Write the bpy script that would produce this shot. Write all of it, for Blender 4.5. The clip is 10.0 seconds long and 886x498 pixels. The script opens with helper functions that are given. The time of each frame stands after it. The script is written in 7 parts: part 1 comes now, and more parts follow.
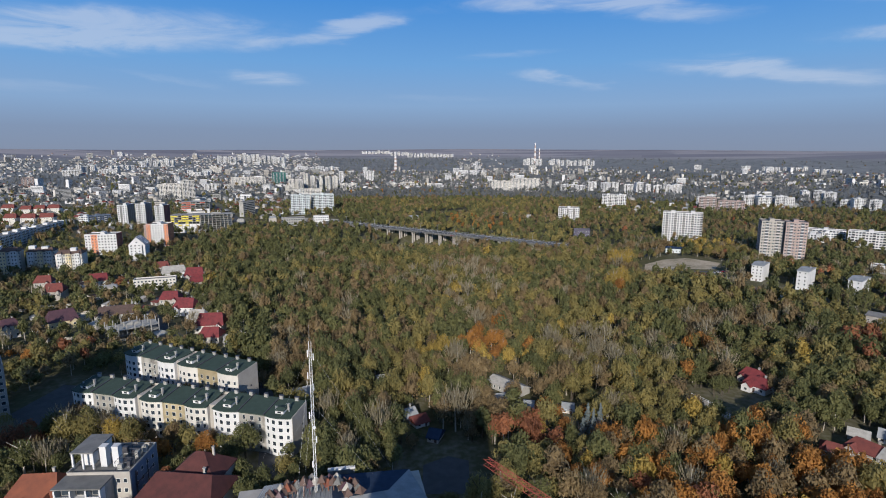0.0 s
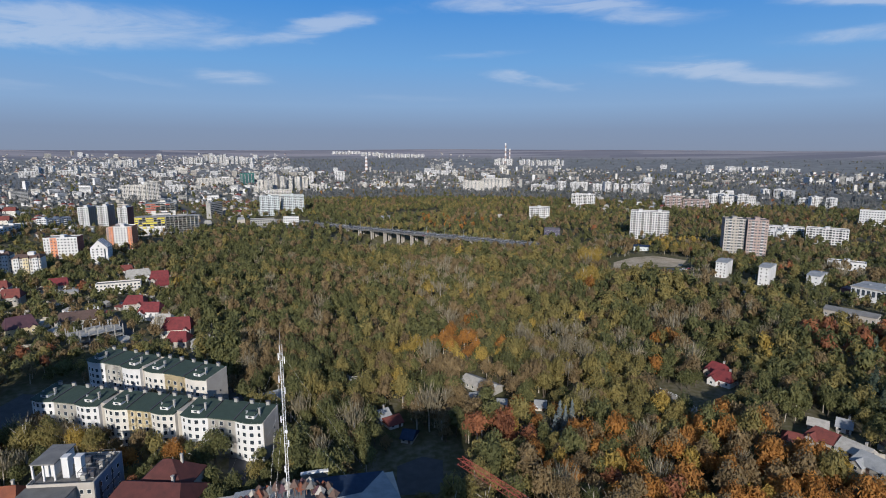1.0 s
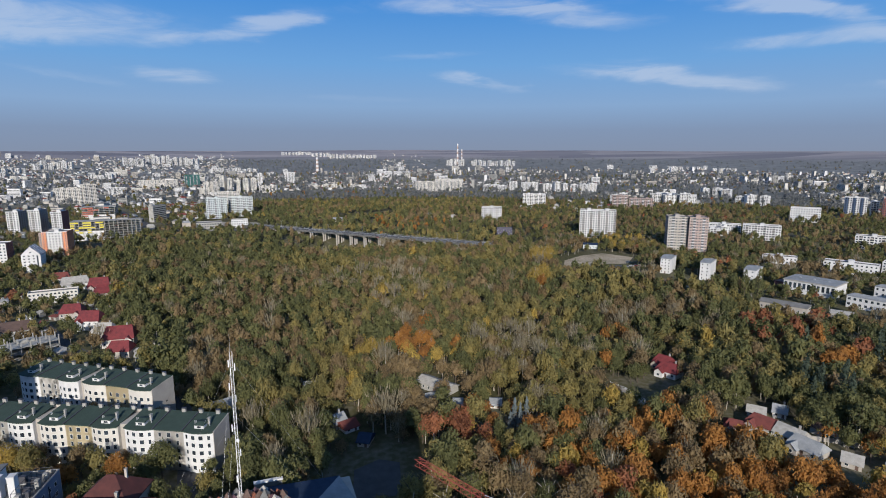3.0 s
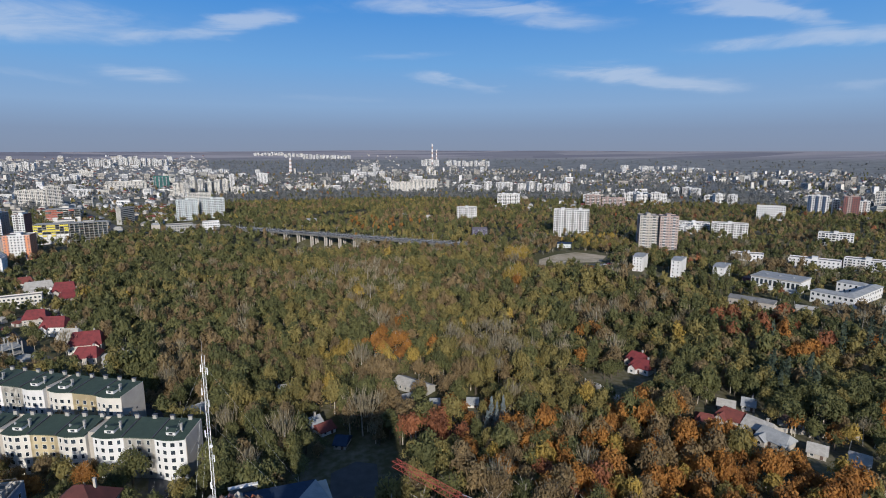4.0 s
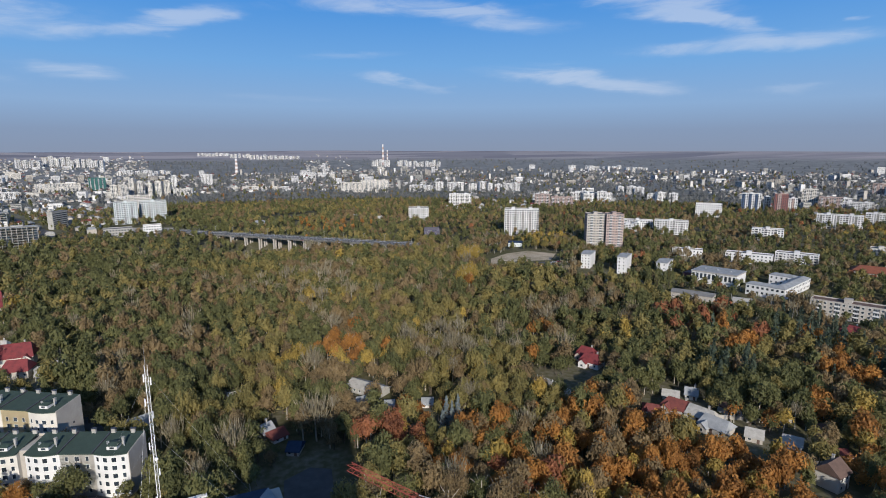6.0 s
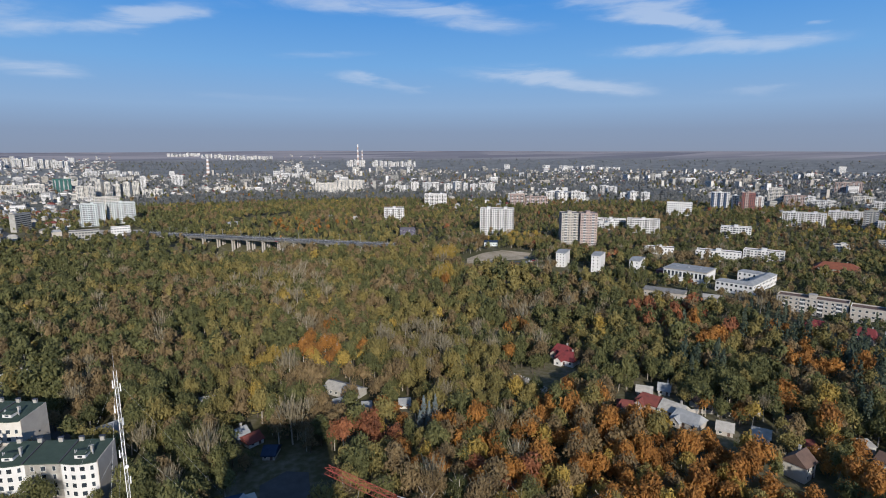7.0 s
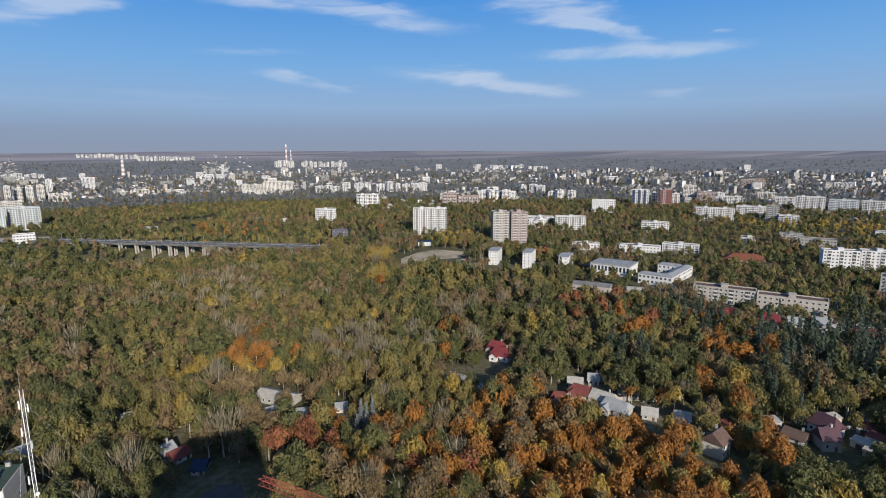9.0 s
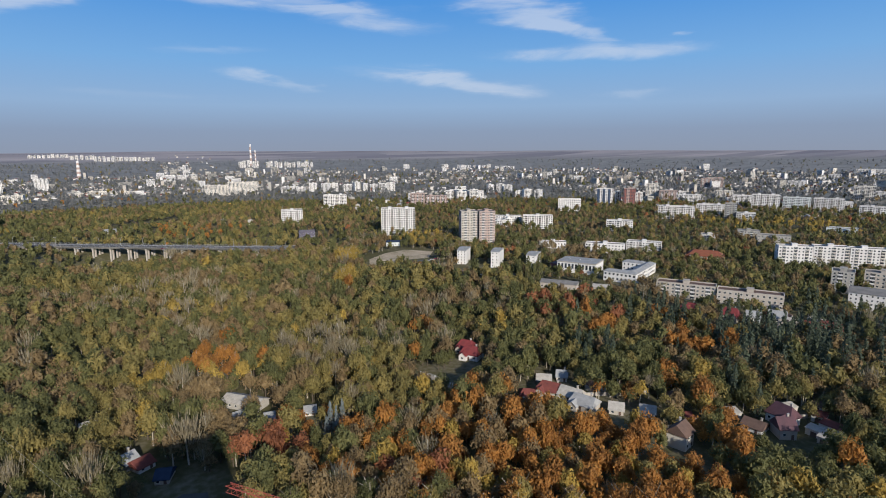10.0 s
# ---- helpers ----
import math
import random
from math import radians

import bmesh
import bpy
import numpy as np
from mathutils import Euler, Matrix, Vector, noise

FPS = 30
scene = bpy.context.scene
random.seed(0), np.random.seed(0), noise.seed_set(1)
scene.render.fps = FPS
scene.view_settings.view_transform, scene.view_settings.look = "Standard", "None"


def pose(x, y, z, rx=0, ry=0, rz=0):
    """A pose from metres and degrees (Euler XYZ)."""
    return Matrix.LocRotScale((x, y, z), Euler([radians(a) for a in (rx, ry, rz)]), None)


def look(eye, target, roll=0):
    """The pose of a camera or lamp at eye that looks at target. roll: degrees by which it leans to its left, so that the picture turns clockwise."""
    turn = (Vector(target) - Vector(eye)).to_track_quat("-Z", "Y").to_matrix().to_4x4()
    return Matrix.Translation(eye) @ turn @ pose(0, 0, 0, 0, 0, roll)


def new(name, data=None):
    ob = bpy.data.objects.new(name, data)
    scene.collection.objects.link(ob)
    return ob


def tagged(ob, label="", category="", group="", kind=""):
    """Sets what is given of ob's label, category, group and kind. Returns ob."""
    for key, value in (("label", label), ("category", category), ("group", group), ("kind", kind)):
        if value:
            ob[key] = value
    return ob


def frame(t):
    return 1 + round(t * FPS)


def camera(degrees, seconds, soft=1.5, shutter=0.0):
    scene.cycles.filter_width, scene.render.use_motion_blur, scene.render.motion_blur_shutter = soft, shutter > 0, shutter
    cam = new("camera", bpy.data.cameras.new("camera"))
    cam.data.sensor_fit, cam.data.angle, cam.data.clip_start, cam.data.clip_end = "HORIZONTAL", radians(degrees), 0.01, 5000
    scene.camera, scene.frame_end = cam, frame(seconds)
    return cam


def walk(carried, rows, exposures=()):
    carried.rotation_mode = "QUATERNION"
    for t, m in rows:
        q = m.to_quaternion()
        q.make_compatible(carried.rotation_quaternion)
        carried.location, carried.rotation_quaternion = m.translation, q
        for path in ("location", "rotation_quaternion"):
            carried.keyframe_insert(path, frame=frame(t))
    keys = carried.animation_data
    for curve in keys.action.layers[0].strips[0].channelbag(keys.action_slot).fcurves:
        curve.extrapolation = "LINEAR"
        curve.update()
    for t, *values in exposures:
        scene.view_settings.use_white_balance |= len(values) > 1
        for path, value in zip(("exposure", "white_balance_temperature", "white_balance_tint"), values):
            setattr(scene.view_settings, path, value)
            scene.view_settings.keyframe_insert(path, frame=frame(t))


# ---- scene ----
cam = camera(77.97, 10.0, soft=1.0)
walk(cam, [
    (0.0, pose(0, 0, 112, 79.76, 0, 0.00) @ pose(0, 0, 0, 0, 0, 0.06)),
    (0.5, pose(0, 0, 112, 79.78, 0, -1.41) @ pose(0, 0, 0, 0, 0, 0.09)),
    (1.0, pose(0, 0, 112, 79.78, 0, -2.98) @ pose(0, 0, 0, 0, 0, 0.02)),
    (1.5, pose(0, 0, 112, 79.80, 0, -4.07) @ pose(0, 0, 0, 0, 0, 0.04)),
    (2.0, pose(0, 0, 112, 79.82, 0, -5.40) @ pose(0, 0, 0, 0, 0, 0.04)),
    (2.5, pose(0, 0, 112, 79.83, 0, -6.60) @ pose(0, 0, 0, 0, 0, 0.01)),
    (4.0, pose(0, 0, 112, 79.88, 0, -10.49) @ pose(0, 0, 0, 0, 0, -0.09)),
    (4.5, pose(0, 0, 112, 79.87, 0, -11.66) @ pose(0, 0, 0, 0, 0, -0.13)),
    (5.0, pose(0, 0, 112, 79.90, 0, -13.16) @ pose(0, 0, 0, 0, 0, -0.12)),
    (5.5, pose(0, 0, 112, 79.90, 0, -14.37) @ pose(0, 0, 0, 0, 0, -0.12)),
    (7.0, pose(0, 0, 112, 79.90, 0, -18.09) @ pose(0, 0, 0, 0, 0, -0.17)),
    (7.5, pose(0, 0, 112, 79.88, 0, -19.64) @ pose(0, 0, 0, 0, 0, -0.18)),
    (8.0, pose(0, 0, 112, 79.89, 0, -21.83) @ pose(0, 0, 0, 0, 0, -0.20)),
    (8.5, pose(0, 0, 112, 79.88, 0, -23.42) @ pose(0, 0, 0, 0, 0, -0.26)),
    (9.0, pose(0, 0, 112, 79.87, 0, -25.11) @ pose(0, 0, 0, 0, 0, -0.30)),
    (9.5, pose(0, 0, 112, 79.87, 0, -26.62) @ pose(0, 0, 0, 0, 0, -0.34)),
    (10.0, pose(0, 0, 112, 79.84, 0, -28.45) @ pose(0, 0, 0, 0, 0, -0.37)),
], exposures=[(0.0, 0.15, 6280, 10), (4.5, 0.16, 6280, 10), (5.0, 0.22, 6280, 10), (7.0, 0.25, 6400, 10), (8.5, 0.30, 6540, 10), (10.0, 0.31, 6680, 10)])

# ---- world, sun ----
SUN_ELEV, SUN_HEAD = 22.0, 5.0          # degrees; heading in which the shadows fall, right of +y
world = bpy.data.worlds.new("sky")
scene.world = world
world.use_nodes = True


def nodes_of(tree):
    """Short makers for nodes and links of one tree."""
    def node(kind, **values):
        n = tree.nodes.new("ShaderNode" + kind)
        for key, value in values.items():
            if key in n.inputs:
                n.inputs[key].default_value = value
            else:
                setattr(n, key, value)
        return n

    def link(a, b):
        tree.links.new(a, b)
    return node, link


def build_sky():
    """Clear sky over a low haze, with thin streaks of high cloud."""
    tree = world.node_tree
    tree.nodes.clear()
    node, link = nodes_of(tree)

    def calc(op, a, b=None, c=None):
        n = node("Math", operation=op)
        for i, v in enumerate((a, b, c)):
            if v is None:
                continue
            if isinstance(v, (int, float)):
                n.inputs[i].default_value = v
            else:
                link(v, n.inputs[i])
        return n.outputs[0]

    sky = node("TexSky", sky_type="NISHITA", sun_disc=False, sun_elevation=radians(SUN_ELEV),
               sun_rotation=radians(180 + SUN_HEAD), altitude=200.0, air_density=1.0, dust_density=0.6, ozone_density=4.0)
    co = node("TexCoord")
    sep = node("SeparateXYZ")
    link(co.outputs["Generated"], sep.inputs[0])
    x, y, z = sep.outputs[0], sep.outputs[1], sep.outputs[2]
    high = calc("MULTIPLY", calc("ARCSINE", z), 57.296)                     # degrees over the horizon
    side = calc("MULTIPLY", calc("ARCTAN2", x, y), 57.296)                  # degrees right of +y
    # the haze layer: pale grey-blue low down, deeper blue above
    haze = node("ValToRGB")
    els = haze.color_ramp.elements
    els[0].position, els[0].color = 0.0, (0.235, 0.285, 0.385, 1)
    els[1].position, els[1].color = 1.0, (0.045, 0.225, 0.62, 1)
    for p, c in ((0.10, (0.23, 0.305, 0.44, 1)), (0.22, (0.25, 0.39, 0.60, 1)), (0.42, (0.165, 0.37, 0.68, 1)), (0.7, (0.075, 0.275, 0.66, 1))):
        els.new(p).color = c
    link(calc("DIVIDE", high, 20.0), haze.inputs[0])
    low = node("MapRange", interpolation_type="SMOOTHSTEP")
    low.inputs[1].default_value, low.inputs[2].default_value, low.inputs[3].default_value, low.inputs[4].default_value = 16.0, 40.0, 1.0, 0.0
    link(high, low.inputs[0])
    clear_sky = node("MixRGB", blend_type="MULTIPLY")
    clear_sky.inputs[0].default_value = 1.0
    clear_sky.inputs[2].default_value = (0.145, 0.14, 0.135, 1)
    link(sky.outputs[0], clear_sky.inputs[1])
    base = node("MixRGB")
    link(low.outputs[0], base.inputs[0])
    link(clear_sky.outputs[0], base.inputs[1])
    link(haze.outputs[0], base.inputs[2])
    # cloud streaks: azimuth, height, half length, half thickness, tilt, density
    streak = node("CombineXYZ")
    link(calc("MULTIPLY", side, 0.10), streak.inputs[0])
    link(calc("MULTIPLY", high, 0.42), streak.inputs[1])
    fibre = node("TexNoise", Scale=1.0, Detail=7.0, Roughness=0.62, Distortion=0.8)
    link(streak.outputs[0], fibre.inputs["Vector"])
    wisp = node("TexNoise", Scale=0.35, Detail=6.0, Roughness=0.6, Distortion=0.5)
    link(streak.outputs[0], wisp.inputs["Vector"])
    total = calc("MULTIPLY", calc("SUBTRACT", wisp.outputs[0], 0.5), 0.35)
    # the outlines are drawn out and frayed by broad and fine turbulence
    drift = node("TexNoise", Scale=0.55, Detail=5.0, Roughness=0.65)
    link(streak.outputs[0], drift.inputs["Vector"])
    tint = node("SeparateColor")
    link(drift.outputs["Color"], tint.inputs[0])
    side = calc("MULTIPLY_ADD", calc("SUBTRACT", tint.outputs[0], 0.5), 14.0, side)
    high = calc("MULTIPLY_ADD", calc("SUBTRACT", tint.outputs[1], 0.5), 2.6, high)
    for az, el, ha, hb, tilt, density in CLOUDS:
        c, s = math.cos(radians(tilt)), math.sin(radians(tilt))
        du, dv = calc("SUBTRACT", side, az), calc("SUBTRACT", high, el)
        p = calc("DIVIDE", calc("ADD", calc("MULTIPLY", du, c), calc("MULTIPLY", dv, s)), ha)
        q = calc("DIVIDE", calc("SUBTRACT", calc("MULTIPLY", dv, c), calc("MULTIPLY", du, s)), hb)
        d2 = calc("ADD", calc("MULTIPLY", p, p), calc("MULTIPLY", q, q))
        body = calc("MULTIPLY", calc("POWER", 2.718, calc("MULTIPLY", calc("POWER", d2, 1.5), -0.8)), density)
        total = calc("ADD", calc("MAXIMUM", total, 0.0), body)
    frayed = calc("MULTIPLY", calc("MAXIMUM", total, 0.0), calc("MULTIPLY_ADD", calc("SUBTRACT", fibre.outputs[0], 0.5), 3.4, 0.95))
    edge = node("MapRange", interpolation_type="SMOOTHSTEP")
    edge.inputs[1].default_value, edge.inputs[2].default_value = 0.05, 1.15
    link(frayed, edge.inputs[0])
    top = node("MapRange")
    top.inputs[1].default_value, top.inputs[2].default_value = 2.5, 6.0
    link(high, top.inputs[0])
    amount = calc("MULTIPLY", calc("MULTIPLY", edge.outputs[0], top.outputs[0]), 0.56)
    mix = node("MixRGB")
    mix.inputs[2].default_value = (0.56, 0.63, 0.75, 1)
    link(amount, mix.inputs[0])
    link(base.outputs[0], mix.inputs[1])
    back = node("Background", Strength=0.9)
    link(mix.outputs[0], back.inputs[0])
    out = node("OutputWorld")
    link(back.outputs[0], out.inputs[0])


CLOUDS = [(-29.0, 10.4, 12.0, 1.55, 3.0, 1.0), (-34.0, 8.9, 7.0, 0.9, 2.0, 0.75), (-8.0, 12.0, 3.3, 1.05, 12.0, 0.9), (-13.5, 10.3, 4.4, 0.6, 6.0, 0.7), (-18.6, 6.6, 3.8, 0.75, 1.0, 0.7),
          (6.2, 9.4, 4.6, 0.45, 3.0, 0.5), (8.6, 7.4, 2.6, 0.55, -5.0, 0.62), (12.4, 6.6, 3.0, 0.5, -9.0, 0.5), (24.8, 7.6, 5.8, 1.0, -3.0, 0.85), (33.2, 6.6, 6.4, 0.8, -8.0, 0.9),
          (20.5, 12.8, 6.6, 0.85, -6.0, 0.8), (36.6, 13.0, 5.6, 1.25, -14.0, 0.85), (41.0, 11.0, 3.2, 0.8, -20.0, 0.65), (43.5, 9.1, 9.5, 0.65, -2.0, 0.8), (51.3, 10.0, 1.1, 0.22, 0.0, 0.6),
          (11.0, 13.8, 13.0, 0.6, 0.0, 0.7), (46.8, 5.1, 2.6, 0.5, 0.0, 0.5), (-35.0, 5.0, 4.0, 0.5, 0.0, 0.4), (-26.0, 6.0, 4.2, 0.4, -10.0, 0.4), (0.5, 5.0, 9.0, 0.5, 0.0, 0.3)]
build_sky()
sun = new("sun", bpy.data.lights.new("sun", "SUN"))
sun.data.energy, sun.data.angle, sun.data.color = 4.8, radians(0.55), (1.0, 0.92, 0.80)
sun_from = Vector((-math.sin(radians(SUN_HEAD)) * math.cos(radians(SUN_ELEV)),
                   -math.cos(radians(SUN_HEAD)) * math.cos(radians(SUN_ELEV)), math.sin(radians(SUN_ELEV))))
sun.matrix_world = look(sun_from * 300, (0, 0, 0))


# ---- materials ----
def mat(name, a, b=None, rough=0.85, scale=0.6, fine=9.0, bump=0.0, metal=0.0, spec=0.3, random_each=0.0):
    """A surface of two tones broken up by broad stains and fine grain."""
    m = bpy.data.materials.new(name)
    m.use_nodes = True
    node, link = nodes_of(m.node_tree)
    bsdf = m.node_tree.nodes["Principled BSDF"]
    bsdf.inputs["Roughness"].default_value = rough
    bsdf.inputs["Metallic"].default_value = metal
    bsdf.inputs["Specular IOR Level"].default_value = spec
    b = b or tuple(v * 0.72 for v in a)
    co = node("TexCoord")
    n1 = node("TexNoise", Scale=scale, Detail=4.0, Roughness=0.6)
    n2 = node("TexNoise", Scale=fine, Detail=2.0)
    link(co.outputs["Object"], n1.inputs["Vector"])
    link(co.outputs["Object"], n2.inputs["Vector"])
    add = node("Math", operation="MULTIPLY_ADD")
    link(n2.outputs[0], add.inputs[0])
    add.inputs[1].default_value = 0.5
    link(n1.outputs[0], add.inputs[2])
    rng = node("MapRange")
    rng.inputs[1].default_value, rng.inputs[2].default_value = 0.55, 0.95
    link(add.outputs[0], rng.inputs[0])
    mix = node("MixRGB")
    mix.inputs[1].default_value, mix.inputs[2].default_value = (*a, 1), (*b, 1)
    link(rng.outputs[0], mix.inputs[0])
    last = mix.outputs[0]
    if random_each:
        info = node("ObjectInfo")
        hsv = node("HueSaturation")
        val = node("MapRange")
        val.inputs[3].default_value, val.inputs[4].default_value = 1 - random_each, 1 + random_each
        link(info.outputs["Random"], val.inputs[0])
        link(val.outputs[0], hsv.inputs["Value"])
        link(last, hsv.inputs["Color"])
        last = hsv.outputs[0]
    link(last, bsdf.inputs["Base Color"])
    if bump:
        bm_ = node("Bump", Strength=bump, Distance=0.1)
        link(n2.outputs[0], bm_.inputs["Height"])
        link(bm_.outputs[0], bsdf.inputs["Normal"])
    return m


def leaf_mat(name, tones, through_light=0.4):
    """Foliage: each leaf clump takes a tone of its own, each tree drifts with its place."""
    m = bpy.data.materials.new(name)
    m.use_nodes = True
    node, link = nodes_of(m.node_tree)
    bsdf = m.node_tree.nodes["Principled BSDF"]
    bsdf.inputs["Roughness"].default_value = 0.7
    bsdf.inputs["Specular IOR Level"].default_value = 0.2
    geo = node("NewGeometry")
    n1 = node("TexNoise", Scale=0.09, Detail=3.0)
    link(geo.outputs["Position"], n1.inputs["Vector"])
    n2 = node("TexNoise", Scale=1.6, Detail=3.0, Roughness=0.7)
    link(geo.outputs["Position"], n2.inputs["Vector"])
    grain = node("Math", operation="MULTIPLY_ADD")
    link(n2.outputs[0], grain.inputs[0])
    grain.inputs[1].default_value = 0.8
    link(n1.outputs[0], grain.inputs[2])
    mixv = node("Math", operation="MULTIPLY_ADD")
    link(geo.outputs["Random Per Island"], mixv.inputs[0])
    mixv.inputs[1].default_value = 0.24
    link(grain.outputs[0], mixv.inputs[2])
    rng = node("MapRange")
    rng.inputs[1].default_value, rng.inputs[2].default_value = 0.60, 1.32
    link(mixv.outputs[0], rng.inputs[0])
    ramp = node("ValToRGB")
    els = ramp.color_ramp.elements
    els[0].color, els[1].color = (*tones[0], 1), (*tones[-1], 1)
    for i, tone in enumerate(tones[1:-1]):
        e = els.new((i + 1) / (len(tones) - 1))
        e.color = (*tone, 1)
    link(rng.outputs[0], ramp.inputs[0])
    link(ramp.outputs[0], bsdf.inputs["Base Color"])
    glow = node("BsdfTranslucent")
    link(ramp.outputs[0], glow.inputs[0])
    mix = node("MixShader", Fac=through_light)
    mix.inputs[0].default_value = through_light
    link(bsdf.outputs[0], mix.inputs[1])
    link(glow.outputs[0], mix.inputs[2])
    link(mix.outputs[0], m.node_tree.nodes["Material Output"].inputs[0])
    return m


M = {
    "white": mat("white_plaster", (0.62, 0.615, 0.615), (0.49, 0.485, 0.485), scale=0.15),
    "cream": mat("cream_plaster", (0.57, 0.545, 0.50), (0.46, 0.435, 0.40), scale=0.15),
    "yellow": mat("yellow_plaster", (0.60, 0.50, 0.32), (0.50, 0.42, 0.27), scale=0.15),
    "beige": mat("beige_render", (0.40, 0.37, 0.33), (0.31, 0.285, 0.26), scale=0.2),
    "pink": mat("pink_brick", (0.37, 0.285, 0.26), (0.29, 0.22, 0.20), scale=0.2),
    "orange": mat("orange_render", (0.62, 0.25, 0.13), (0.50, 0.20, 0.11), scale=0.2),
    "red": mat("dark_red_wall", (0.22, 0.09, 0.08), scale=0.2),
    # shade on pale walls, put in as a blue-grey wall colour
    "shade_blue": mat("blue_grey_shade", (0.17, 0.21, 0.28), (0.12, 0.15, 0.21), scale=0.2),
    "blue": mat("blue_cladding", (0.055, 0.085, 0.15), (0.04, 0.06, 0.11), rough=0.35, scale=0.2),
    "teal": mat("pale_teal_render", (0.54, 0.58, 0.59), (0.42, 0.46, 0.47), scale=0.2),
    "grey": mat("grey_concrete", (0.36, 0.35, 0.33), (0.24, 0.235, 0.22), scale=0.3, bump=0.2),
    "dark": mat("dark_cladding", (0.07, 0.07, 0.08), (0.04, 0.04, 0.05), rough=0.5),
    "purple": mat("purple_brick", (0.10, 0.09, 0.13), (0.07, 0.065, 0.09)),
    "green_glass": mat("green_glazing", (0.05, 0.16, 0.14), (0.03, 0.10, 0.09), rough=0.15, spec=0.6),
    "roof_flat": mat("bitumen_roof", (0.20, 0.195, 0.19), (0.12, 0.12, 0.12), scale=0.25, bump=0.2),
    "roof_pale": mat("pale_sheet_roof", (0.31, 0.32, 0.33), (0.20, 0.21, 0.22), scale=0.25, rough=0.8, spec=0.15),
    "roof_green": mat("green_shingle_roof", (0.042, 0.066, 0.053), (0.029, 0.046, 0.038), scale=0.4, bump=0.3),
    "roof_red": mat("red_metal_tile", (0.20, 0.040, 0.042), (0.11, 0.028, 0.030), scale=0.4, rough=0.55),
    "roof_brick": mat("brick_red_tile", (0.19, 0.055, 0.045), (0.12, 0.04, 0.036), scale=0.4, bump=0.3),
    "roof_maroon": mat("maroon_tile", (0.095, 0.032, 0.029), (0.060, 0.023, 0.022), scale=0.4, bump=0.3),
    "roof_orange": mat("orange_clay_tile", (0.22, 0.075, 0.042), (0.15, 0.054, 0.035), scale=0.4, bump=0.3),
    "roof_brown": mat("brown_tile", (0.13, 0.085, 0.07), (0.09, 0.06, 0.05), scale=0.4, bump=0.3),
    "roof_purple": mat("dark_purple_tile", (0.10, 0.05, 0.06), (0.06, 0.035, 0.045), scale=0.4, rough=0.5),
    "roof_asbestos": mat("weathered_grey_sheet", (0.40, 0.38, 0.35), (0.27, 0.26, 0.24), scale=0.5, bump=0.3),
    "roof_blue": mat("blue_sheet_roof", (0.032, 0.052, 0.092), (0.022, 0.036, 0.066), rough=0.85, spec=0.1),
    "glass": mat("window_glass", (0.045, 0.055, 0.07), (0.02, 0.03, 0.04), rough=0.12, spec=0.6, random_each=0.5),
    "frame": mat("white_window_frame", (0.75, 0.75, 0.73)),
    "steel": mat("galvanised_steel", (0.50, 0.51, 0.52), (0.36, 0.37, 0.38), rough=0.5, metal=0.4),
    "white_steel": mat("white_painted_steel", (0.80, 0.80, 0.80), rough=0.5),
    "red_steel": mat("red_painted_steel", (0.36, 0.09, 0.06), (0.26, 0.07, 0.05), rough=0.5),
    "yellow_steel": mat("yellow_scaffold_net", (0.62, 0.52, 0.06), (0.42, 0.36, 0.08)),
    "dark_concrete": mat("weathered_dark_concrete", (0.17, 0.165, 0.16), (0.11, 0.11, 0.105), scale=0.3),
    "asphalt": mat("asphalt", (0.085, 0.085, 0.088), (0.055, 0.055, 0.057), scale=0.2, bump=0.2),
    "track": mat("dusty_lane", (0.36, 0.33, 0.28), (0.26, 0.235, 0.20), scale=0.2),
    "sand": mat("sandy_lot", (0.46, 0.38, 0.29), (0.20, 0.17, 0.10), scale=0.06, fine=0.5),
    "grass": mat("short_grass", (0.15, 0.13, 0.07), (0.095, 0.09, 0.045), scale=0.1, fine=1.5),
    "water": mat("pond_water", (0.03, 0.04, 0.05), rough=0.08, spec=0.6),
    "bark": mat("brown_bark", (0.12, 0.095, 0.075), (0.07, 0.058, 0.045), scale=2, bump=0.4),
    "pale_bark": mat("pale_grey_bark", (0.45, 0.41, 0.35), (0.28, 0.25, 0.21), scale=2, bump=0.4),
}
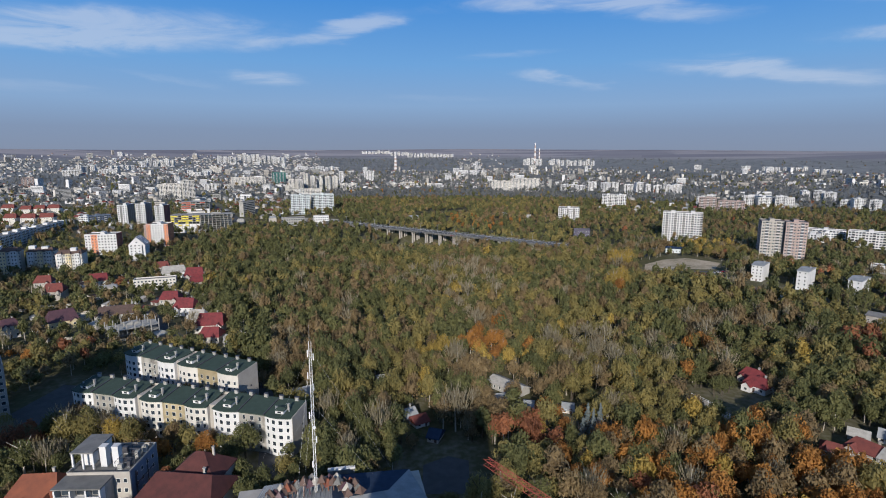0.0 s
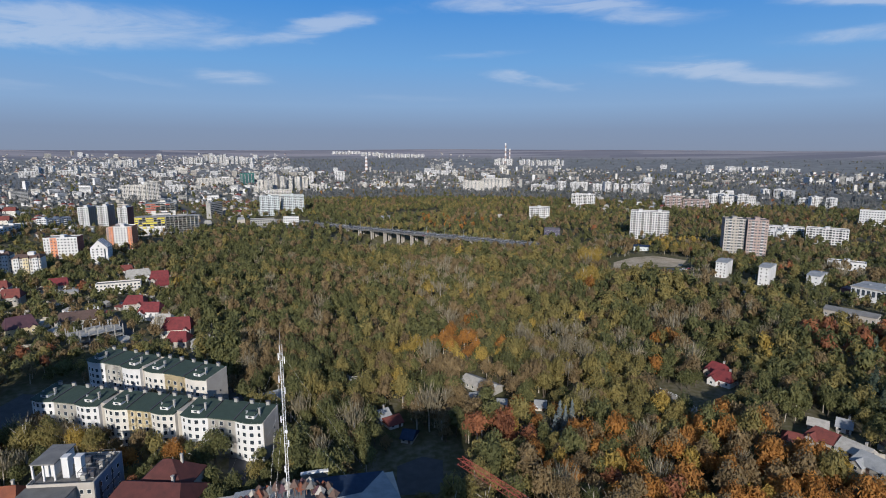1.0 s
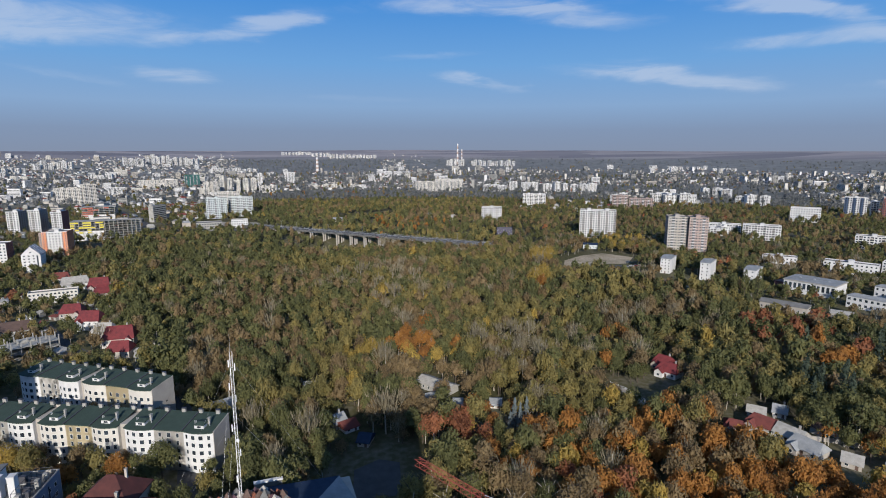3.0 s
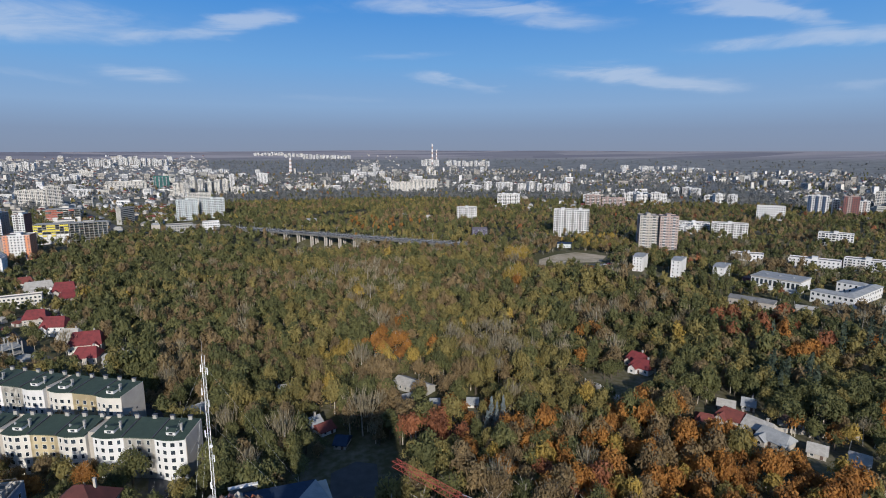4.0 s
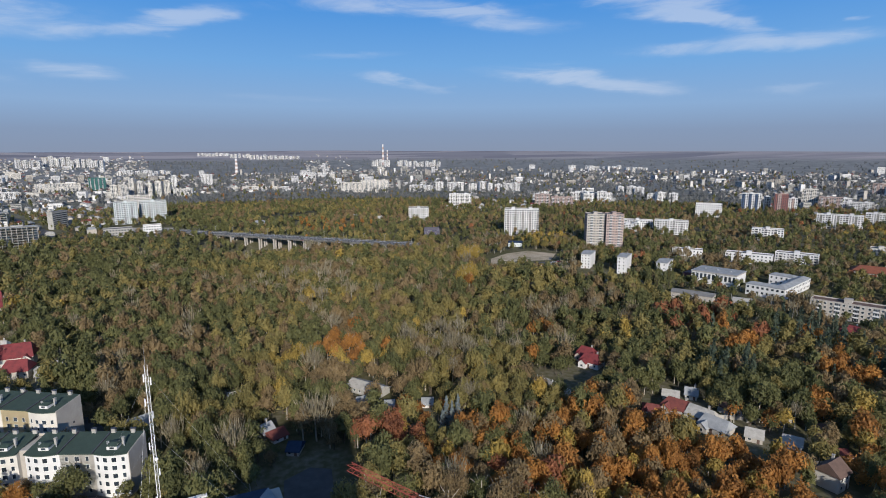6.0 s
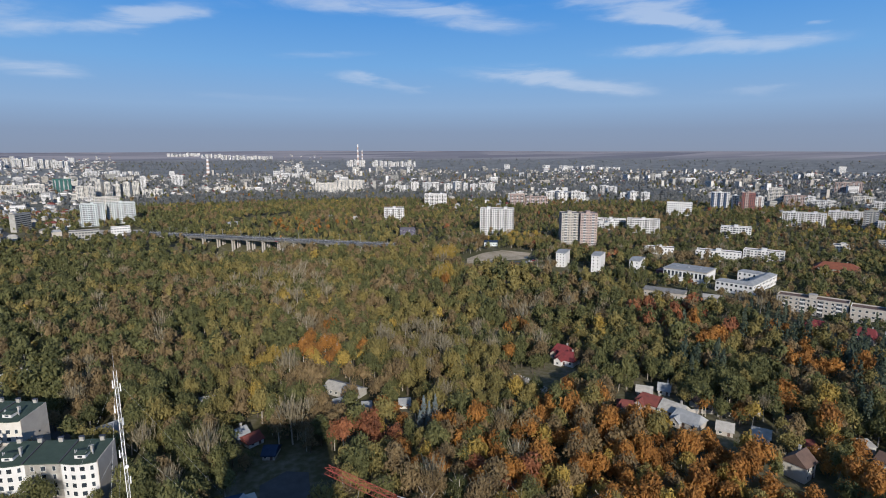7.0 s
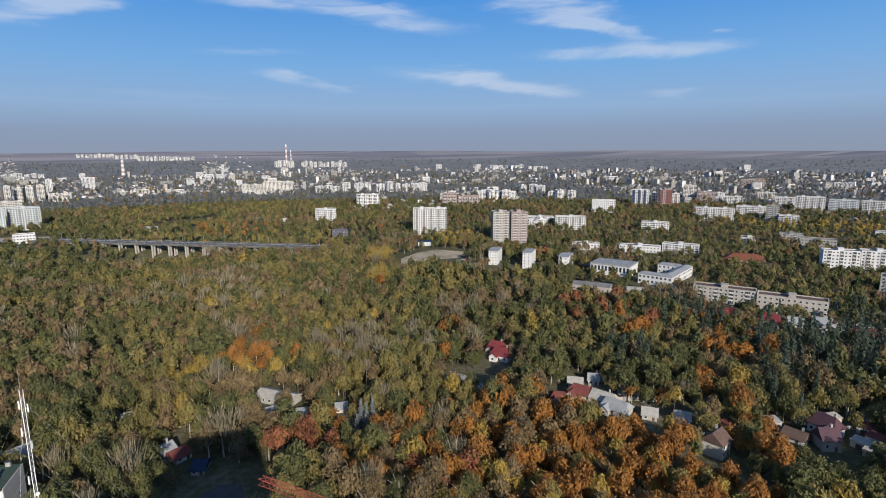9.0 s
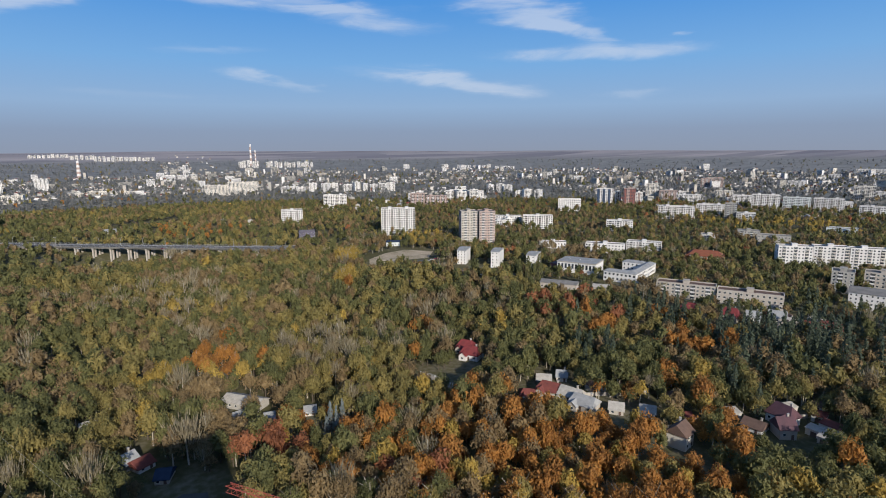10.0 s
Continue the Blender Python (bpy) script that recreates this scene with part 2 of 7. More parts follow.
LEAF = {
    "green": leaf_mat("green_leaves", [(0.055, 0.063, 0.030), (0.117, 0.122, 0.051), (0.200, 0.192, 0.076)]),
    "olive": leaf_mat("olive_leaves", [(0.097, 0.090, 0.038), (0.208, 0.178, 0.067), (0.325, 0.262, 0.094)]),
    "yellow": leaf_mat("yellow_leaves", [(0.160, 0.122, 0.041), (0.330, 0.242, 0.067), (0.53, 0.370, 0.090)]),
    "orange": leaf_mat("orange_leaves", [(0.140, 0.068, 0.028), (0.310, 0.146, 0.044), (0.490, 0.240, 0.062)]),
    "russet": leaf_mat("russet_leaves", [(0.120, 0.055, 0.038), (0.260, 0.108, 0.057), (0.400, 0.165, 0.078)]),
    "brown": leaf_mat("brown_leaves", [(0.102, 0.076, 0.044), (0.200, 0.146, 0.078), (0.310, 0.225, 0.115)]),
    "pine": leaf_mat("dark_evergreen_needles", [(0.036, 0.050, 0.037), (0.066, 0.088, 0.062), (0.116, 0.140, 0.097)]),
    "spruce": leaf_mat("blue_spruce_needles", [(0.080, 0.112, 0.116), (0.160, 0.195, 0.200), (0.25, 0.285, 0.290)]),
    # far trees only: distance haze put into the leaf colour
    "dusty": leaf_mat("haze_tinted_leaves", [(0.098, 0.105, 0.108), (0.150, 0.156, 0.158), (0.212, 0.215, 0.215)]),
    "bare": leaf_mat("bare_twigs", [(0.16, 0.138, 0.092), (0.26, 0.22, 0.145), (0.37, 0.32, 0.21)]),
}


def ground_material():
    """Leaf litter, grass and soil near by; fields and mixed town ground far off."""
    m = bpy.data.materials.new("land")
    m.use_nodes = True
    node, link = nodes_of(m.node_tree)
    bsdf = m.node_tree.nodes["Principled BSDF"]
    bsdf.inputs["Roughness"].default_value = 0.95
    bsdf.inputs["Specular IOR Level"].default_value = 0.1
    geo = node("NewGeometry")
    n1 = node("TexNoise", Scale=0.02, Detail=6.0, Roughness=0.65)
    n2 = node("TexNoise", Scale=0.35, Detail=4.0)
    link(geo.outputs["Position"], n1.inputs["Vector"])
    link(geo.outputs["Position"], n2.inputs["Vector"])
    ramp = node("ValToRGB")
    els = ramp.color_ramp.elements
    els[0].position, els[0].color = 0.32, (0.05, 0.055, 0.025, 1)
    els[1].position, els[1].color = 0.72, (0.19, 0.17, 0.14, 1)
    mid = els.new(0.5)
    mid.color = (0.09, 0.085, 0.045, 1)
    add = node("Math", operation="MULTIPLY_ADD")
    link(n2.outputs[0], add.inputs[0])
    add.inputs[1].default_value = 0.4
    half = node("Math", operation="MULTIPLY")
    half.inputs[1].default_value = 0.62
    link(n1.outputs[0], half.inputs[0])
    link(half.outputs[0], add.inputs[2])
    link(add.outputs[0], ramp.inputs[0])
    # ploughed and stubble fields in long hill strips, haze tinted into their colour
    mp = node("Mapping")
    mp.inputs["Scale"].default_value = (0.0012, 0.006, 0.0)
    link(geo.outputs["Position"], mp.inputs[0])
    vor = node("TexVoronoi", Scale=1.0)
    link(mp.outputs[0], vor.inputs["Vector"])
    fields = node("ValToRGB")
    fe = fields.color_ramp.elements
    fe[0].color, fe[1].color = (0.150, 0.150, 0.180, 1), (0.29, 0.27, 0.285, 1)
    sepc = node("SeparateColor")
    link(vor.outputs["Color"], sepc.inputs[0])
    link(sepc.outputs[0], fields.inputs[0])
    # streets and yards of the far quarters, with haze put into their grey
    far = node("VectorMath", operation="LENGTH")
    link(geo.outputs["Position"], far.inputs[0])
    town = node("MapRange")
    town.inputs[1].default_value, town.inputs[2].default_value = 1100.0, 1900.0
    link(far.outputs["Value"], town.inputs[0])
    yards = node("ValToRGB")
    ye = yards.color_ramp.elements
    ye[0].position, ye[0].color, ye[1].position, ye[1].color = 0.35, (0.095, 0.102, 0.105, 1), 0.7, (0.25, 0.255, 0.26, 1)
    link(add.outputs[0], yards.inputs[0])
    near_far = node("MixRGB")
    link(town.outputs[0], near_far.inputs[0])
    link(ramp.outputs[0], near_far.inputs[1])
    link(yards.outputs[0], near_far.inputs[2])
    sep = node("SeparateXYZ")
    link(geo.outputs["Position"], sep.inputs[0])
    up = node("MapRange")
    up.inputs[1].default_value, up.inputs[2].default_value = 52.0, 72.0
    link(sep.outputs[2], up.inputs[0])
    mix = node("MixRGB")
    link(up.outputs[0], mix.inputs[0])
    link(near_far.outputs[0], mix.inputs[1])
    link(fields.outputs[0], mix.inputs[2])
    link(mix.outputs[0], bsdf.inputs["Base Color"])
    return m


# ---- mesh helpers ----
def ground(x, y):
    """Height of the land: a wooded dip, a plain, and hills that rise far off."""
    r = math.hypot(x, y)
    z = -13.0 * math.exp(-((x + 20) / 230) ** 2 - ((y - 600) / 210) ** 2)
    z -= 15.0 * math.exp(-((x + 48) / 62) ** 2 - ((y - 712) / 55) ** 2)         # the gully under the viaduct
    s = min(max((r - 2300) / 2400, 0.0), 1.0)
    a = math.atan2(x, y)
    ridge = 112 - 17 * max(0.0, a - 0.1) + 5 * math.sin(2.1 * a + 0.9) + 3 * math.sin(7 * a) + 1.5 * math.sin(17 * a + 1)
    return z + ridge * s ** 1.45


def mesh_of(name, verts, faces, mats, index=None, smooth=False):
    me = bpy.data.meshes.new(name)
    me.from_pydata(verts, [], faces)
    for m in mats:
        me.materials.append(m)
    if index is not None:
        me.polygons.foreach_set("material_index", index)
    me.update()
    return me


def part(name, me, parent, label="", at=None):
    ob = new(name, me)
    ob.parent = parent
    if at is not None:
        ob.matrix_basis = at
    if label:
        tagged(ob, label)
    return ob


class Shape:
    """Collects boxes, prisms and tubes into one mesh."""

    def __init__(self):
        self.v, self.f, self.i = [], [], []

    def quad(self, *pts, k=0):
        n = len(self.v)
        self.v += [tuple(p) for p in pts]
        self.f.append(tuple(range(n, n + len(pts))))
        self.i.append(k)
        return self

    def box(self, x0, x1, y0, y1, z0, z1, k=0, m=None):
        c = [(x, y, z) for z in (z0, z1) for y in (y0, y1) for x in (x0, x1)]
        if m is not None:
            c = [tuple(m @ Vector(p)) for p in c]
        n = len(self.v)
        self.v += c
        for f in ((0, 2, 3, 1), (4, 5, 7, 6), (0, 1, 5, 4), (1, 3, 7, 5), (3, 2, 6, 7), (2, 0, 4, 6)):
            self.f.append(tuple(n + a for a in f))
            self.i.append(k)
        return self

    def tube(self, a, b, ra, rb=None, sides=6, k=0):
        a, b = Vector(a), Vector(b)
        rb = ra if rb is None else rb
        d = (b - a).normalized()
        u = d.orthogonal().normalized()
        w = d.cross(u)
        n = len(self.v)
        for p, r in ((a, ra), (b, rb)):
            for s in range(sides):
                t = 2 * math.pi * s / sides
                self.v.append(tuple(p + (u * math.cos(t) + w * math.sin(t)) * r))
        for s in range(sides):
            e = (s + 1) % sides
            self.f.append((n + s, n + e, n + sides + e, n + sides + s))
            self.i.append(k)
        self.f += [tuple(n + s for s in reversed(range(sides))), tuple(n + sides + s for s in range(sides))]
        self.i += [k, k]
        return self

    def roof(self, x0, x1, y0, y1, z, rise, over=0.5, hip=0.0, thick=0.22, k=0, shed=False):
        """A pitched roof with thickness, ridge along x; hip: how far the ridge ends draw in."""
        x0, x1, y0, y1 = x0 - over, x1 + over, y0 - over, y1 + over
        ym = y1 if shed else (y0 + y1) / 2
        for dz in (0, thick):
            n = len(self.v)
            self.v += [(x0, y0, z + dz), (x1, y0, z + dz), (x1, y1, z + dz + (rise if shed else 0)), (x0, y1, z + dz + (rise if shed else 0)),
                       (x0 + hip, ym, z + dz + rise), (x1 - hip, ym, z + dz + rise)]
            fs = [(0, 1, 5, 4), (2, 3, 4, 5), (1, 2, 5), (3, 0, 4)]
            if shed:
                fs = [(0, 1, 2, 3)]
            for f in fs:
                if not dz and len(f) == 3 and hip == 0:
                    continue
                self.f.append(tuple(n + a for a in (f if dz else reversed(f))))
                self.i.append(k)
        n = len(self.v) - 12
        for a, b in ((0, 1), (1, 2), (2, 3), (3, 0)):
            self.f.append((n + a, n + b, n + 6 + b, n + 6 + a))
            self.i.append(k)
        return self

    def mesh(self, name, *mats):
        return mesh_of(name, self.v, self.f, mats, self.i)


OCCUPIED = []           # footprints kept clear of trees: x, y, radius


def clear(x, y, r):
    OCCUPIED.append((x, y, r))


def clear_box(x, y, heading, w, depth, front=0.0):
    """Keeps a rectangular footprint clear, its front middle at x, y, and an open yard before it."""
    if front:
        d = math.hypot(x, y)
        n = max(1, round(w / front))
        for i in range(n):
            f = (i + 0.5) / n - 0.5
            c, s = math.cos(radians(heading)), math.sin(radians(heading))
            px, py = x + f * w * c, y - f * w * s
            for k in (0.35, 1.0):
                clear(px - px / d * front * k, py - py / d * front * k, front * 0.5)
    m = pose(x, y, 0, 0, 0, -heading)
    n = max(1, round(w / depth))
    for i in range(n):
        p = m @ Vector((-w / 2 + w * (i + 0.5) / n, depth / 2, 0))
        clear(p.x, p.y, max(w / n, depth) * 0.52)


def base_of(name, x, y, heading, label, category, group="", z=None):
    """The Empty at a thing's foot; its local -y faces back along the heading."""
    ob = new(name)
    ob.empty_display_size = 1
    ob.matrix_basis = pose(x, y, ground(x, y) if z is None else z, 0, 0, -heading)
    return tagged(ob, label, category, group)


WINDOW_MESH = {}


def window_mesh(w, h):
    """One window: a frame standing a little proud, and glass set back in it."""
    key = (round(w, 1), round(h, 1))
    if key not in WINDOW_MESH:
        s = Shape()
        w, h = key
        e = 0.09
        s.box(-w / 2, w / 2, -0.05, 0.02, 0, e, 1)
        s.box(-w / 2, w / 2, -0.05, 0.02, h - e, h, 1)
        s.box(-w / 2, -w / 2 + e, -0.05, 0.02, e, h - e, 1)
        s.box(w / 2 - e, w / 2, -0.05, 0.02, e, h - e, 1)
        s.quad((-w / 2, -0.015, 0), (w / 2, -0.015, 0), (w / 2, -0.015, h), (-w / 2, -0.015, h))
        WINDOW_MESH[key] = s.mesh("window", M["glass"], M["frame"])
    return WINDOW_MESH[key]


def windows_on(root, x0, x1, y, z0, z1, storeys, bays, turn=0.0, at=(0, 0), size=(1.5, 1.5), skip=()):
    """A grid of single windows on one side; turn is the side's own direction."""
    me = window_mesh(*size)
    sh = (z1 - z0) / storeys
    for s in range(storeys):
        for b in range(bays):
            if (s, b) in skip:
                continue
            x = x0 + (x1 - x0) * (b + 0.5) / bays
            m = pose(at[0], at[1], 0, 0, 0, turn) @ pose(x, y, z0 + sh * s + sh * 0.3)
            part("window", me, root, at=m)


def dots_on(s, x0, x1, y, z0, z1, storeys, bays, w, h, k=0):
    """Joined far windows on a front, standing 5 cm proud."""
    sh = (z1 - z0) / storeys
    for i in range(storeys):
        for b in range(bays):
            x = x0 + (x1 - x0) * (b + 0.5) / bays
            z = z0 + sh * (i + 0.3)
            s.quad((x - w / 2, y - 0.05, z), (x + w / 2, y - 0.05, z), (x + w / 2, y - 0.05, z + h), (x - w / 2, y - 0.05, z + h), k=k)


# ---- things: buildings ----
def block(x, y, w, h, heading, depth=14, wall="white", turn=0, side=None, bays=None, name="apartment_block",
          label="white panel apartment block with flat roof", roof="roof_flat", stripes=None, group="apartment blocks", storey=3.0, tank=True):
    """A many-storeyed block: walls with parapet, roof, stair head, windows and loggias."""
    root = base_of(name, x, y, heading + turn, label, "building", group)
    clear_box(x, y, heading + turn, w, depth, 7.0 if math.hypot(x, y) < 720 else 0.0)
    near = math.hypot(x, y) < 790
    n = max(1, round(h / storey))
    bays = bays or max(2, round(w / 3.4))
    s = Shape()
    t = 0.35
    s.box(-w / 2, w / 2, 0, t, -1, h + 0.8)
    s.box(-w / 2, w / 2, depth - t, depth, -1, h + 0.8)
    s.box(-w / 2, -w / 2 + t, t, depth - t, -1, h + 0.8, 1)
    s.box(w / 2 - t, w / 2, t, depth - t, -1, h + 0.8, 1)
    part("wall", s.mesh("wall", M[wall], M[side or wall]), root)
    s = Shape().box(-w / 2 + t, w / 2 - t, t, depth - t, h - 0.3, h)
    part("roof", s.mesh("roof", M[roof]), root)
    if tank:
        s = Shape()
        for i in range(max(1, int(w // 22))):
            cx = -w / 2 + w * (i + 0.5) / max(1, int(w // 22))
            s.box(cx - 2.2, cx + 2.2, depth * 0.35, depth * 0.75, h, h + 2.4)
            s.box(cx - 2.5, cx + 2.5, depth * 0.32, depth * 0.78, h + 2.4, h + 2.6)
        part("stair_head", s.mesh("stair_head", M[wall]), root)
    if stripes:
        s = Shape()
        for i, c in enumerate(stripes):
            a = -w / 2 + w * i / len(stripes)
            if c:
                s.box(a + 0.1, a + w / len(stripes) - 0.1, -0.35, -0.02, 0.5, h + 0.3)
        part("loggia_strip", s.mesh("loggia_strip", M[[c for c in stripes if c][0]]), root)
    front = -0.36 if stripes else 0.0
    if near and n * bays <= 130:
        windows_on(root, -w / 2, w / 2, front, 0.3, h, n, bays, size=(1.6, 1.5))
    else:
        s = Shape()
        dots_on(s, -w / 2, w / 2, front, 0.3, h, n, bays, min(1.9, w / bays * 0.55), 1.6)
        tagged(part("windows", s.mesh("windows", M["glass"]), root), kind="stuff")
    # windows on the two end walls
    s = Shape()
    m = max(1, round(depth / 5))
    for i in range(n):
        for b in range(m):
            yy = depth * (b + 0.5) / m
            z = 0.3 + (h / n) * (i + 0.3)
            for sx in (-1, 1):
                s.quad(*[(sx * (w / 2 + 0.05), yy + sx * o, zz) for o, zz in ((-0.6, z), (0.6, z), (0.6, z + 1.4), (-0.6, z + 1.4))])
    tagged(part("end_windows", s.mesh("end_windows", M["glass"]), root), kind="stuff")
    if storey <= 3.2 and n >= 4 and not stripes:
        # loggias with solid fronts every third bay; flat dark strips imitate their shaded recesses
        bw = w / bays * 0.46
        recess = Shape().box(-bw, bw, -0.03, 0.02, 0.3, h - 0.2).mesh("loggia_recess", M["glass"])
        for b in range(1, bays, 3):
            part("loggia_recess", recess, root, at=pose(-w / 2 + w * (b + 0.5) / bays, 0, 0))
        one = Shape().box(-bw, bw, -1.0, -0.02, -0.12, 0).box(-bw, bw, -1.05, -0.97, 0.01, 0.95)
        front_me = one.mesh("balcony", M["cream" if wall == "white" else "white"])
        s = Shape()
        for i in range(1, n):
            for b in range(1, bays, 3):
                cx = -w / 2 + w * (b + 0.5) / bays
                z = 0.3 + (h / n) * i
                if near:
                    part("balcony", front_me, root, at=pose(cx, 0, z))
                else:
                    s.box(cx - bw, cx + bw, -1.0, -0.02, z - 0.1, z + 0.9)
        if not near:
            tagged(part("balconies", s.mesh("balconies", M["cream" if wall == "white" else "white"]), root), kind="stuff")
    return root


def house(x, y, w, h, heading, depth=None, wall="white", roof="roof_red", turn=0, hip=2.0, rise=None, name="house",
          label="white house with a red metal roof among trees", group="detached houses", chimney=True, shed=False, yard=None):
    """A detached house: walls, pitched roof, chimney, door and windows."""
    root = base_of(name, x, y, heading + turn, label, "house", group)
    depth = depth or max(7.5, w * 0.8)
    yard = yard or (12.0 if x > 100 and math.hypot(x, y) < 320 else 7.0)
    clear_box(x, y, heading + turn, w, depth, yard)
    rise = rise or min(h * 0.56, depth * 0.5)
    tint = random.Random(int(x * 10) * 31 + int(y * 10))
    if wall == "white" and name == "house":
        wall = tint.choice(("white", "cream", "beige", "beige"))
    e = h - rise
    s = Shape().box(-w / 2, w / 2, 0, depth, -1, e)
    if hip == 0 and not shed:
        for sx in (-w / 2 + 0.02, w / 2 - 0.02):
            s.quad((sx, 0, e), (sx, depth, e), (sx, depth / 2, e + rise))
    if shed:
        s.quad((-w / 2, depth, e), (w / 2, depth, e), (w / 2, depth, e + rise), (-w / 2, depth, e + rise))
        for sx in (-w / 2, w / 2):
            s.quad((sx, 0, e), (sx, depth, e), (sx, depth, e + rise))
    part("wall", s.mesh("wall", M[wall]), root)
    s = Shape().roof(-w / 2, w / 2, 0, depth, e, rise, 0.5, min(hip, w * 0.45), shed=shed)
    part("roof", s.mesh("roof", M[roof]), root)
    if chimney:
        c = part("chimney", Shape().box(w * 0.2, w * 0.2 + 0.7, depth * 0.6, depth * 0.6 + 0.7, e + rise * 0.4, e + rise + 0.9).mesh("chimney", M["beige"]), root)
        part("cap", Shape().box(w * 0.2 - 0.1, w * 0.2 + 0.8, depth * 0.6 - 0.1, depth * 0.6 + 0.8, e + rise + 0.9, e + rise + 1.05).mesh("cap", M["grey"]), c)
    if hip > 0 and w > 7:
        # a gabled wing with its own little roof
        side = tint.choice((-1, 1))
        a, b2 = sorted((side * w * 0.46, side * w * 0.46 - side * min(4.2, w * 0.4)))
        we, wr = e * 0.92, min(rise * 0.7, 1.9)
        q = Shape().box(a, b2, -2.2, -0.02, -1, we)
        q.quad((a, -2.2, we), (b2, -2.2, we), ((a + b2) / 2, -2.2, we + wr))
        wing = part("wing", q.mesh("wing", M[wall]), root)
        q = Shape()
        mid = (a + b2) / 2
        for sa, sb in ((a - 0.35, mid), (b2 + 0.35, mid)):
            zl = we - 0.2
            top = [(sa, -2.6, zl), (sa, depth * 0.4, zl), (sb, depth * 0.4, we + wr + 0.1), (sb, -2.6, we + wr + 0.1)]
            k = len(q.v)
            q.v += top + [(px, py, pz + 0.14) for px, py, pz in top]
            for f in ((0, 1, 2, 3), (4, 7, 6, 5), (0, 4, 5, 1), (1, 5, 6, 2), (2, 6, 7, 3), (3, 7, 4, 0)):
                q.f.append(tuple(k + i for i in f))
                q.i.append(0)
        part("wing_roof", q.mesh("wing_roof", M[roof]), wing)
        part("wing_window", window_mesh(1.4, 1.3), wing, at=pose(mid, -2.21, max(0.8, we - 2.2)))
    n = max(1, int(e / 2.8))
    b = max(2, int(w / 3))
    windows_on(root, -w / 2, w / 2, 0, 0.3, e, n, b, size=(1.2, 1.3), skip=((0, b // 2),))
    s = Shape().box(-0.5, 0.5, -0.06, 0.02, 0, 2.05)
    cx = -w / 2 + w * (b // 2 + 0.5) / b
    part("door", s.mesh("door", M["roof_brown"]), root, at=pose(cx, 0, 0.1))
    return root


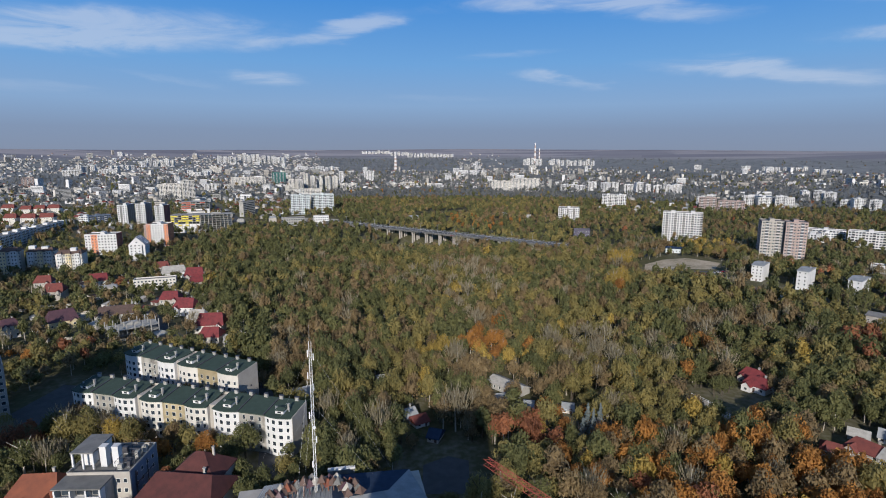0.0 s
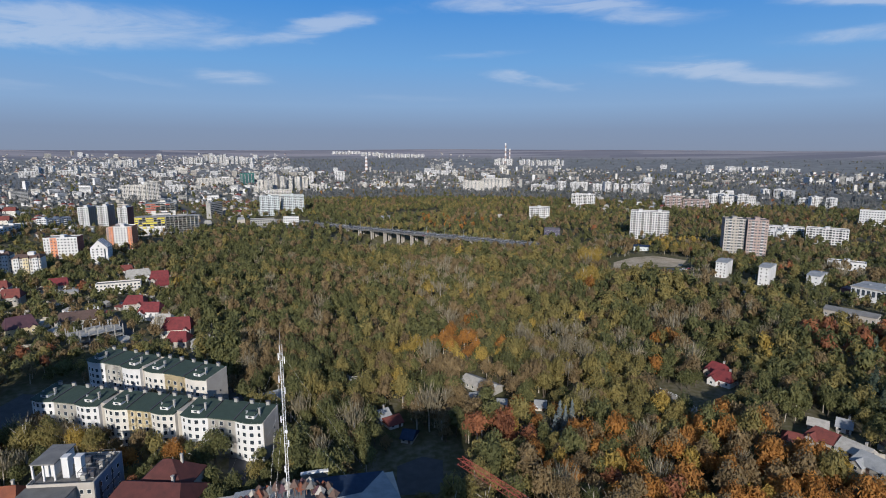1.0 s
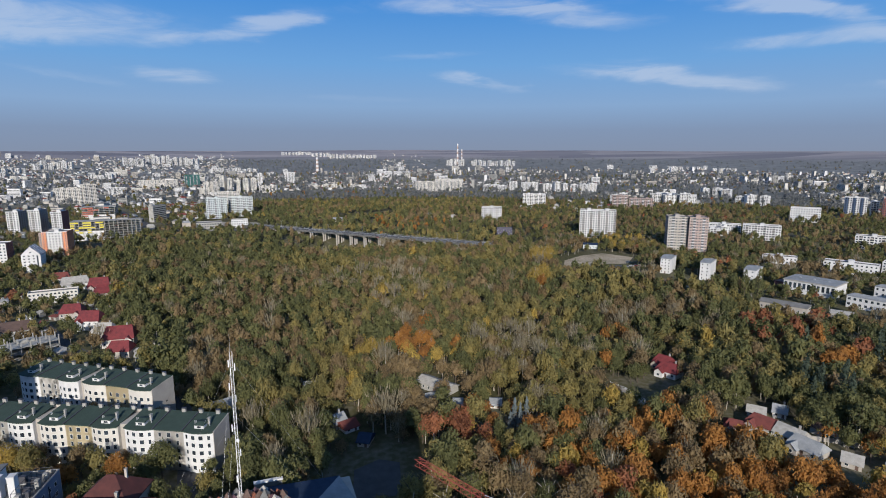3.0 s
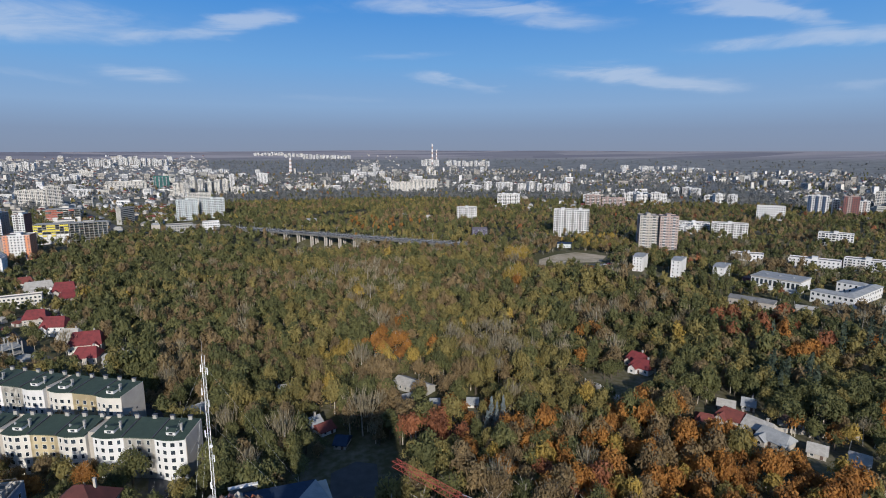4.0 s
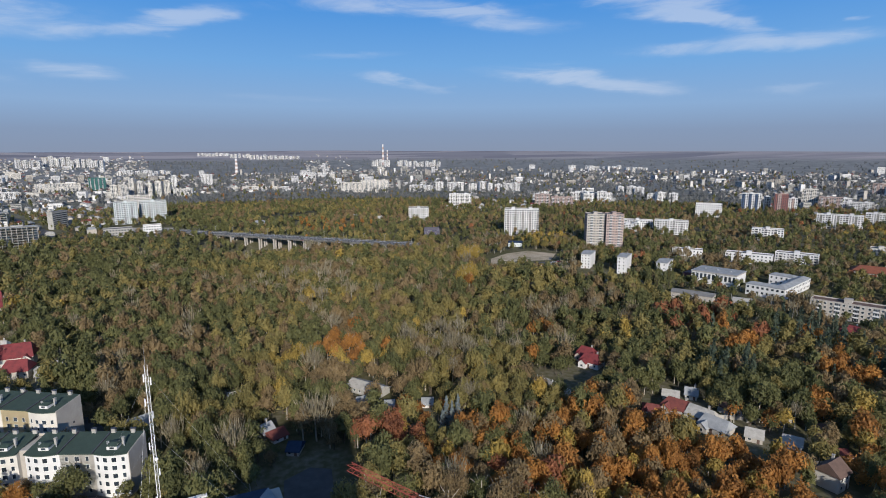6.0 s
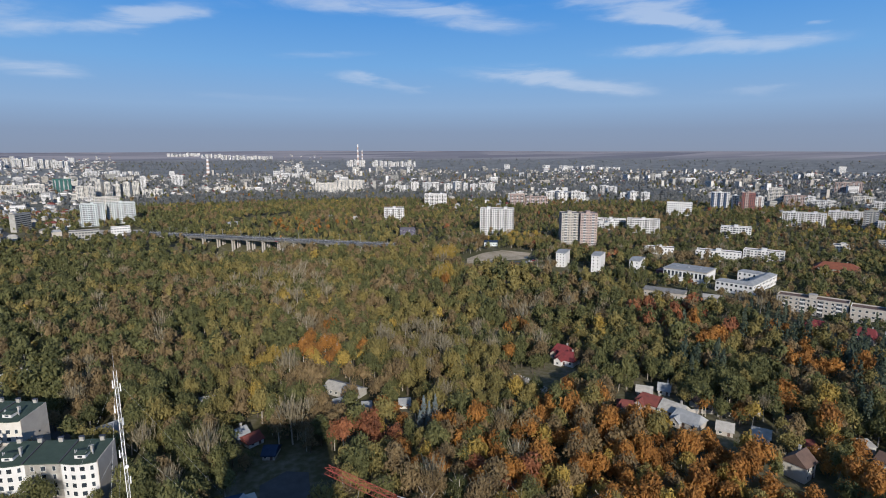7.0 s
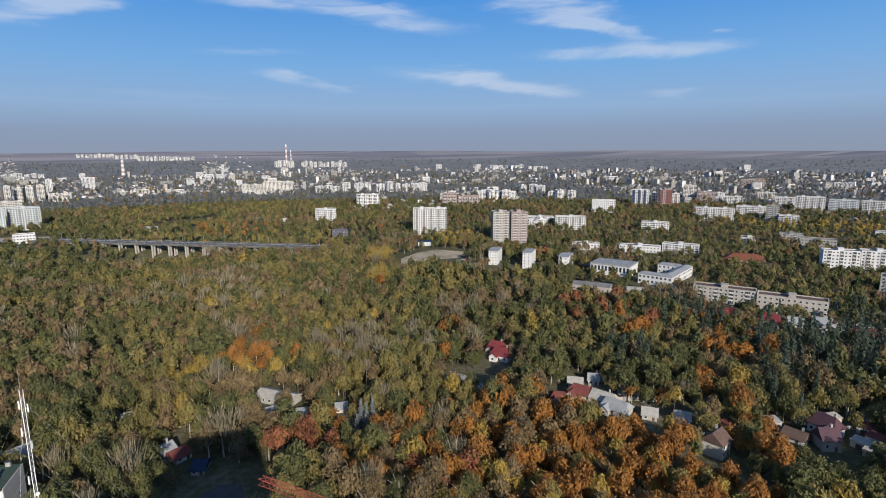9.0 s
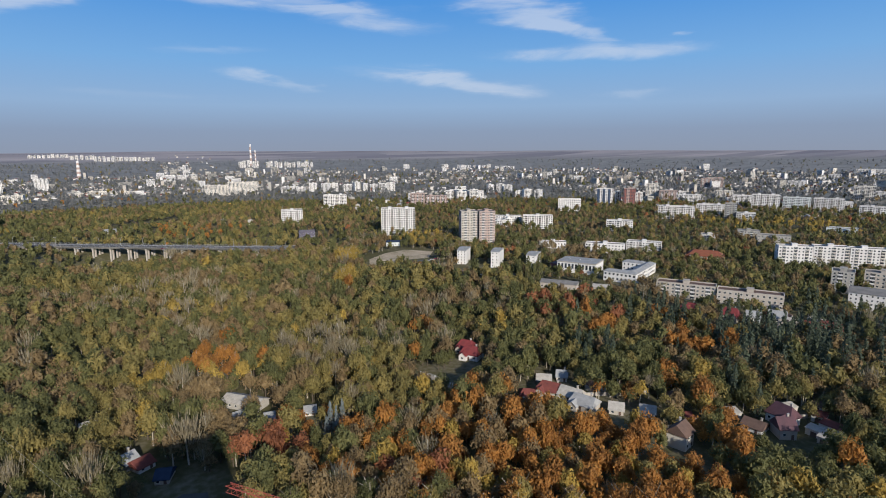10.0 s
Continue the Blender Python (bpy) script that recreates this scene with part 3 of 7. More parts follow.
def apartments(xl, yl, xr, yr, eave=15.0, back=12.0, rise=2.6, sections=3, label=""):
    """A long walk-up: stepped sections with bowed fronts, a green roof that climbs to the back, dormers and chimneys."""
    length = math.hypot(xr - xl, yr - yl)
    heading = -math.degrees(math.atan2(yr - yl, xr - xl))
    root = base_of("apartment_building", xl, yl, heading, label, "building", "green-roofed apartment buildings", z=0)
    for i in range(8):
        f = (i + 0.5) / 8
        clear(xl + (xr - xl) * f - (yr - yl) / length * 8, yl + (yr - yl) * f + (xr - xl) / length * 8, 9.5)
    sec = length / sections
    for k in range(sections):
        x0, x1 = k * sec, (k + 1) * sec
        step = 0.0
        tones = ("white", "cream", "white") if k % 2 == 0 else ("cream", "yellow", "cream")
        units = 3
        uw = (sec - 2.6) / units
        # recess between the sections
        s = Shape().box(x1 - 2.6, x1, 1.4, back - 0.2, -1, eave + 0.6)
        if k < sections - 1:
            part("recess_wall", s.mesh("recess_wall", M["beige"]), root)
        line = []
        for u in range(units):
            a, b = x0 + u * uw, x0 + (u + 1) * uw
            if k == sections - 1:
                a, b = x0 + u * sec / units, x0 + (u + 1) * sec / units
            s = Shape()
            # bowed front of five facets
            pts = []
            for j in range(6):
                f = j / 5
                pts.append((a + (b - a) * f, -1.1 * math.sin(math.pi * f) if u != 1 else 0.0))
            for (ax, ay), (bx, by) in zip(pts, pts[1:]):
                s.quad((ax, ay, -1), (bx, by, -1), (bx, by, eave), (ax, ay, eave))
            s.box(a, b, 0.0, back, -1, eave - 0.02)
            part("wall", s.mesh("wall", M[tones[u]]), root)
            line += pts if not line else pts[1:]
            for st in range(5):
                zz = 0.9 + st * 2.85
                for f in ((0.13, 0.37, 0.63, 0.87) if u != 1 else (0.2, 0.5, 0.8)):
                    j = min(4, int(f * 5))
                    (ax, ay), (bx, by) = pts[j], pts[j + 1]
                    q = f * 5 - j
                    ang = math.degrees(math.atan2(by - ay, bx - ax))
                    part("window", window_mesh(1.6 if 0.3 < f < 0.7 else 1.1, 1.7), root,
                         at=pose(ax + (bx - ax) * q, ay + (by - ay) * q - 0.01, zz, 0, 0, ang))
            if u != 1:
                # dormer over the bow
                c = (a + b) / 2
                d = part("dormer", Shape().box(c - 1.7, c + 1.7, 0.9, 4.6, eave + 0.5, eave + 1.9).mesh("dormer", M["white"]), root)
                part("dormer_window", Shape().box(c - 0.7, c + 0.7, 0.82, 0.95, eave + 0.95, eave + 1.6).mesh("dormer_window", M["glass"]), d)
                part("dormer_roof", Shape().roof(c - 1.7, c + 1.7, 0.9, 4.6, eave + 1.9, 0.5, 0.25, 0.8, 0.12).mesh("dormer_roof", M["roof_green"]), d)
                v = Shape()
                for vx in (-2.6, -2.1, 2.9):
                    v.tube((c + vx, 3.0, eave + 0.8), (c + vx, 3.0, eave + 2.6), 0.16, 0.16, 6)
                part("vent_pipe", v.mesh("vent_pipe", M["steel"]), root)
                d = Shape().box(c + 1.9, c + 2.6, 3.6, 4.4, eave + 1.2, eave + 3.4).box(c + 1.8, c + 2.7, 3.5, 4.5, eave + 3.4, eave + 3.6)
                part("chimney", d.mesh("chimney", M["grey"]), root)
        roof = Shape()
        o, zf = 0.7, 0.35
        for ax, ay in line:
            roof.v += [(ax, ay - o, eave), (ax, ay - o, eave + zf), (ax, back, eave + rise + zf), (ax, back, eave + rise)]
        for i in range(len(line) - 1):
            for q in range(4):
                e = (q + 1) % 4
                roof.f.append((i * 4 + q, i * 4 + e, i * 4 + 4 + e, i * 4 + 4 + q))
                roof.i.append(0)
        n = (len(line) - 1) * 4
        roof.f += [(0, 3, 2, 1), (n, n + 1, n + 2, n + 3)]
        roof.i += [0, 0]
        part("roof", roof.mesh("roof", M["roof_green"]), root)
        # raised seams that divide the roof into strips
        for u in range(1, units):
            sx = x0 + u * (uw if k < sections - 1 else sec / units)
            q = Shape()
            q.v += [(sx - 0.2, -0.9, eave + 0.36), (sx + 0.2, -0.9, eave + 0.36), (sx + 0.2, back, eave + rise + 0.36), (sx - 0.2, back, eave + rise + 0.36),
                    (sx - 0.2, -0.9, eave + 0.7), (sx + 0.2, -0.9, eave + 0.7), (sx + 0.2, back, eave + rise + 0.7), (sx - 0.2, back, eave + rise + 0.7)]
            for f in ((4, 5, 6, 7), (0, 1, 5, 4), (1, 2, 6, 5), (2, 3, 7, 6), (3, 0, 4, 7)):
                q.f.append(f)
                q.i.append(0)
            part("roof_seam", q.mesh("roof_seam", M["dark"]), root)
        for j in range(5):
            cx = x0 + sec * (j + 0.5) / 5
            c = part("chimney", Shape().box(cx - 0.7, cx + 0.7, back - 1.1, back - 0.3, eave + rise - 0.5, eave + rise + 1.7).mesh("chimney", M["grey"]), root)
            part("cap", Shape().box(cx - 0.85, cx + 0.85, back - 1.25, back - 0.15, eave + rise + 1.7, eave + rise + 1.9).mesh("cap", M["dark"]), c)
    # end gables
    for gx in (0.0, length):
        s = Shape()
        o = 0.25
        s.v += [(gx - o, 0, -1), (gx + o, 0, -1), (gx + o, back, -1), (gx - o, back, -1),
                (gx - o, 0, eave + 0.3), (gx + o, 0, eave + 0.3), (gx + o, back, eave + rise + 0.3), (gx - o, back, eave + rise + 0.3)]
        for f in ((0, 3, 2, 1), (4, 5, 6, 7), (0, 1, 5, 4), (1, 2, 6, 5), (2, 3, 7, 6), (3, 0, 4, 7)):
            s.f.append(f)
            s.i.append(0)
        part("gable_wall", s.mesh("gable_wall", M["beige"]), root, "plain beige gable wall")
    for zz in (6.0, 9.0):
        part("vent", Shape().box(length + 0.25, length + 0.35, 7.0, 7.7, zz, zz + 0.7).mesh("vent", M["dark"]), root)
    s = Shape().quad((0, back, -1), (length, back, -1), (length, back, eave + rise), (0, back, eave + rise))
    part("rear_wall", s.mesh("rear_wall", M["beige"]), root)
    return root


# ---- the land ----
def build_ground():
    rings = [0, 40, 80, 120, 160] + [200 + 25 * i for i in range(40)] + [1200 + 70 * i for i in range(52)]
    n = 220
    verts, faces = [], []
    for r in rings:
        for k in range(n):
            a = 2 * math.pi * k / n
            x, y = r * math.sin(a), r * math.cos(a)
            verts.append((x, y, ground(x, y)))
    for i in range(len(rings) - 1):
        for k in range(n):
            e = (k + 1) % n
            faces.append((i * n + k, (i + 1) * n + k, (i + 1) * n + e, i * n + e))
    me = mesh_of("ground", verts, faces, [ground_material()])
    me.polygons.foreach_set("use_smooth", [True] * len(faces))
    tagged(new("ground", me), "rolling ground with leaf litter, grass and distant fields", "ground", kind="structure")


build_ground()


def strip(name, pts, width, material, label, lift=0.12, category="road", keep_clear=True):
    """A road or lane laid over the land along its middle line."""
    s = Shape()
    line = []
    for (ax, ay), (bx, by) in zip(pts, pts[1:]):
        k = max(1, int(math.hypot(bx - ax, by - ay) / 12))
        line += [(ax + (bx - ax) * i / k, ay + (by - ay) * i / k) for i in range(k)]
    line.append(pts[-1])
    edge = []
    for i, (x, y) in enumerate(line):
        a, b = line[max(0, i - 1)], line[min(len(line) - 1, i + 1)]
        d = math.hypot(b[0] - a[0], b[1] - a[1])
        nx, ny = (b[1] - a[1]) / d * width / 2, -(b[0] - a[0]) / d * width / 2
        edge.append(((x - nx, y - ny), (x + nx, y + ny)))
        if keep_clear:
            clear(x, y, width * (0.6 if width > 5 else 2.0))
    for (l0, r0), (l1, r1) in zip(edge, edge[1:]):
        s.quad(*[(p[0], p[1], ground(*p) + lift) for p in (r0, r1, l1, l0)])
    return tagged(new(name, s.mesh(name, material)), label, category, kind="structure")


def patch(name, pts, material, label, lift=0.1, category="ground"):
    """A flat lot with an outline of a few corners."""
    cx, cy = sum(p[0] for p in pts) / len(pts), sum(p[1] for p in pts) / len(pts)
    s = Shape()
    for a, b in zip(pts, pts[1:] + pts[:1]):
        s.quad(*[(p[0], p[1], ground(*p) + lift) for p in ((cx, cy), b, a)])
        for f in (0.25, 0.5, 0.75, 0.95):
            for g in (0.0, 0.33, 0.66):
                ex, ey = a[0] + (b[0] - a[0]) * g, a[1] + (b[1] - a[1]) * g
                clear(cx + (ex - cx) * f, cy + (ey - cy) * f, 9)
    return tagged(new(name, s.mesh(name, material)), label, category, kind="structure")


patch("sandy_lot", [(209.7, 556.5), (188.8, 501.6), (212.7, 504.4), (239.3, 528.0), (264.9, 522.0), (285.9, 552.0), (263.9, 582.3), (236.1, 576.4)], M["sand"],
      "bare sandy sports ground with worn grass")
patch("parking_lot", [(242.9, 517.5), (232.1, 484.7), (244.1, 477.1), (262.2, 515.6)], M["asphalt"], "small asphalt car park", 0.16)
strip("path", [(236.0, 474.0), (255.7, 457.6), (264.4, 434.9), (270.2, 410.1)], 5, M["sand"], "worn sandy path at the edge of the wood", category="path")
patch("lawn", [(263.9, 442.5), (279.9, 466.2), (288.8, 441.0), (295.0, 422.1), (271.1, 412.7)], M["grass"], "open grass slope above the wood")
patch("school_yard", [(275.0, 342.9), (291.3, 367.4), (309.1, 344.3), (315.7, 318.1), (284.4, 316.4)], M["asphalt"], "asphalt school yard")
patch("pond", [(-47.7, 936.9), (-24.8, 992.3), (49.4, 1038.5), (30.8, 959.8)], M["water"], "dark pond among trees", category="water")
patch("construction_yard", [(-247.4, 836.8), (-253.0, 922.7), (-173.0, 904.8), (-170.4, 822.1)], M["track"], "bare dusty building yard")
strip("lane", [(115.0, 238.0), (118.7, 230.4), (121.9, 214.5)], 4.5, M["track"], "pale dusty lane through the wood", category="lane")
strip("lane", [(314.3, 270.8), (309.2, 253.9), (312.1, 239.8)], 4, M["track"], "pale curved lane below the flats", category="lane")
strip("street", [(-546.1, 1232.4), (-421.6, 1032.8), (-313.2, 850.5), (-227.4, 827.2), (-172.6, 854.7)], 16, M["asphalt"], "wide asphalt boulevard leading to the viaduct", category="street")
strip("street", [(-801.9, 1717.8), (-546.1, 1232.4)], 14, M["asphalt"], "wide asphalt boulevard", category="street")
strip("street", [(126.4, 685.5), (187.5, 647.5), (232.2, 603.6)], 12, M["asphalt"], "asphalt street between trees", category="street")
strip("street", [(-223.8, 395.8), (-181.5, 341.2), (-154.1, 313.8)], 6, M["asphalt"], "narrow asphalt street between houses", category="street")
strip("street", [(-102.9, 266.0), (-80.1, 239.1), (-61.2, 171.8)], 6, M["asphalt"], "narrow drive beside the apartments", category="street")


def fence(pts, label):
    """A pale balustrade: posts with two rails along a line on the ground."""
    root = tagged(new("fence"), label, "fence")
    post = Shape().box(-0.15, 0.15, -0.15, 0.15, -0.2, 1.2).mesh("post", M["white"])
    for (ax, ay), (bx, by) in zip(pts, pts[1:]):
        n = max(1, int(math.hypot(bx - ax, by - ay) / 3))
        for i in range(n):
            x, y = ax + (bx - ax) * i / n, ay + (by - ay) * i / n
            u, v = ax + (bx - ax) * (i + 1) / n, ay + (by - ay) * (i + 1) / n
            part("post", post, root, at=pose(x, y, ground(x, y)))
            s = Shape()
            for z in (0.45, 1.0):
                s.tube((x, y, ground(x, y) + z), (u, v, ground(u, v) + z), 0.07, sides=4)
            part("rail", s.mesh("rail", M["white"]), root)


fence([(116.1, 239.2), (120.3, 231.5), (123.7, 215.5)], "pale balustrade along a lane in the wood")

# ---- the viaduct ----
def viaduct(ax, ay, bx, by, z=2.0):
    length = math.hypot(bx - ax, by - ay)
    heading = -math.degrees(math.atan2(by - ay, bx - ax))
    root = tagged(new("viaduct"), "grey concrete road viaduct on slender piers across a wooded valley", "bridge")
    root.matrix_basis = pose(ax, ay, 0, 0, 0, -heading)
    w = 10
    s = Shape().box(-30, length + 30, -w, w, z - 0.9, z)
    for yy in (-w + 2, -w / 3, w / 3, w - 2):
        s.box(-30, length + 30, yy - 0.5, yy + 0.5, z - 2.4, z - 0.9)
    part("deck", s.mesh("deck", M["dark_concrete"]), root)
    s = Shape().box(-30, length + 30, -w + 1.6, -1.2, z + 0.02, z + 0.06).box(-30, length + 30, 1.2, w - 1.6, z + 0.02, z + 0.06)
    part("carriageway", s.mesh("carriageway", M["asphalt"]), root)
    for yy in (-w + 0.3, -0.4, 0.4, w - 0.3):
        s = Shape().box(-30, length + 30, yy - 0.04, yy + 0.04, z + 1.0, z + 1.1).box(-30, length + 30, yy - 0.03, yy + 0.03, z + 0.55, z + 0.62)
        part("railing", s.mesh("railing", M["steel"]), root)
        post = Shape().box(-0.08, 0.08, -0.08, 0.08, 0, 1.1).mesh("post", M["steel"])
        for i in range(int(length / 9)):
            part("post", post, root, at=pose(4.5 + i * 9, yy, z))
    pier = Shape().box(-0.8, 0.8, -0.8, 0.8, -26, -2.4).mesh("pier", M["beige"])
    cap = Shape().box(-1.0, 1.0, -w + 1, w - 1, -3.4, -2.4).mesh("pier_cap", M["grey"])
    count = 15
    for i in range(count):
        x = length * (i + 0.5) / count
        part("pier_cap", cap, root, at=pose(x, 0, z))
        for yy in (-w + 2.5, -w / 3, w / 3, w - 2.5):
            part("pier", pier, root, at=pose(x, yy, z))
    s = Shape()
    s.tube((0, 0, 0), (0, 0, 9), 0.14, 0.09)
    for sy in (-1, 1):
        s.tube((0, 0, 9), (0, sy * 2.2, 9.6), 0.07, 0.05)
        s.box(-0.2, 0.2, sy * 2.2 - 0.5, sy * 2.2 + 0.5, 9.5, 9.7)
    lamp = s.mesh("lamp_post", M["steel"])
    for i in range(12):
        part("lamp_post", lamp, root, at=pose(length * (i + 0.5) / 12, 0, z))
    for i in range(int(length / 8) + 8):
        f = (i - 4) * 8 / length
        clear(ax + (bx - ax) * f, ay + (by - ay) * f, 18 if 0.27 < f < 0.56 else 12)


viaduct(-160.0, 845.0, 121.0, 652.0)

# ---- near: the walk-up apartments, villas and the telecom roof ----
apartments(-152.2, 211.0, -55.5, 186.6, rise=1.6, back=11.0, label="white and cream apartment building with green hipped roof and dormers")
apartments(-151.1, 247.2, -88.0, 221.2, eave=17.0, rise=1.3, sections=2, label="white and cream apartment building with green roof behind another")


def villa_block(x, y, heading):
    """White flat-roofed building with a roof terrace, a roofed loggia, ducts and a lower wing of loggias."""
    root = base_of("office_building", x, y, heading, "white and grey flat-roofed building with roof terrace and ducts", "building")
    root.matrix_basis = root.matrix_basis @ Matrix.Diagonal((0.86, 0.86, 1, 1))
    clear(x, y + 8, 13)
    s = Shape().box(-11, 11, 0, 20, -1, 14)
    s.box(-11, -10.6, 0, 20, 14, 15.0).box(10.6, 11, 0, 20, 14, 15.0).box(-10.6, 10.6, 0, 0.4, 14, 14.9).box(-10.6, 10.6, 19.6, 20, 14, 15.0)
    part("wall", s.mesh("wall", M["beige"]), root)
    part("roof", Shape().box(-10.6, 10.6, 0.4, 19.6, 13.9, 14.05).mesh("roof", M["dark_concrete"]), root)
    part("penthouse", Shape().box(-10.5, -3.6, 10, 16, 14.05, 19.5).mesh("penthouse", M["white"]), root)
    part("penthouse", Shape().box(-8.6, -5.2, 6.4, 10, 14.05, 17.8).mesh("penthouse", M["white"]), root)
    part("penthouse_roof", Shape().box(-11.2, -3.0, 3.0, 16.6, 19.5, 19.9).mesh("penthouse_roof", M["roof_flat"]), root)
    for cx in (-10.8, -7.2, -3.6):
        part("column", Shape().box(cx - 0.3, cx + 0.3, 3.4, 4.0, 14.05, 19.5).mesh("column", M["white"]), root)
    for cx in (-1.8, 2.6):
        part("duct", Shape().box(cx, cx + 2.2, 5, 7.5, 14.05, 20.6).box(cx - 0.15, cx + 2.35, 4.85, 7.65, 20.6, 20.9).mesh("duct", M["white"]), root)
    for k, (cx, cy, w, h) in enumerate(((6.0, 3.5, 1.6, 1.4), (8.4, 5.0, 1.2, 1.8), (6.4, 8.0, 2.2, 1.2), (8.6, 10.5, 1.4, 2.4), (6.2, 13.0, 1.8, 1.6), (2.0, 14.0, 3.0, 2.2), (8.8, 15.5, 1.6, 1.8), (-1.0, 17.0, 2.4, 1.4))):
        c = part("cooling_unit", Shape().box(cx - w / 2, cx + w / 2, cy - 0.7, cy + 0.7, 14.35, 14.35 + h).mesh("cooling_unit", M["dark" if k % 3 else "grey"]), root)
        part("stand", Shape().box(cx - w / 2, cx + w / 2, cy - 0.6, cy - 0.5, 14.05, 14.35).box(cx - w / 2, cx + w / 2, cy + 0.5, cy + 0.6, 14.05, 14.35).mesh("stand", M["steel"]), c)
    for k in range(6):
        q = Shape().tube((5.0, 2 + 3 * k, 14.05), (5.0, 2 + 3 * k, 17.2), 0.09).tube((10.3, 2 + 3 * k, 14.05), (10.3, 2 + 3 * k, 17.2), 0.09).tube((5.0, 2 + 3 * k, 17.2), (10.3, 2 + 3 * k, 17.2), 0.08)
        part("pergola_frame", q.mesh("pergola_frame", M["dark"]), root)
    part("pergola_rail", Shape().tube((5, 2, 17.2), (5, 17, 17.2), 0.08).tube((10.3, 2, 17.2), (10.3, 17, 17.2), 0.08).tube((-10, 0.2, 15.9), (10, 0.2, 15.9), 0.05).mesh("pergola_rail", M["dark"]), root)
    # added sheet over the side wall, giving its shade as colour
    part("side_cladding", Shape().box(11.0, 11.12, 0.5, 19.5, 1, 14.6).mesh("side_cladding", M["shade_blue"]), root)
    # the lower wing: floors of open loggias before a back wall
    part("wing", Shape().box(-11, 5, -5.2, -0.02, -1, 13.6).mesh("wing", M["grey"]), root)
    for st in range(4):
        z = 0.6 + 3.2 * st
        part("loggia_floor", Shape().box(-11, 5, -8, -5.21, z - 0.3, z).mesh("loggia_floor", M["white"]), root)
        for k in range(3):
            a = -11 + 5.3 * k
            part("pier", Shape().box(a, a + 0.6, -8, -5.21, z, z + 2.9).mesh("pier", M["white"]), root)
            part("loggia_glazing", Shape().box(a + 1.1, a + 4.8, -5.3, -5.21, z + 0.3, z + 2.5).mesh("loggia_glazing", M["glass"]), root)
            if (st + k) % 2:
                part("parapet", Shape().box(a + 0.6, a + 5.3, -8, -7.85, z, z + 1.0).mesh("parapet", M["white"]), root)
    part("pier", Shape().box(4.4, 5, -8, -5.21, 0, 13.6).mesh("pier", M["white"]), root)
    part("wing_roof", Shape().box(-11.4, 5.3, -8.4, -0.03, 13.6, 14.0).mesh("wing_roof", M["dark_concrete"]), root)
    windows_on(root, 5.5, 10.5, 0, 0.5, 13.5, 4, 2, size=(1.4, 1.5))
    windows_on(root, -8, 8, -11.14, 0.5, 13.5, 4, 4, turn=90, at=(0, 10), size=(1.6, 1.5))
    q = Shape()
    for yy in (3.0, 3.6, 11.5):
        q.tube((11.3, yy, 1), (11.3, yy, 13.6), 0.14)
    q.tube((11.3, 3.0, 9.0), (11.3, 16, 9.0), 0.14)
    part("pipe", q.mesh("pipe", M["dark"]), root)


villa_block(-105.6, 152.8, -2)
house(-80.5, 144.6, 25, 14, 6, 18, "beige", "roof_maroon", hip=4, rise=6, name="villa", label="large villa with a maroon tiled hip roof")
house(-78.5, 154.1, 16, 17, 6, 14, "beige", "roof_maroon", hip=7.6, rise=6.5, name="villa", label="villa with a dark brown-red hip roof")
house(-124.6, 149.0, 15, 13, -6, 12, "cream", "roof_orange", hip=3, rise=5, name="villa", label="villa with an orange clay tile roof")
# the next three stand unseen, added to cast shadows from the left
block(-176, 128, 46, 62, -52, depth=16, wall="white", turn=52, label="tall white apartment slab that shades the yard")
block(-397, 340, 46, 79, 0, depth=16, wall="white", label="tall white apartment tower that shades a lower row")
block(-377, 341, 26, 60, 0, depth=14, wall="cream", label="cream lower wing of a tall apartment tower")
block(-182.7, 205.5, 12.5, 25.6, -42.0, depth=20, wall="grey", label="tall grey apartment tower with rows of windows", storey=3)


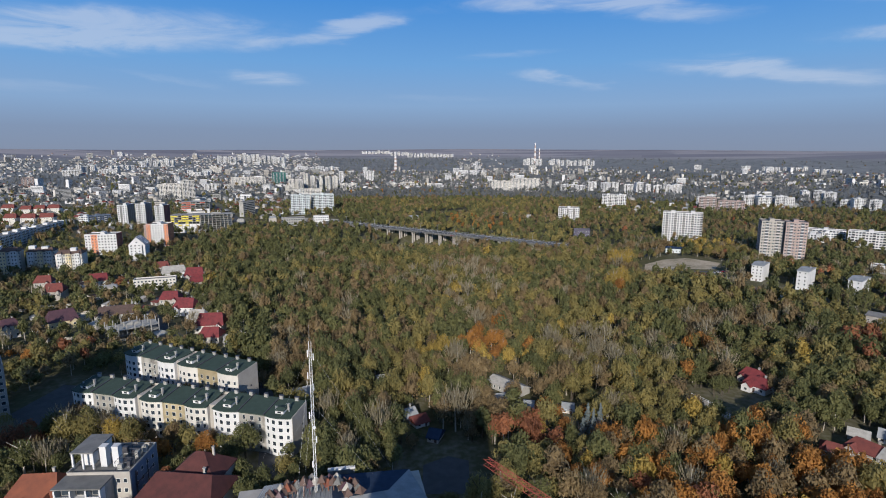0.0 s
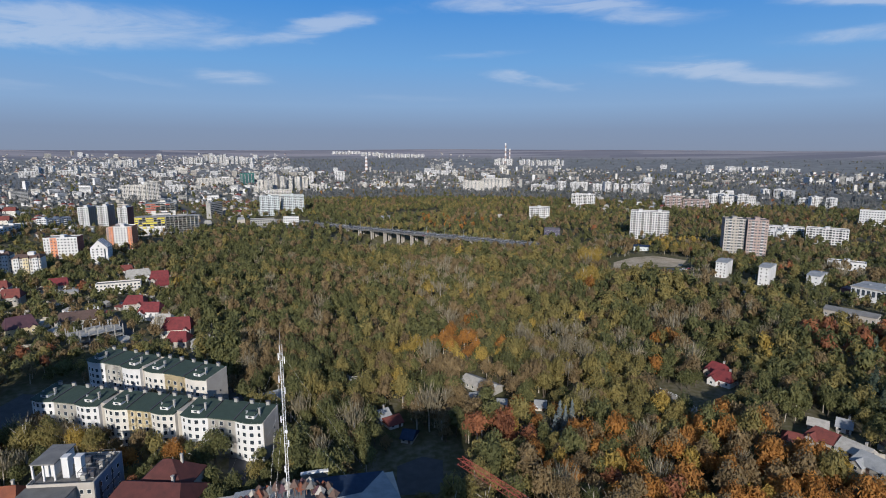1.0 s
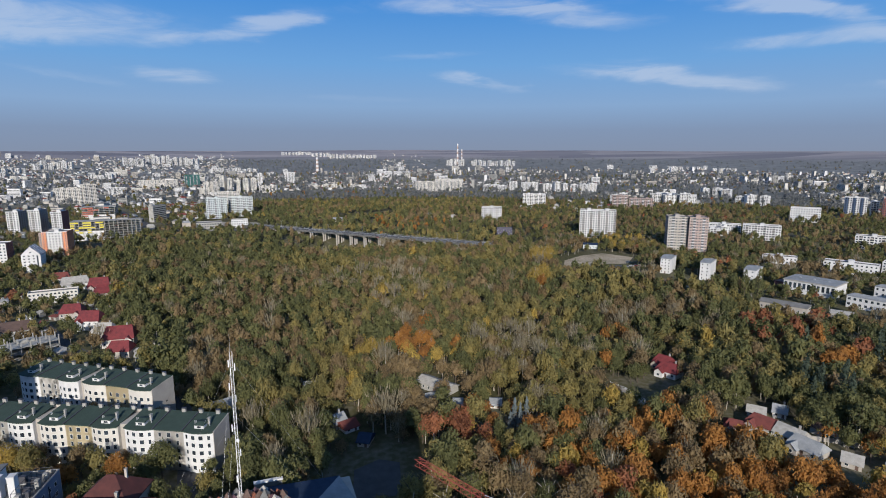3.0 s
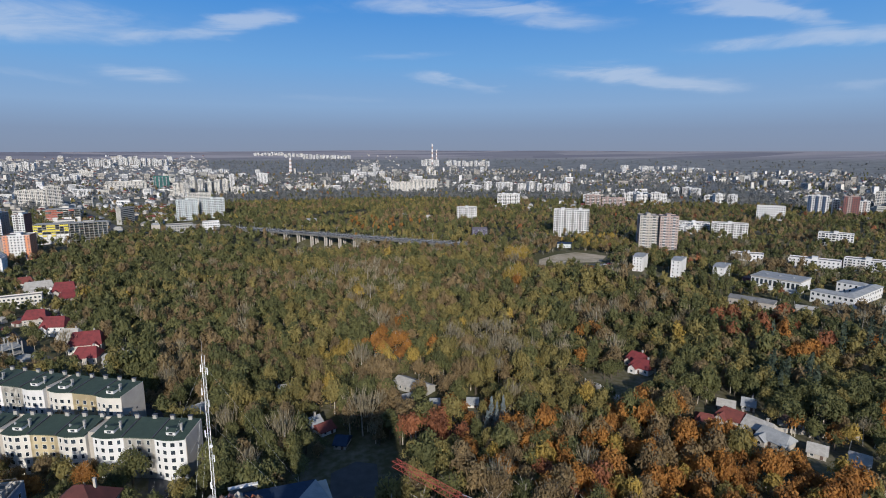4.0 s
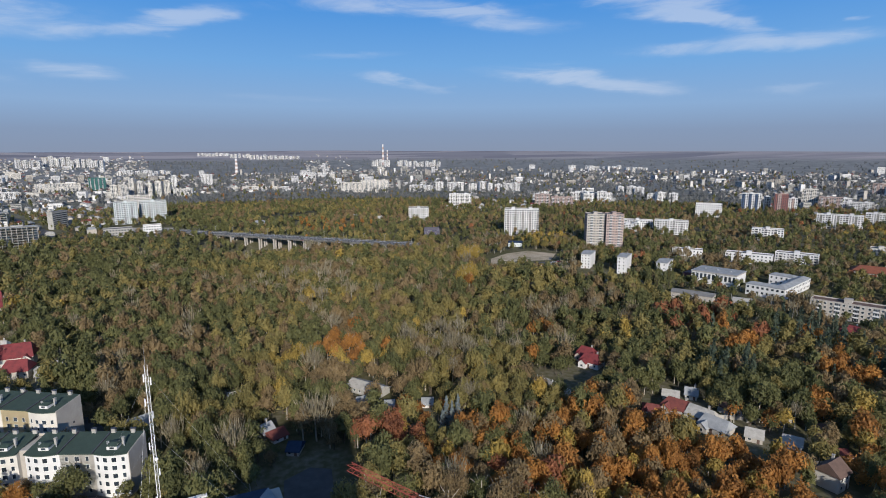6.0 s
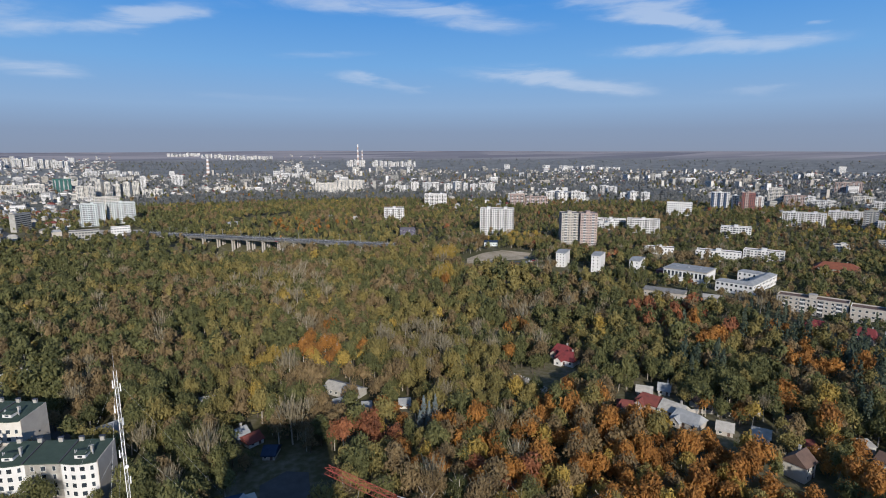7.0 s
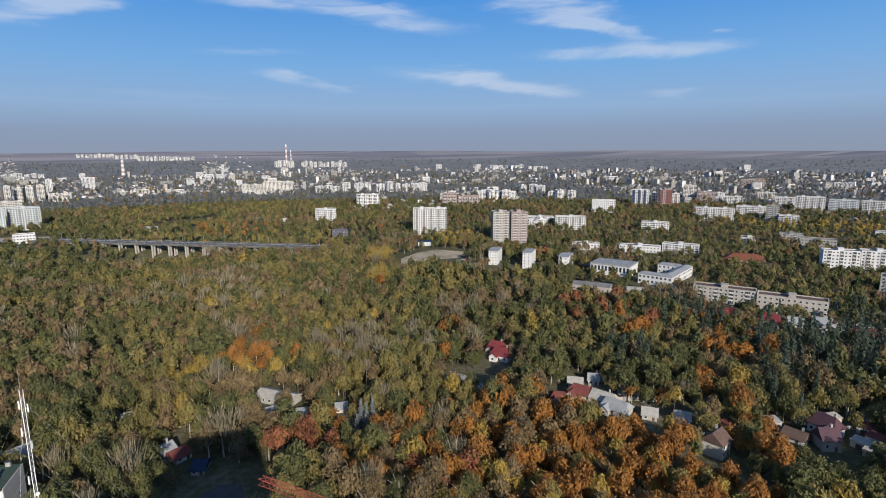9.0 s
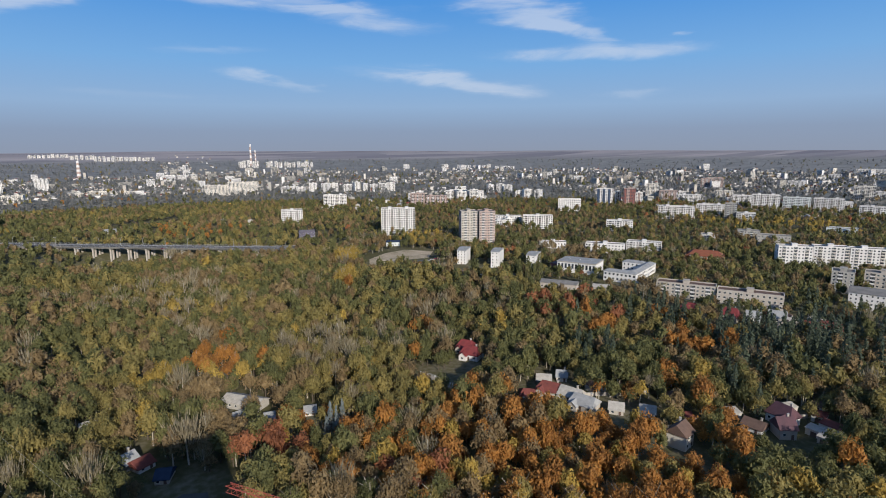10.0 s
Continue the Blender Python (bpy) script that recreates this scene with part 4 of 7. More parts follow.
def telecom_hall(x, y, heading):
    """Low hall with sheet roofs and a ring of broken roof segments, from which the antenna mast rises."""
    root = base_of("telecom_hall", x, y, heading, "low hall with blue and grey sheet roofs and brown canopies", "building", z=0)
    for cx in (-20, 0, 20):
        clear(x + cx, y - 10, 18)
    s = Shape().box(-27, 27, -22, 6, -1, 12)
    part("wall", s.mesh("wall", M["beige"]), root)
    s = Shape()
    s.quad((-28, -23, 12.2), (0, -8, 15), (0, 7, 13.2), (-20, 7, 12.2))
    s.quad((-28, -23, 12.2), (0, -23, 12.5), (0, -8, 15))
    part("roof_slope", s.mesh("roof_slope", M["roof_pale"]), root, "pale grey sheet roof slope")
    s = Shape()
    s.quad((0, 7, 13.2), (0, -8, 15), (16, -6, 14.5), (24, 7, 12.2))
    part("roof_slope", s.mesh("roof_slope", M["roof_blue"]), root, "blue sheet roof slope")
    s = Shape()
    s.quad((16, -6, 14.5), (0, -8, 15), (0, -23, 12.5), (30, -23, 12.2))
    s.quad((16, -6, 14.5), (30, -23, 12.2), (24, 7, 12.2))
    part("roof_slope", s.mesh("roof_slope", M["roof_pale"]), root, "pale grey sheet roof slope")
    for i in range(18):
        f = (i + 0.5) / 18
        a, b = Vector((-28 + 28 * f, -23 + 15 * f, 12.2 + 2.8 * f)), Vector((-20 + 20 * f, 7, 12.2 + 1.0 * f))
        part("seam", Shape().tube(a + Vector((0, 0, 0.06)), b + Vector((0, 0, 0.06)), 0.07, sides=4).mesh("seam", M["steel"]), root)
    part("parapet", Shape().box(-1, 7, 8.2, 9.0, 12, 13.9).mesh("parapet", M["dark_concrete"]), root)
    part("coping", Shape().box(-1.2, 7.2, 8.0, 9.2, 13.9, 14.4).mesh("coping", M["white"]), root)
    for i in range(34):
        ring, k = divmod(i, 17)
        a = math.pi * (k + 0.5 * ring) / 16.5
        r = 13.0 - 3.6 * ring
        cx, cy = -5 - r * math.cos(a), -8 + r * 0.7 * math.sin(a)
        s = Shape()
        h = 16.4 + 0.5 * (i % 3) + 0.8 * ring
        b = a + 0.3 * (i % 5)
        for q in range(4):
            b0, b1 = q * math.pi / 2 + b, (q + 1) * math.pi / 2 + b
            s.quad((cx, cy, h + 1.0), (cx + 1.8 * math.cos(b0), cy + 1.8 * math.sin(b0), h - 1.2), (cx + 1.8 * math.cos(b1), cy + 1.8 * math.sin(b1), h - 0.9))
        s.box(cx - 0.15, cx + 0.15, cy - 0.15, cy + 0.15, 12, h - 0.3)
        part("canopy", s.mesh("canopy", M[("roof_brown", "dark_concrete", "roof_brown", "roof_purple", "beige", "roof_brown", "roof_orange")[i % 7]]), root)
    return root


telecom_hall(-32.8, 147.1, -12)


def antenna_mast(x, y, height, z0):
    """A guyed lattice mast with antennas."""
    root = tagged(new("antenna_mast"), "slender guyed lattice antenna mast in white and grey steel", "mast")
    root.matrix_basis = pose(x, y, z0)
    r = 0.44
    legs = [(r * math.cos(a), r * math.sin(a)) for a in (0.3, 0.3 + 2.094, 0.3 + 4.189)]
    for lx, ly in legs:
        part("leg", Shape().tube((lx, ly, 0), (lx, ly, height), 0.075, 0.06).mesh("leg", M["white_steel"]), root)
    s = Shape()
    n = int(height / 1.4)
    for i in range(n):
        z = i * 1.4
        for k in range(3):
            a, b = legs[k], legs[(k + 1) % 3]
            s.tube((*a, z), (*b, z + 1.4), 0.025, sides=4)
            s.tube((*a, z), (*b, z), 0.02, sides=4)
    tagged(part("bracing", s.mesh("bracing", M["steel"]), root), kind="stuff")
    part("whip", Shape().tube((0, 0, height), (0, 0, height + 5), 0.05, 0.02).mesh("whip", M["steel"]), root)
    for z, a in ((0.92, 2.6), (0.9, 0.4), (0.78, 2.9), (0.70, 1.0), (0.52, 3.0), (0.36, 0.0), (0.18, 2.4)):
        s = Shape()
        cx, cy = 0.9 * math.cos(a), 0.9 * math.sin(a)
        s.box(cx - 0.13, cx + 0.13, cy - 0.09, cy + 0.09, height * z - 1.0, height * z + 1.0)
        s.tube((0, 0, height * z), (cx, cy, height * z), 0.05)
        part("antenna", s.mesh("antenna", M["white_steel"]), root)
    part("dish", Shape().tube((0.5, -0.6, height * 0.45), (0.6, -1.0, height * 0.45), 0.42, 0.45, 12).mesh("dish", M["white_steel"]), root)
    for a in (0.5, 2.6, 4.7):
        for f, d in ((0.95, 24), (0.6, 18)):
            part("guy_wire", Shape().tube((0, 0, height * f), (d * math.cos(a), d * math.sin(a), 0), 0.016, sides=4).mesh("guy_wire", M["steel"]), root)


antenna_mast(-37.0, 144.5, 45.8, 14)


def tower_behind():
    """The tall block whose long shadow lies over the trees."""
    root = tagged(new("tower_block"), "tall concrete tower with a rounded top behind the camera", "building")
    root.matrix_basis = pose(-19, -42, 0)
    s = Shape().box(-17, 17, -13, 13, -1, 85)
    n = 12
    for i in range(n):
        a0, a1 = math.pi / 2 * i / n, math.pi / 2 * (i + 1) / n
        s.box(-17 + 14 * (1 - math.cos(a0)), 17 - 4 * (1 - math.cos(a0)), -13, 13, 85 + 20 * math.sin(a0), 85 + 20 * math.sin(a1))
    part("wall", s.mesh("wall", M["grey"]), root)
    clear(-16, -42, 26)


tower_behind()


def tower_crane(x, y, z, jx, jy, reach):
    """A red tower crane: mast, slewing head, lattice jib and counter jib with ballast."""
    root = tagged(new("tower_crane"), "red lattice tower crane with a long jib", "crane")
    heading = -math.degrees(math.atan2(jy - y, jx - x))
    root.matrix_basis = pose(x, y, 0, 0, 0, -heading)

    def lattice(name, a, b, half, along):
        s = Shape()
        a, b = Vector(a), Vector(b)
        d = (b - a)
        n = int(d.length / (half * 2.2))
        u, w = ((0, half, 0), (0, 0, half)) if along == "x" else ((half, 0, 0), (0, half, 0))
        u, w = Vector(u), Vector(w)
        cs = [u + w, u - w, -u - w, -u + w]
        for c in cs:
            s.tube(a + c, b + c, 0.045, sides=4)
        for i in range(n):
            p, q = a + d * (i / n), a + d * ((i + 1) / n)
            for k in range(4):
                s.tube(p + cs[k], q + cs[(k + 1) % 4], 0.026, sides=4)
                s.tube(p + cs[k], p + cs[(k + 1) % 4], 0.026, sides=4)
        part(name, s.mesh(name, M["red_steel"]), root)
    lattice("mast", (0, 0, 0), (0, 0, z + 6), 0.9, "z")
    lattice("jib", (1, 0, z), (reach, 0, z), 0.50, "x")
    lattice("counter_jib", (-14, 0, z), (-1, 0, z), 0.50, "x")
    part("ballast", Shape().box(-14, -11, -1, 1, z - 3, z - 0.8).mesh("ballast", M["grey"]), root)
    part("cab", Shape().box(0.9, 2.5, 0.9, 2.3, z - 3, z - 0.9).mesh("cab", M["white_steel"]), root)
    part("tie", Shape().tube((0, 0, z + 6), (reach * 0.7, 0, z + 0.8), 0.06).tube((0, 0, z + 6), (-12, 0, z + 0.8), 0.06).mesh("tie", M["steel"]), root)
    clear(x, y, 6)


tower_crane(35.8, 42.6, 63.0, 6.9, 80.3, 47.5)

# ---- mid distance: blocks and towers ----
W9 = dict(label="white panel apartment block with flat roof among trees")
block(300.9, 683.2, 46.2, 35.8, 23.9, depth=18, label="tall white panel apartment tower with loggias")
block(343.5, 565.1, 20.7, 40.1, 31.5, depth=20, wall="beige", side="pink", label="tall beige and brown apartment tower", turn=-10)
block(360.5, 552.3, 19.4, 40.3, 33.3, depth=20, wall="pink", label="tall pink brick apartment tower", turn=-10)
block(331.1, 1060.4, 45.0, 26.4, 17.4, depth=22, **W9)
block(200.9, 871.0, 32.6, 21.5, 13.0, depth=22, label="squat white apartment block with a setback top storey")
block(171.2, 1538.0, 70.7, 26.1, 6.4, depth=30, wall="cream", label="cream apartment block in a stepped row")
block(227.3, 1517.5, 77.1, 33.5, 8.5, depth=30, wall="cream", label="cream apartment block with stepped towers")
block(-250.8, 962.6, 32.7, 33.8, -14.7, depth=22, wall="teal", side="grey", label="white and teal apartment tower beside a twin")
block(-217.7, 989.0, 39.9, 32.8, -12.5, depth=22, wall="teal", side="grey", label="white and teal apartment tower with cream flank")
block(-280.2, 1168.8, 43.4, 29.2, -13.5, depth=22, wall="cream", label="cream apartment tower behind white twins")
block(-227.9, 827.2, 34.8, 10.9, -15.4, depth=20, wall="grey", storey=4, label="low grey commercial building", tank=False)
block(-191.1, 853.2, 23.4, 11.3, -12.6, depth=14, wall="white", storey=4, label="low white pavilion with a wide dark opening", tank=False)
block(-504.3, 643.4, 88.6, 15.3, -104.5, depth=14, wall="white", label="long white apartment building with its shaded side to the street")
block(-524.5, 728.6, 86.6, 13.4, -102.2, depth=14, wall="white", label="long white apartment building with its shaded side to the street")
block(183.6, 716.8, 21.0, 12.2, 14.4, depth=14, wall="purple", storey=4, label="dark purple modern building with glazed corner", tank=False)
block(494.8, 1022.0, 29.5, 24.4, 25.9, depth=18, wall="pink", label="pink and white apartment block")
block(529.0, 1003.4, 44.1, 19.8, 27.9, depth=18, wall="pink", label="low pink and white apartment block")
block(628.2, 1084.7, 38.8, 23.7, 30.1, depth=18, stripes=("", "blue", "", "blue"), label="white apartment block with blue strips")
block(661.5, 1063.8, 37.3, 21.1, 31.9, depth=18, stripes=("", "blue", "", ""), label="white apartment block with blue strips")
block(477.1, 675.5, 41.5, 14.3, 35.3, depth=14, **W9)
block(496.4, 627.7, 42.8, 18.5, 38.4, depth=14, **W9)
block(575.6, 546.7, 35.1, 14.6, 46.5, depth=14, **W9)
block(440.0, 438.1, 41.8, 9.8, 45.2, depth=12, turn=6, **W9)
block(481.7, 421.0, 36.5, 10.5, 48.9, depth=12, turn=6, **W9)
block(410.3, 489.7, 30.2, 7.1, 40.0, depth=12, **W9)
for args, kw in (((818.4, 819.7, 31.2, 33.8, 42), dict(stripes=("blue", "", "blue", "", "blue", ""), label="white tower block with blue strips")),
                 ((853.9, 818.1, 10.5, 27.1, 42), dict(label="slim white tower between taller ones")),
                 ((847.9, 782.8, 22.1, 35.2, 42), dict(wall="pink", stripes=("red", "", "red", "red"), label="pink and dark red tower block")),
                 ((883.3, 790.6, 14.3, 25.8, 42), dict(wall="white", stripes=("", "pink", ""), label="white and pink tower block"))):
    block(*args, depth=16, **kw)
block(1030.5, 884.5, 28.1, 33.1, 49.4, depth=20, wall="cream", label="cream tower block standing alone")
block(545.5, 293.8, 29.2, 19.0, 46.0, depth=12, label="long white nine-storey panel block")
block(565.0, 272.0, 28.4, 20.0, 51.2, depth=12, label="long white nine-storey panel block")
block(589.0, 242.4, 45.9, 19.7, 51.7, depth=12, label="long white nine-storey panel block")
block(352.9, 266.7, 41.5, 11.3, 57.9, depth=12, wall="beige", roof="roof_brown", label="long cream five-storey flats with balconies")
block(374.3, 229.6, 42.4, 10.1, 58.5, depth=12, wall="beige", roof="roof_brown", side="white", label="long cream five-storey flats with balconies")
# shaded front coloured grey, lit edge white
block(472.4, 217.3, 14.8, 16.8, 65.4, depth=16, wall="grey", side="white", label="five-storey block with its shaded end coloured grey")
block(499.9, 201.6, 24.5, 15.1, 68.2, depth=14, wall="beige", label="beige five-storey block under trees")
house(438.9, 177.2, 36.1, 13.7, 68.2, depth=24, wall="white", roof="roof_flat", hip=0, rise=2.2, name="hall", label="low white hall with a dark grey pitched roof", chimney=False)
block(647.5, 374.6, 34.2, 10.7, 60.0, depth=14, wall="grey", label="long grey office building among trees", storey=4, tank=False)
block(758.8, 600.3, 55.1, 20.2, 51.7, depth=16, **W9)
block(847.5, 601.5, 46.0, 18.4, 54.7, depth=16, **W9)
block(1389.3, 1005.2, 31.5, 31.0, 54.2, depth=16, wall="pink", label="brown tower block in a pair")
block(1415.3, 987.9, 24.1, 32.5, 55.1, depth=16, wall="pink", label="brown tower block in a pair")
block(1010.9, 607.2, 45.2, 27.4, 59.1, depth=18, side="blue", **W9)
# the flank's shade is put in as dark blue wall colour
block(1039.0, 566.9, 43.1, 23.7, 61.4, depth=18, side="blue", wall="teal", label="white office block with its flank shade coloured blue")
block(1067.9, 527.2, 45.2, 23.2, 63.8, depth=18, **W9)
block(1361.3, 605.3, 38.6, 30.8, 66.1, depth=18, wall="cream", label="cream tower block with a curved top")
block(1055.7, 454.7, 35.3, 15.9, 66.7, depth=18, **W9)
block(692.0, 781.9, 41.0, 22.2, 41.5, depth=14, storey=4, tank=False, **W9)

for args, kw in (
    ((1037.7, 844.5, 38.9, 19.6, 50.9), dict(wall="pink", label="pink and white apartment block in the far quarter")),
    ((1030.8, 783.3, 47.7, 15.0, 52.8), dict(label="white apartment block in the far quarter")),
    ((1209.2, 825.1, 38.2, 14.0, 55.7), dict(wall="cream", label="cream apartment block in the far quarter")),
    ((1065.9, 687.2, 35.3, 18.7, 57.2), dict(label="white apartment block in the far quarter")),
    ((779.9, 614.3, 21.7, 14.1, 51.8), dict(label="white apartment block in the far quarter")),
    ((812.2, 542.0, 17.4, 26.7, 56.4), dict(wall="grey", side="dark", label="dark grey tower among white blocks")),
    ((813.2, 516.7, 26.0, 13.8, 57.6), dict(label="white apartment block in the far quarter")),
    ((1159.0, 588.1, 25.5, 14.6, 63.1), dict(wall="grey", label="grey office block in the far quarter")),
    ((1179.8, 562.2, 38.9, 10.1, 64.6), dict(label="white apartment block in the far quarter")),
    ((1635.5, 896.3, 46.1, 20.2, 61.3), dict(label="white apartment block in the far quarter")),
    ((2191.5, 1072.9, 39.9, 17.8, 63.9), dict(label="white apartment block in the far quarter")),
    ((1450.5, 614.6, 21.9, 14.5, 67.1), dict(label="white apartment block in the far quarter")),
    ((811.4, 380.9, 35.2, 6.4, 64.9), dict(wall="teal", storey=5, tank=False, label="low pale blue hall in the far quarter")),
    ((653.1, 409.7, 25.1, 11.4, 57.9), dict(wall="grey", label="grey five-storey block among yellow trees")),
    ((608.3, 431.2, 18.8, 7.1, 54.7), dict(wall="cream", label="small cream building among yellow trees")),
    ((2573.0, 1131.6, 95.3, 17.6, 66.3), dict(label="distant white apartment slab")),
    ((-1271.5, 1684.9, 30.4, 26.9, -37.1), dict(wall="pink", label="pink apartment block in the far quarter")),
    ((-1496.8, 2218.7, 56.5, 22.1, -34.0), dict(label="white apartment block in the far quarter")),
    ((-1415.4, 2338.4, 55.3, 20.9, -31.2), dict(label="white apartment block in the far quarter")),
    ((-643.1, 1527.2, 39.1, 18.1, -22.9), dict(label="white apartment block in the far quarter")),
    ((-627.0, 1777.0, 106.6, 24.8, -19.5), dict(wall="cream", label="cream apartment block in the far quarter")),
    ((-444.3, 1233.7, 24.0, 11.9, -19.8), dict(label="low white hall beside the boulevard", storey=5, tank=False)),
):
    block(*args, depth=16, **kw)
for args in ((-720.2, 940.0, 17.8, 16.6, -37.5), (-702.5, 948.5, 17.4, 16.8, -36.6), (-684.0, 957.1, 19.4, 16.9, -35.6), (-647.0, 811.7, 17.2, 17.5, -38.6), (-620.1, 811.9, 20.1, 17.5, -37.4), (-602.2, 824.6, 20.8, 17.0, -36.2), (-777.4, 973.8, 20.5, 15.3, -38.6)):
    house(*args, depth=12, wall="cream", roof="roof_brick", turn=25, label="town house with brick-red roof in a row", group="red-roofed town houses")

house(262.0, 612.1, 16.5, 6.3, 23.2, depth=12, yard=11.0, wall="teal", roof="roof_blue", hip=0, rise=1.5, name="pavilion", label="low pavilion with a blue sheet roof", chimney=False)
# three small white walk-ups at the edge of the wood
for args in ((276.6, 471.1, 12.5, 14.3, 30.5), (294.5, 437.4, 11.1, 15.9, 34.1), (318.3, 411.5, 12.4, 14.0, 37.8)):
    house(args[0], args[1], args[2] * 0.72, args[3] * 1.08, args[4], depth=24, wall="white", roof="roof_pale", hip=0, rise=1.4, chimney=True, turn=12, name="walk_up", label="small white walk-up with grey sheet roof", group="white walk-ups")


def school(x, y, heading, hw=14):
    """A U-shaped school around a court with pale sheet roofs."""
    root = base_of("school", x, y, heading, "white two-storey school with pale grey roofs round a court", "school")
    for cx, cy in ((0, 4), (8, 12), (-8, 8), (0, 24), (8, 32), (-8, 34), (18, 10), (18, 26), (-8, -8), (8, -6), (8, 46), (-8, 50), (18, 42), (0, 40)):
        m = pose(x, y, 0, 0, 0, -heading) @ Vector((cx, cy, 0))
        clear(m.x, m.y, 11)
    for name, x0, x1, y0, y1 in (("front_wing", -hw, hw, 0, 10), ("side_wing", hw - 9, hw, 10.02, 58), ("rear_wing", -hw, hw - 9.02, 49, 58)):
        part(name, Shape().box(x0, x1, y0, y1, -1, 8.5).mesh(name, M["white"]), root)
        s = Shape()
        if y1 - y0 > x1 - x0:
            # ridge along the wing
            r = Shape().roof(y0, y1, -x1, -x0, 8.5, 1.6, 0.4, 3.5)
            s.v, s.f, s.i = [(-v, u, w) for u, v, w in r.v], r.f, r.i
        else:
            s.roof(x0, x1, y0, y1, 8.5, 1.6, 0.4, 3.5)
        part("roof", s.mesh("roof", M["roof_pale"]), root)
    windows_on(root, -hw, hw, 0, 0.6, 8.3, 2, 8, size=(1.9, 1.9))
    windows_on(root, -28, 28, 0, 0.6, 8.3, 2, 16, turn=90, at=(hw + 0.02, 29), size=(1.6, 1.9))
    windows_on(root, -hw, hw - 9, 49, 0.6, 8.3, 2, 5, size=(1.6, 1.9))


SCHOOL = Vector((357.1, 317.9)) + Vector((-5.9, 12.7))
school(SCHOOL.x, SCHOOL.y, 65)


def gym(x, y, heading):
    """A sports hall with a row of tall windows under a flat pale roof."""
    root = base_of("sports_hall", x, y, heading, "white sports hall with tall dark windows and flat roof", "school")
    for cx, cy in ((-12, 8), (4, 8), (-12, 20), (4, 20), (-12, -4), (4, -4)):
        m = pose(x, y, 0, 0, 0, -heading) @ Vector((cx, cy, 0))
        clear(m.x, m.y, 16)
    part("wall", Shape().box(-18, 18, 0, 26, -1, 9.5).mesh("wall", M["white"]), root)
    part("roof", Shape().box(-18.6, 18.6, -0.6, 26.6, 9.5, 10.3).mesh("roof", M["roof_asbestos"]), root)
    part("roof_sheet", Shape().box(-17.8, 17.8, 0.2, 25.8, 10.3, 10.36).mesh("roof_sheet", M["roof_pale"]), root)
    windows_on(root, -18, 18, 0, 1.5, 9.3, 1, 11, size=(2.2, 4.6))
    part("lobby", Shape().box(-27, -18.02, 6, 16, -1, 6.0).mesh("lobby", M["roof_purple"]), root)
    for i in range(3):
        part("vent", Shape().box(-11 + 10 * i, -9.8 + 10 * i, 12, 13.2, 10.36, 11.2).mesh("vent", M["steel"]), root)


gym(343.8, 376.7, 60)
house(289.8, 338.1, 29.4, 6.8, 40.6, depth=12, wall="beige", roof="roof_flat", hip=0, rise=1.8, turn=12, name="outbuilding", label="long low outbuilding with dark roof", chimney=False)
house(314.0, 312.9, 13.8, 5.6, 45.1, depth=10, wall="beige", roof="roof_asbestos", hip=0, rise=1.5, name="outbuilding", label="small outbuilding with grey sheet roof", chimney=False)
house(490.3, 350.3, 34.3, 10.4, 54.5, depth=20, yard=9.0, wall="beige", roof="roof_orange", hip=7, rise=5, name="kindergarten", label="building with a broad orange-red hip roof among trees")


def frame_building(x, y, w, h, heading, depth, floors, bays, net=None, label="", turn=0):
    """An unfinished concrete frame: slabs on columns, open sides."""
    root = base_of("building_shell", x, y, heading + turn, label, "construction")
    clear_box(x, y, heading + turn, w, depth)
    f = h / floors
    slab = Shape().box(-w / 2, w / 2, 0, depth, -0.3, 0).mesh("slab", M["grey"])
    col = Shape().box(-0.25, 0.25, -0.25, 0.25, 0, f - 0.3).mesh("column", M["grey"])
    for i in range(floors + 1):
        part("slab", slab, root, at=pose(0, 0, i * f + 0.1))
    for i in range(floors + (1 if floors < 4 else 0)):
        for b in range(bays + 1):
            for yy in (0.3, depth / 2, depth - 0.3):
                part("column", col, root, at=pose(-w / 2 + 0.3 + (w - 0.6) * b / bays, yy, i * f + 0.1))
    if net:
        rnd = random.Random(floors * 7 + bays)
        for i in range(floors - 5, floors):
            for b in range(bays):
                if rnd.random() < 0.42:
                    u0, u1 = -w / 2 + w * b / bays, -w / 2 + w * (b + 1) / bays
                    part("safety_net", Shape().box(u0 + 0.1, u1 - 0.1, -0.2, -0.1, i * f + 0.3, i * f + f * 0.7).mesh("safety_net", M[net]), root)
        part("infill_wall", Shape().box(-w / 2 + 0.2, w / 2 - 0.2, 0.6, 0.9, 0.1, (floors - 4) * f).mesh("infill_wall", M["white"]), root)
    else:
        part("core_wall", Shape().box(-w * 0.15, w * 0.15, depth * 0.6, depth * 0.9, 0.1, h + 1.5).mesh("core_wall", M["grey"]), root)
    return root


frame_building(-186.9, 318.5, 27.3, 6.9, -30.5, 14, 2, 6, None, "unfinished two-storey concrete frame of a house", turn=-12)
block(-240.3, 444.2, 31.9, 8.6, -28.5, depth=9, wall="cream", storey=3.4, bays=12, turn=8, label="long unfinished cream row house with empty windows", tank=False, name="row_house")

frame_building(-354.9, 748.5, 37.1, 24.7, -12, 20, 8, 8, "yellow_steel", "concrete shell of a tower block wrapped in yellow nets")
frame_building(-316.8, 759.6, 41.1, 25.0, -20, 20, 8, 8, None, "grey concrete shell of a tower block")
frame_building(-437.2, 964.7, 46.3, 22.0, -15, 24, 7, 6, "red_steel", "concrete shell with red formwork")

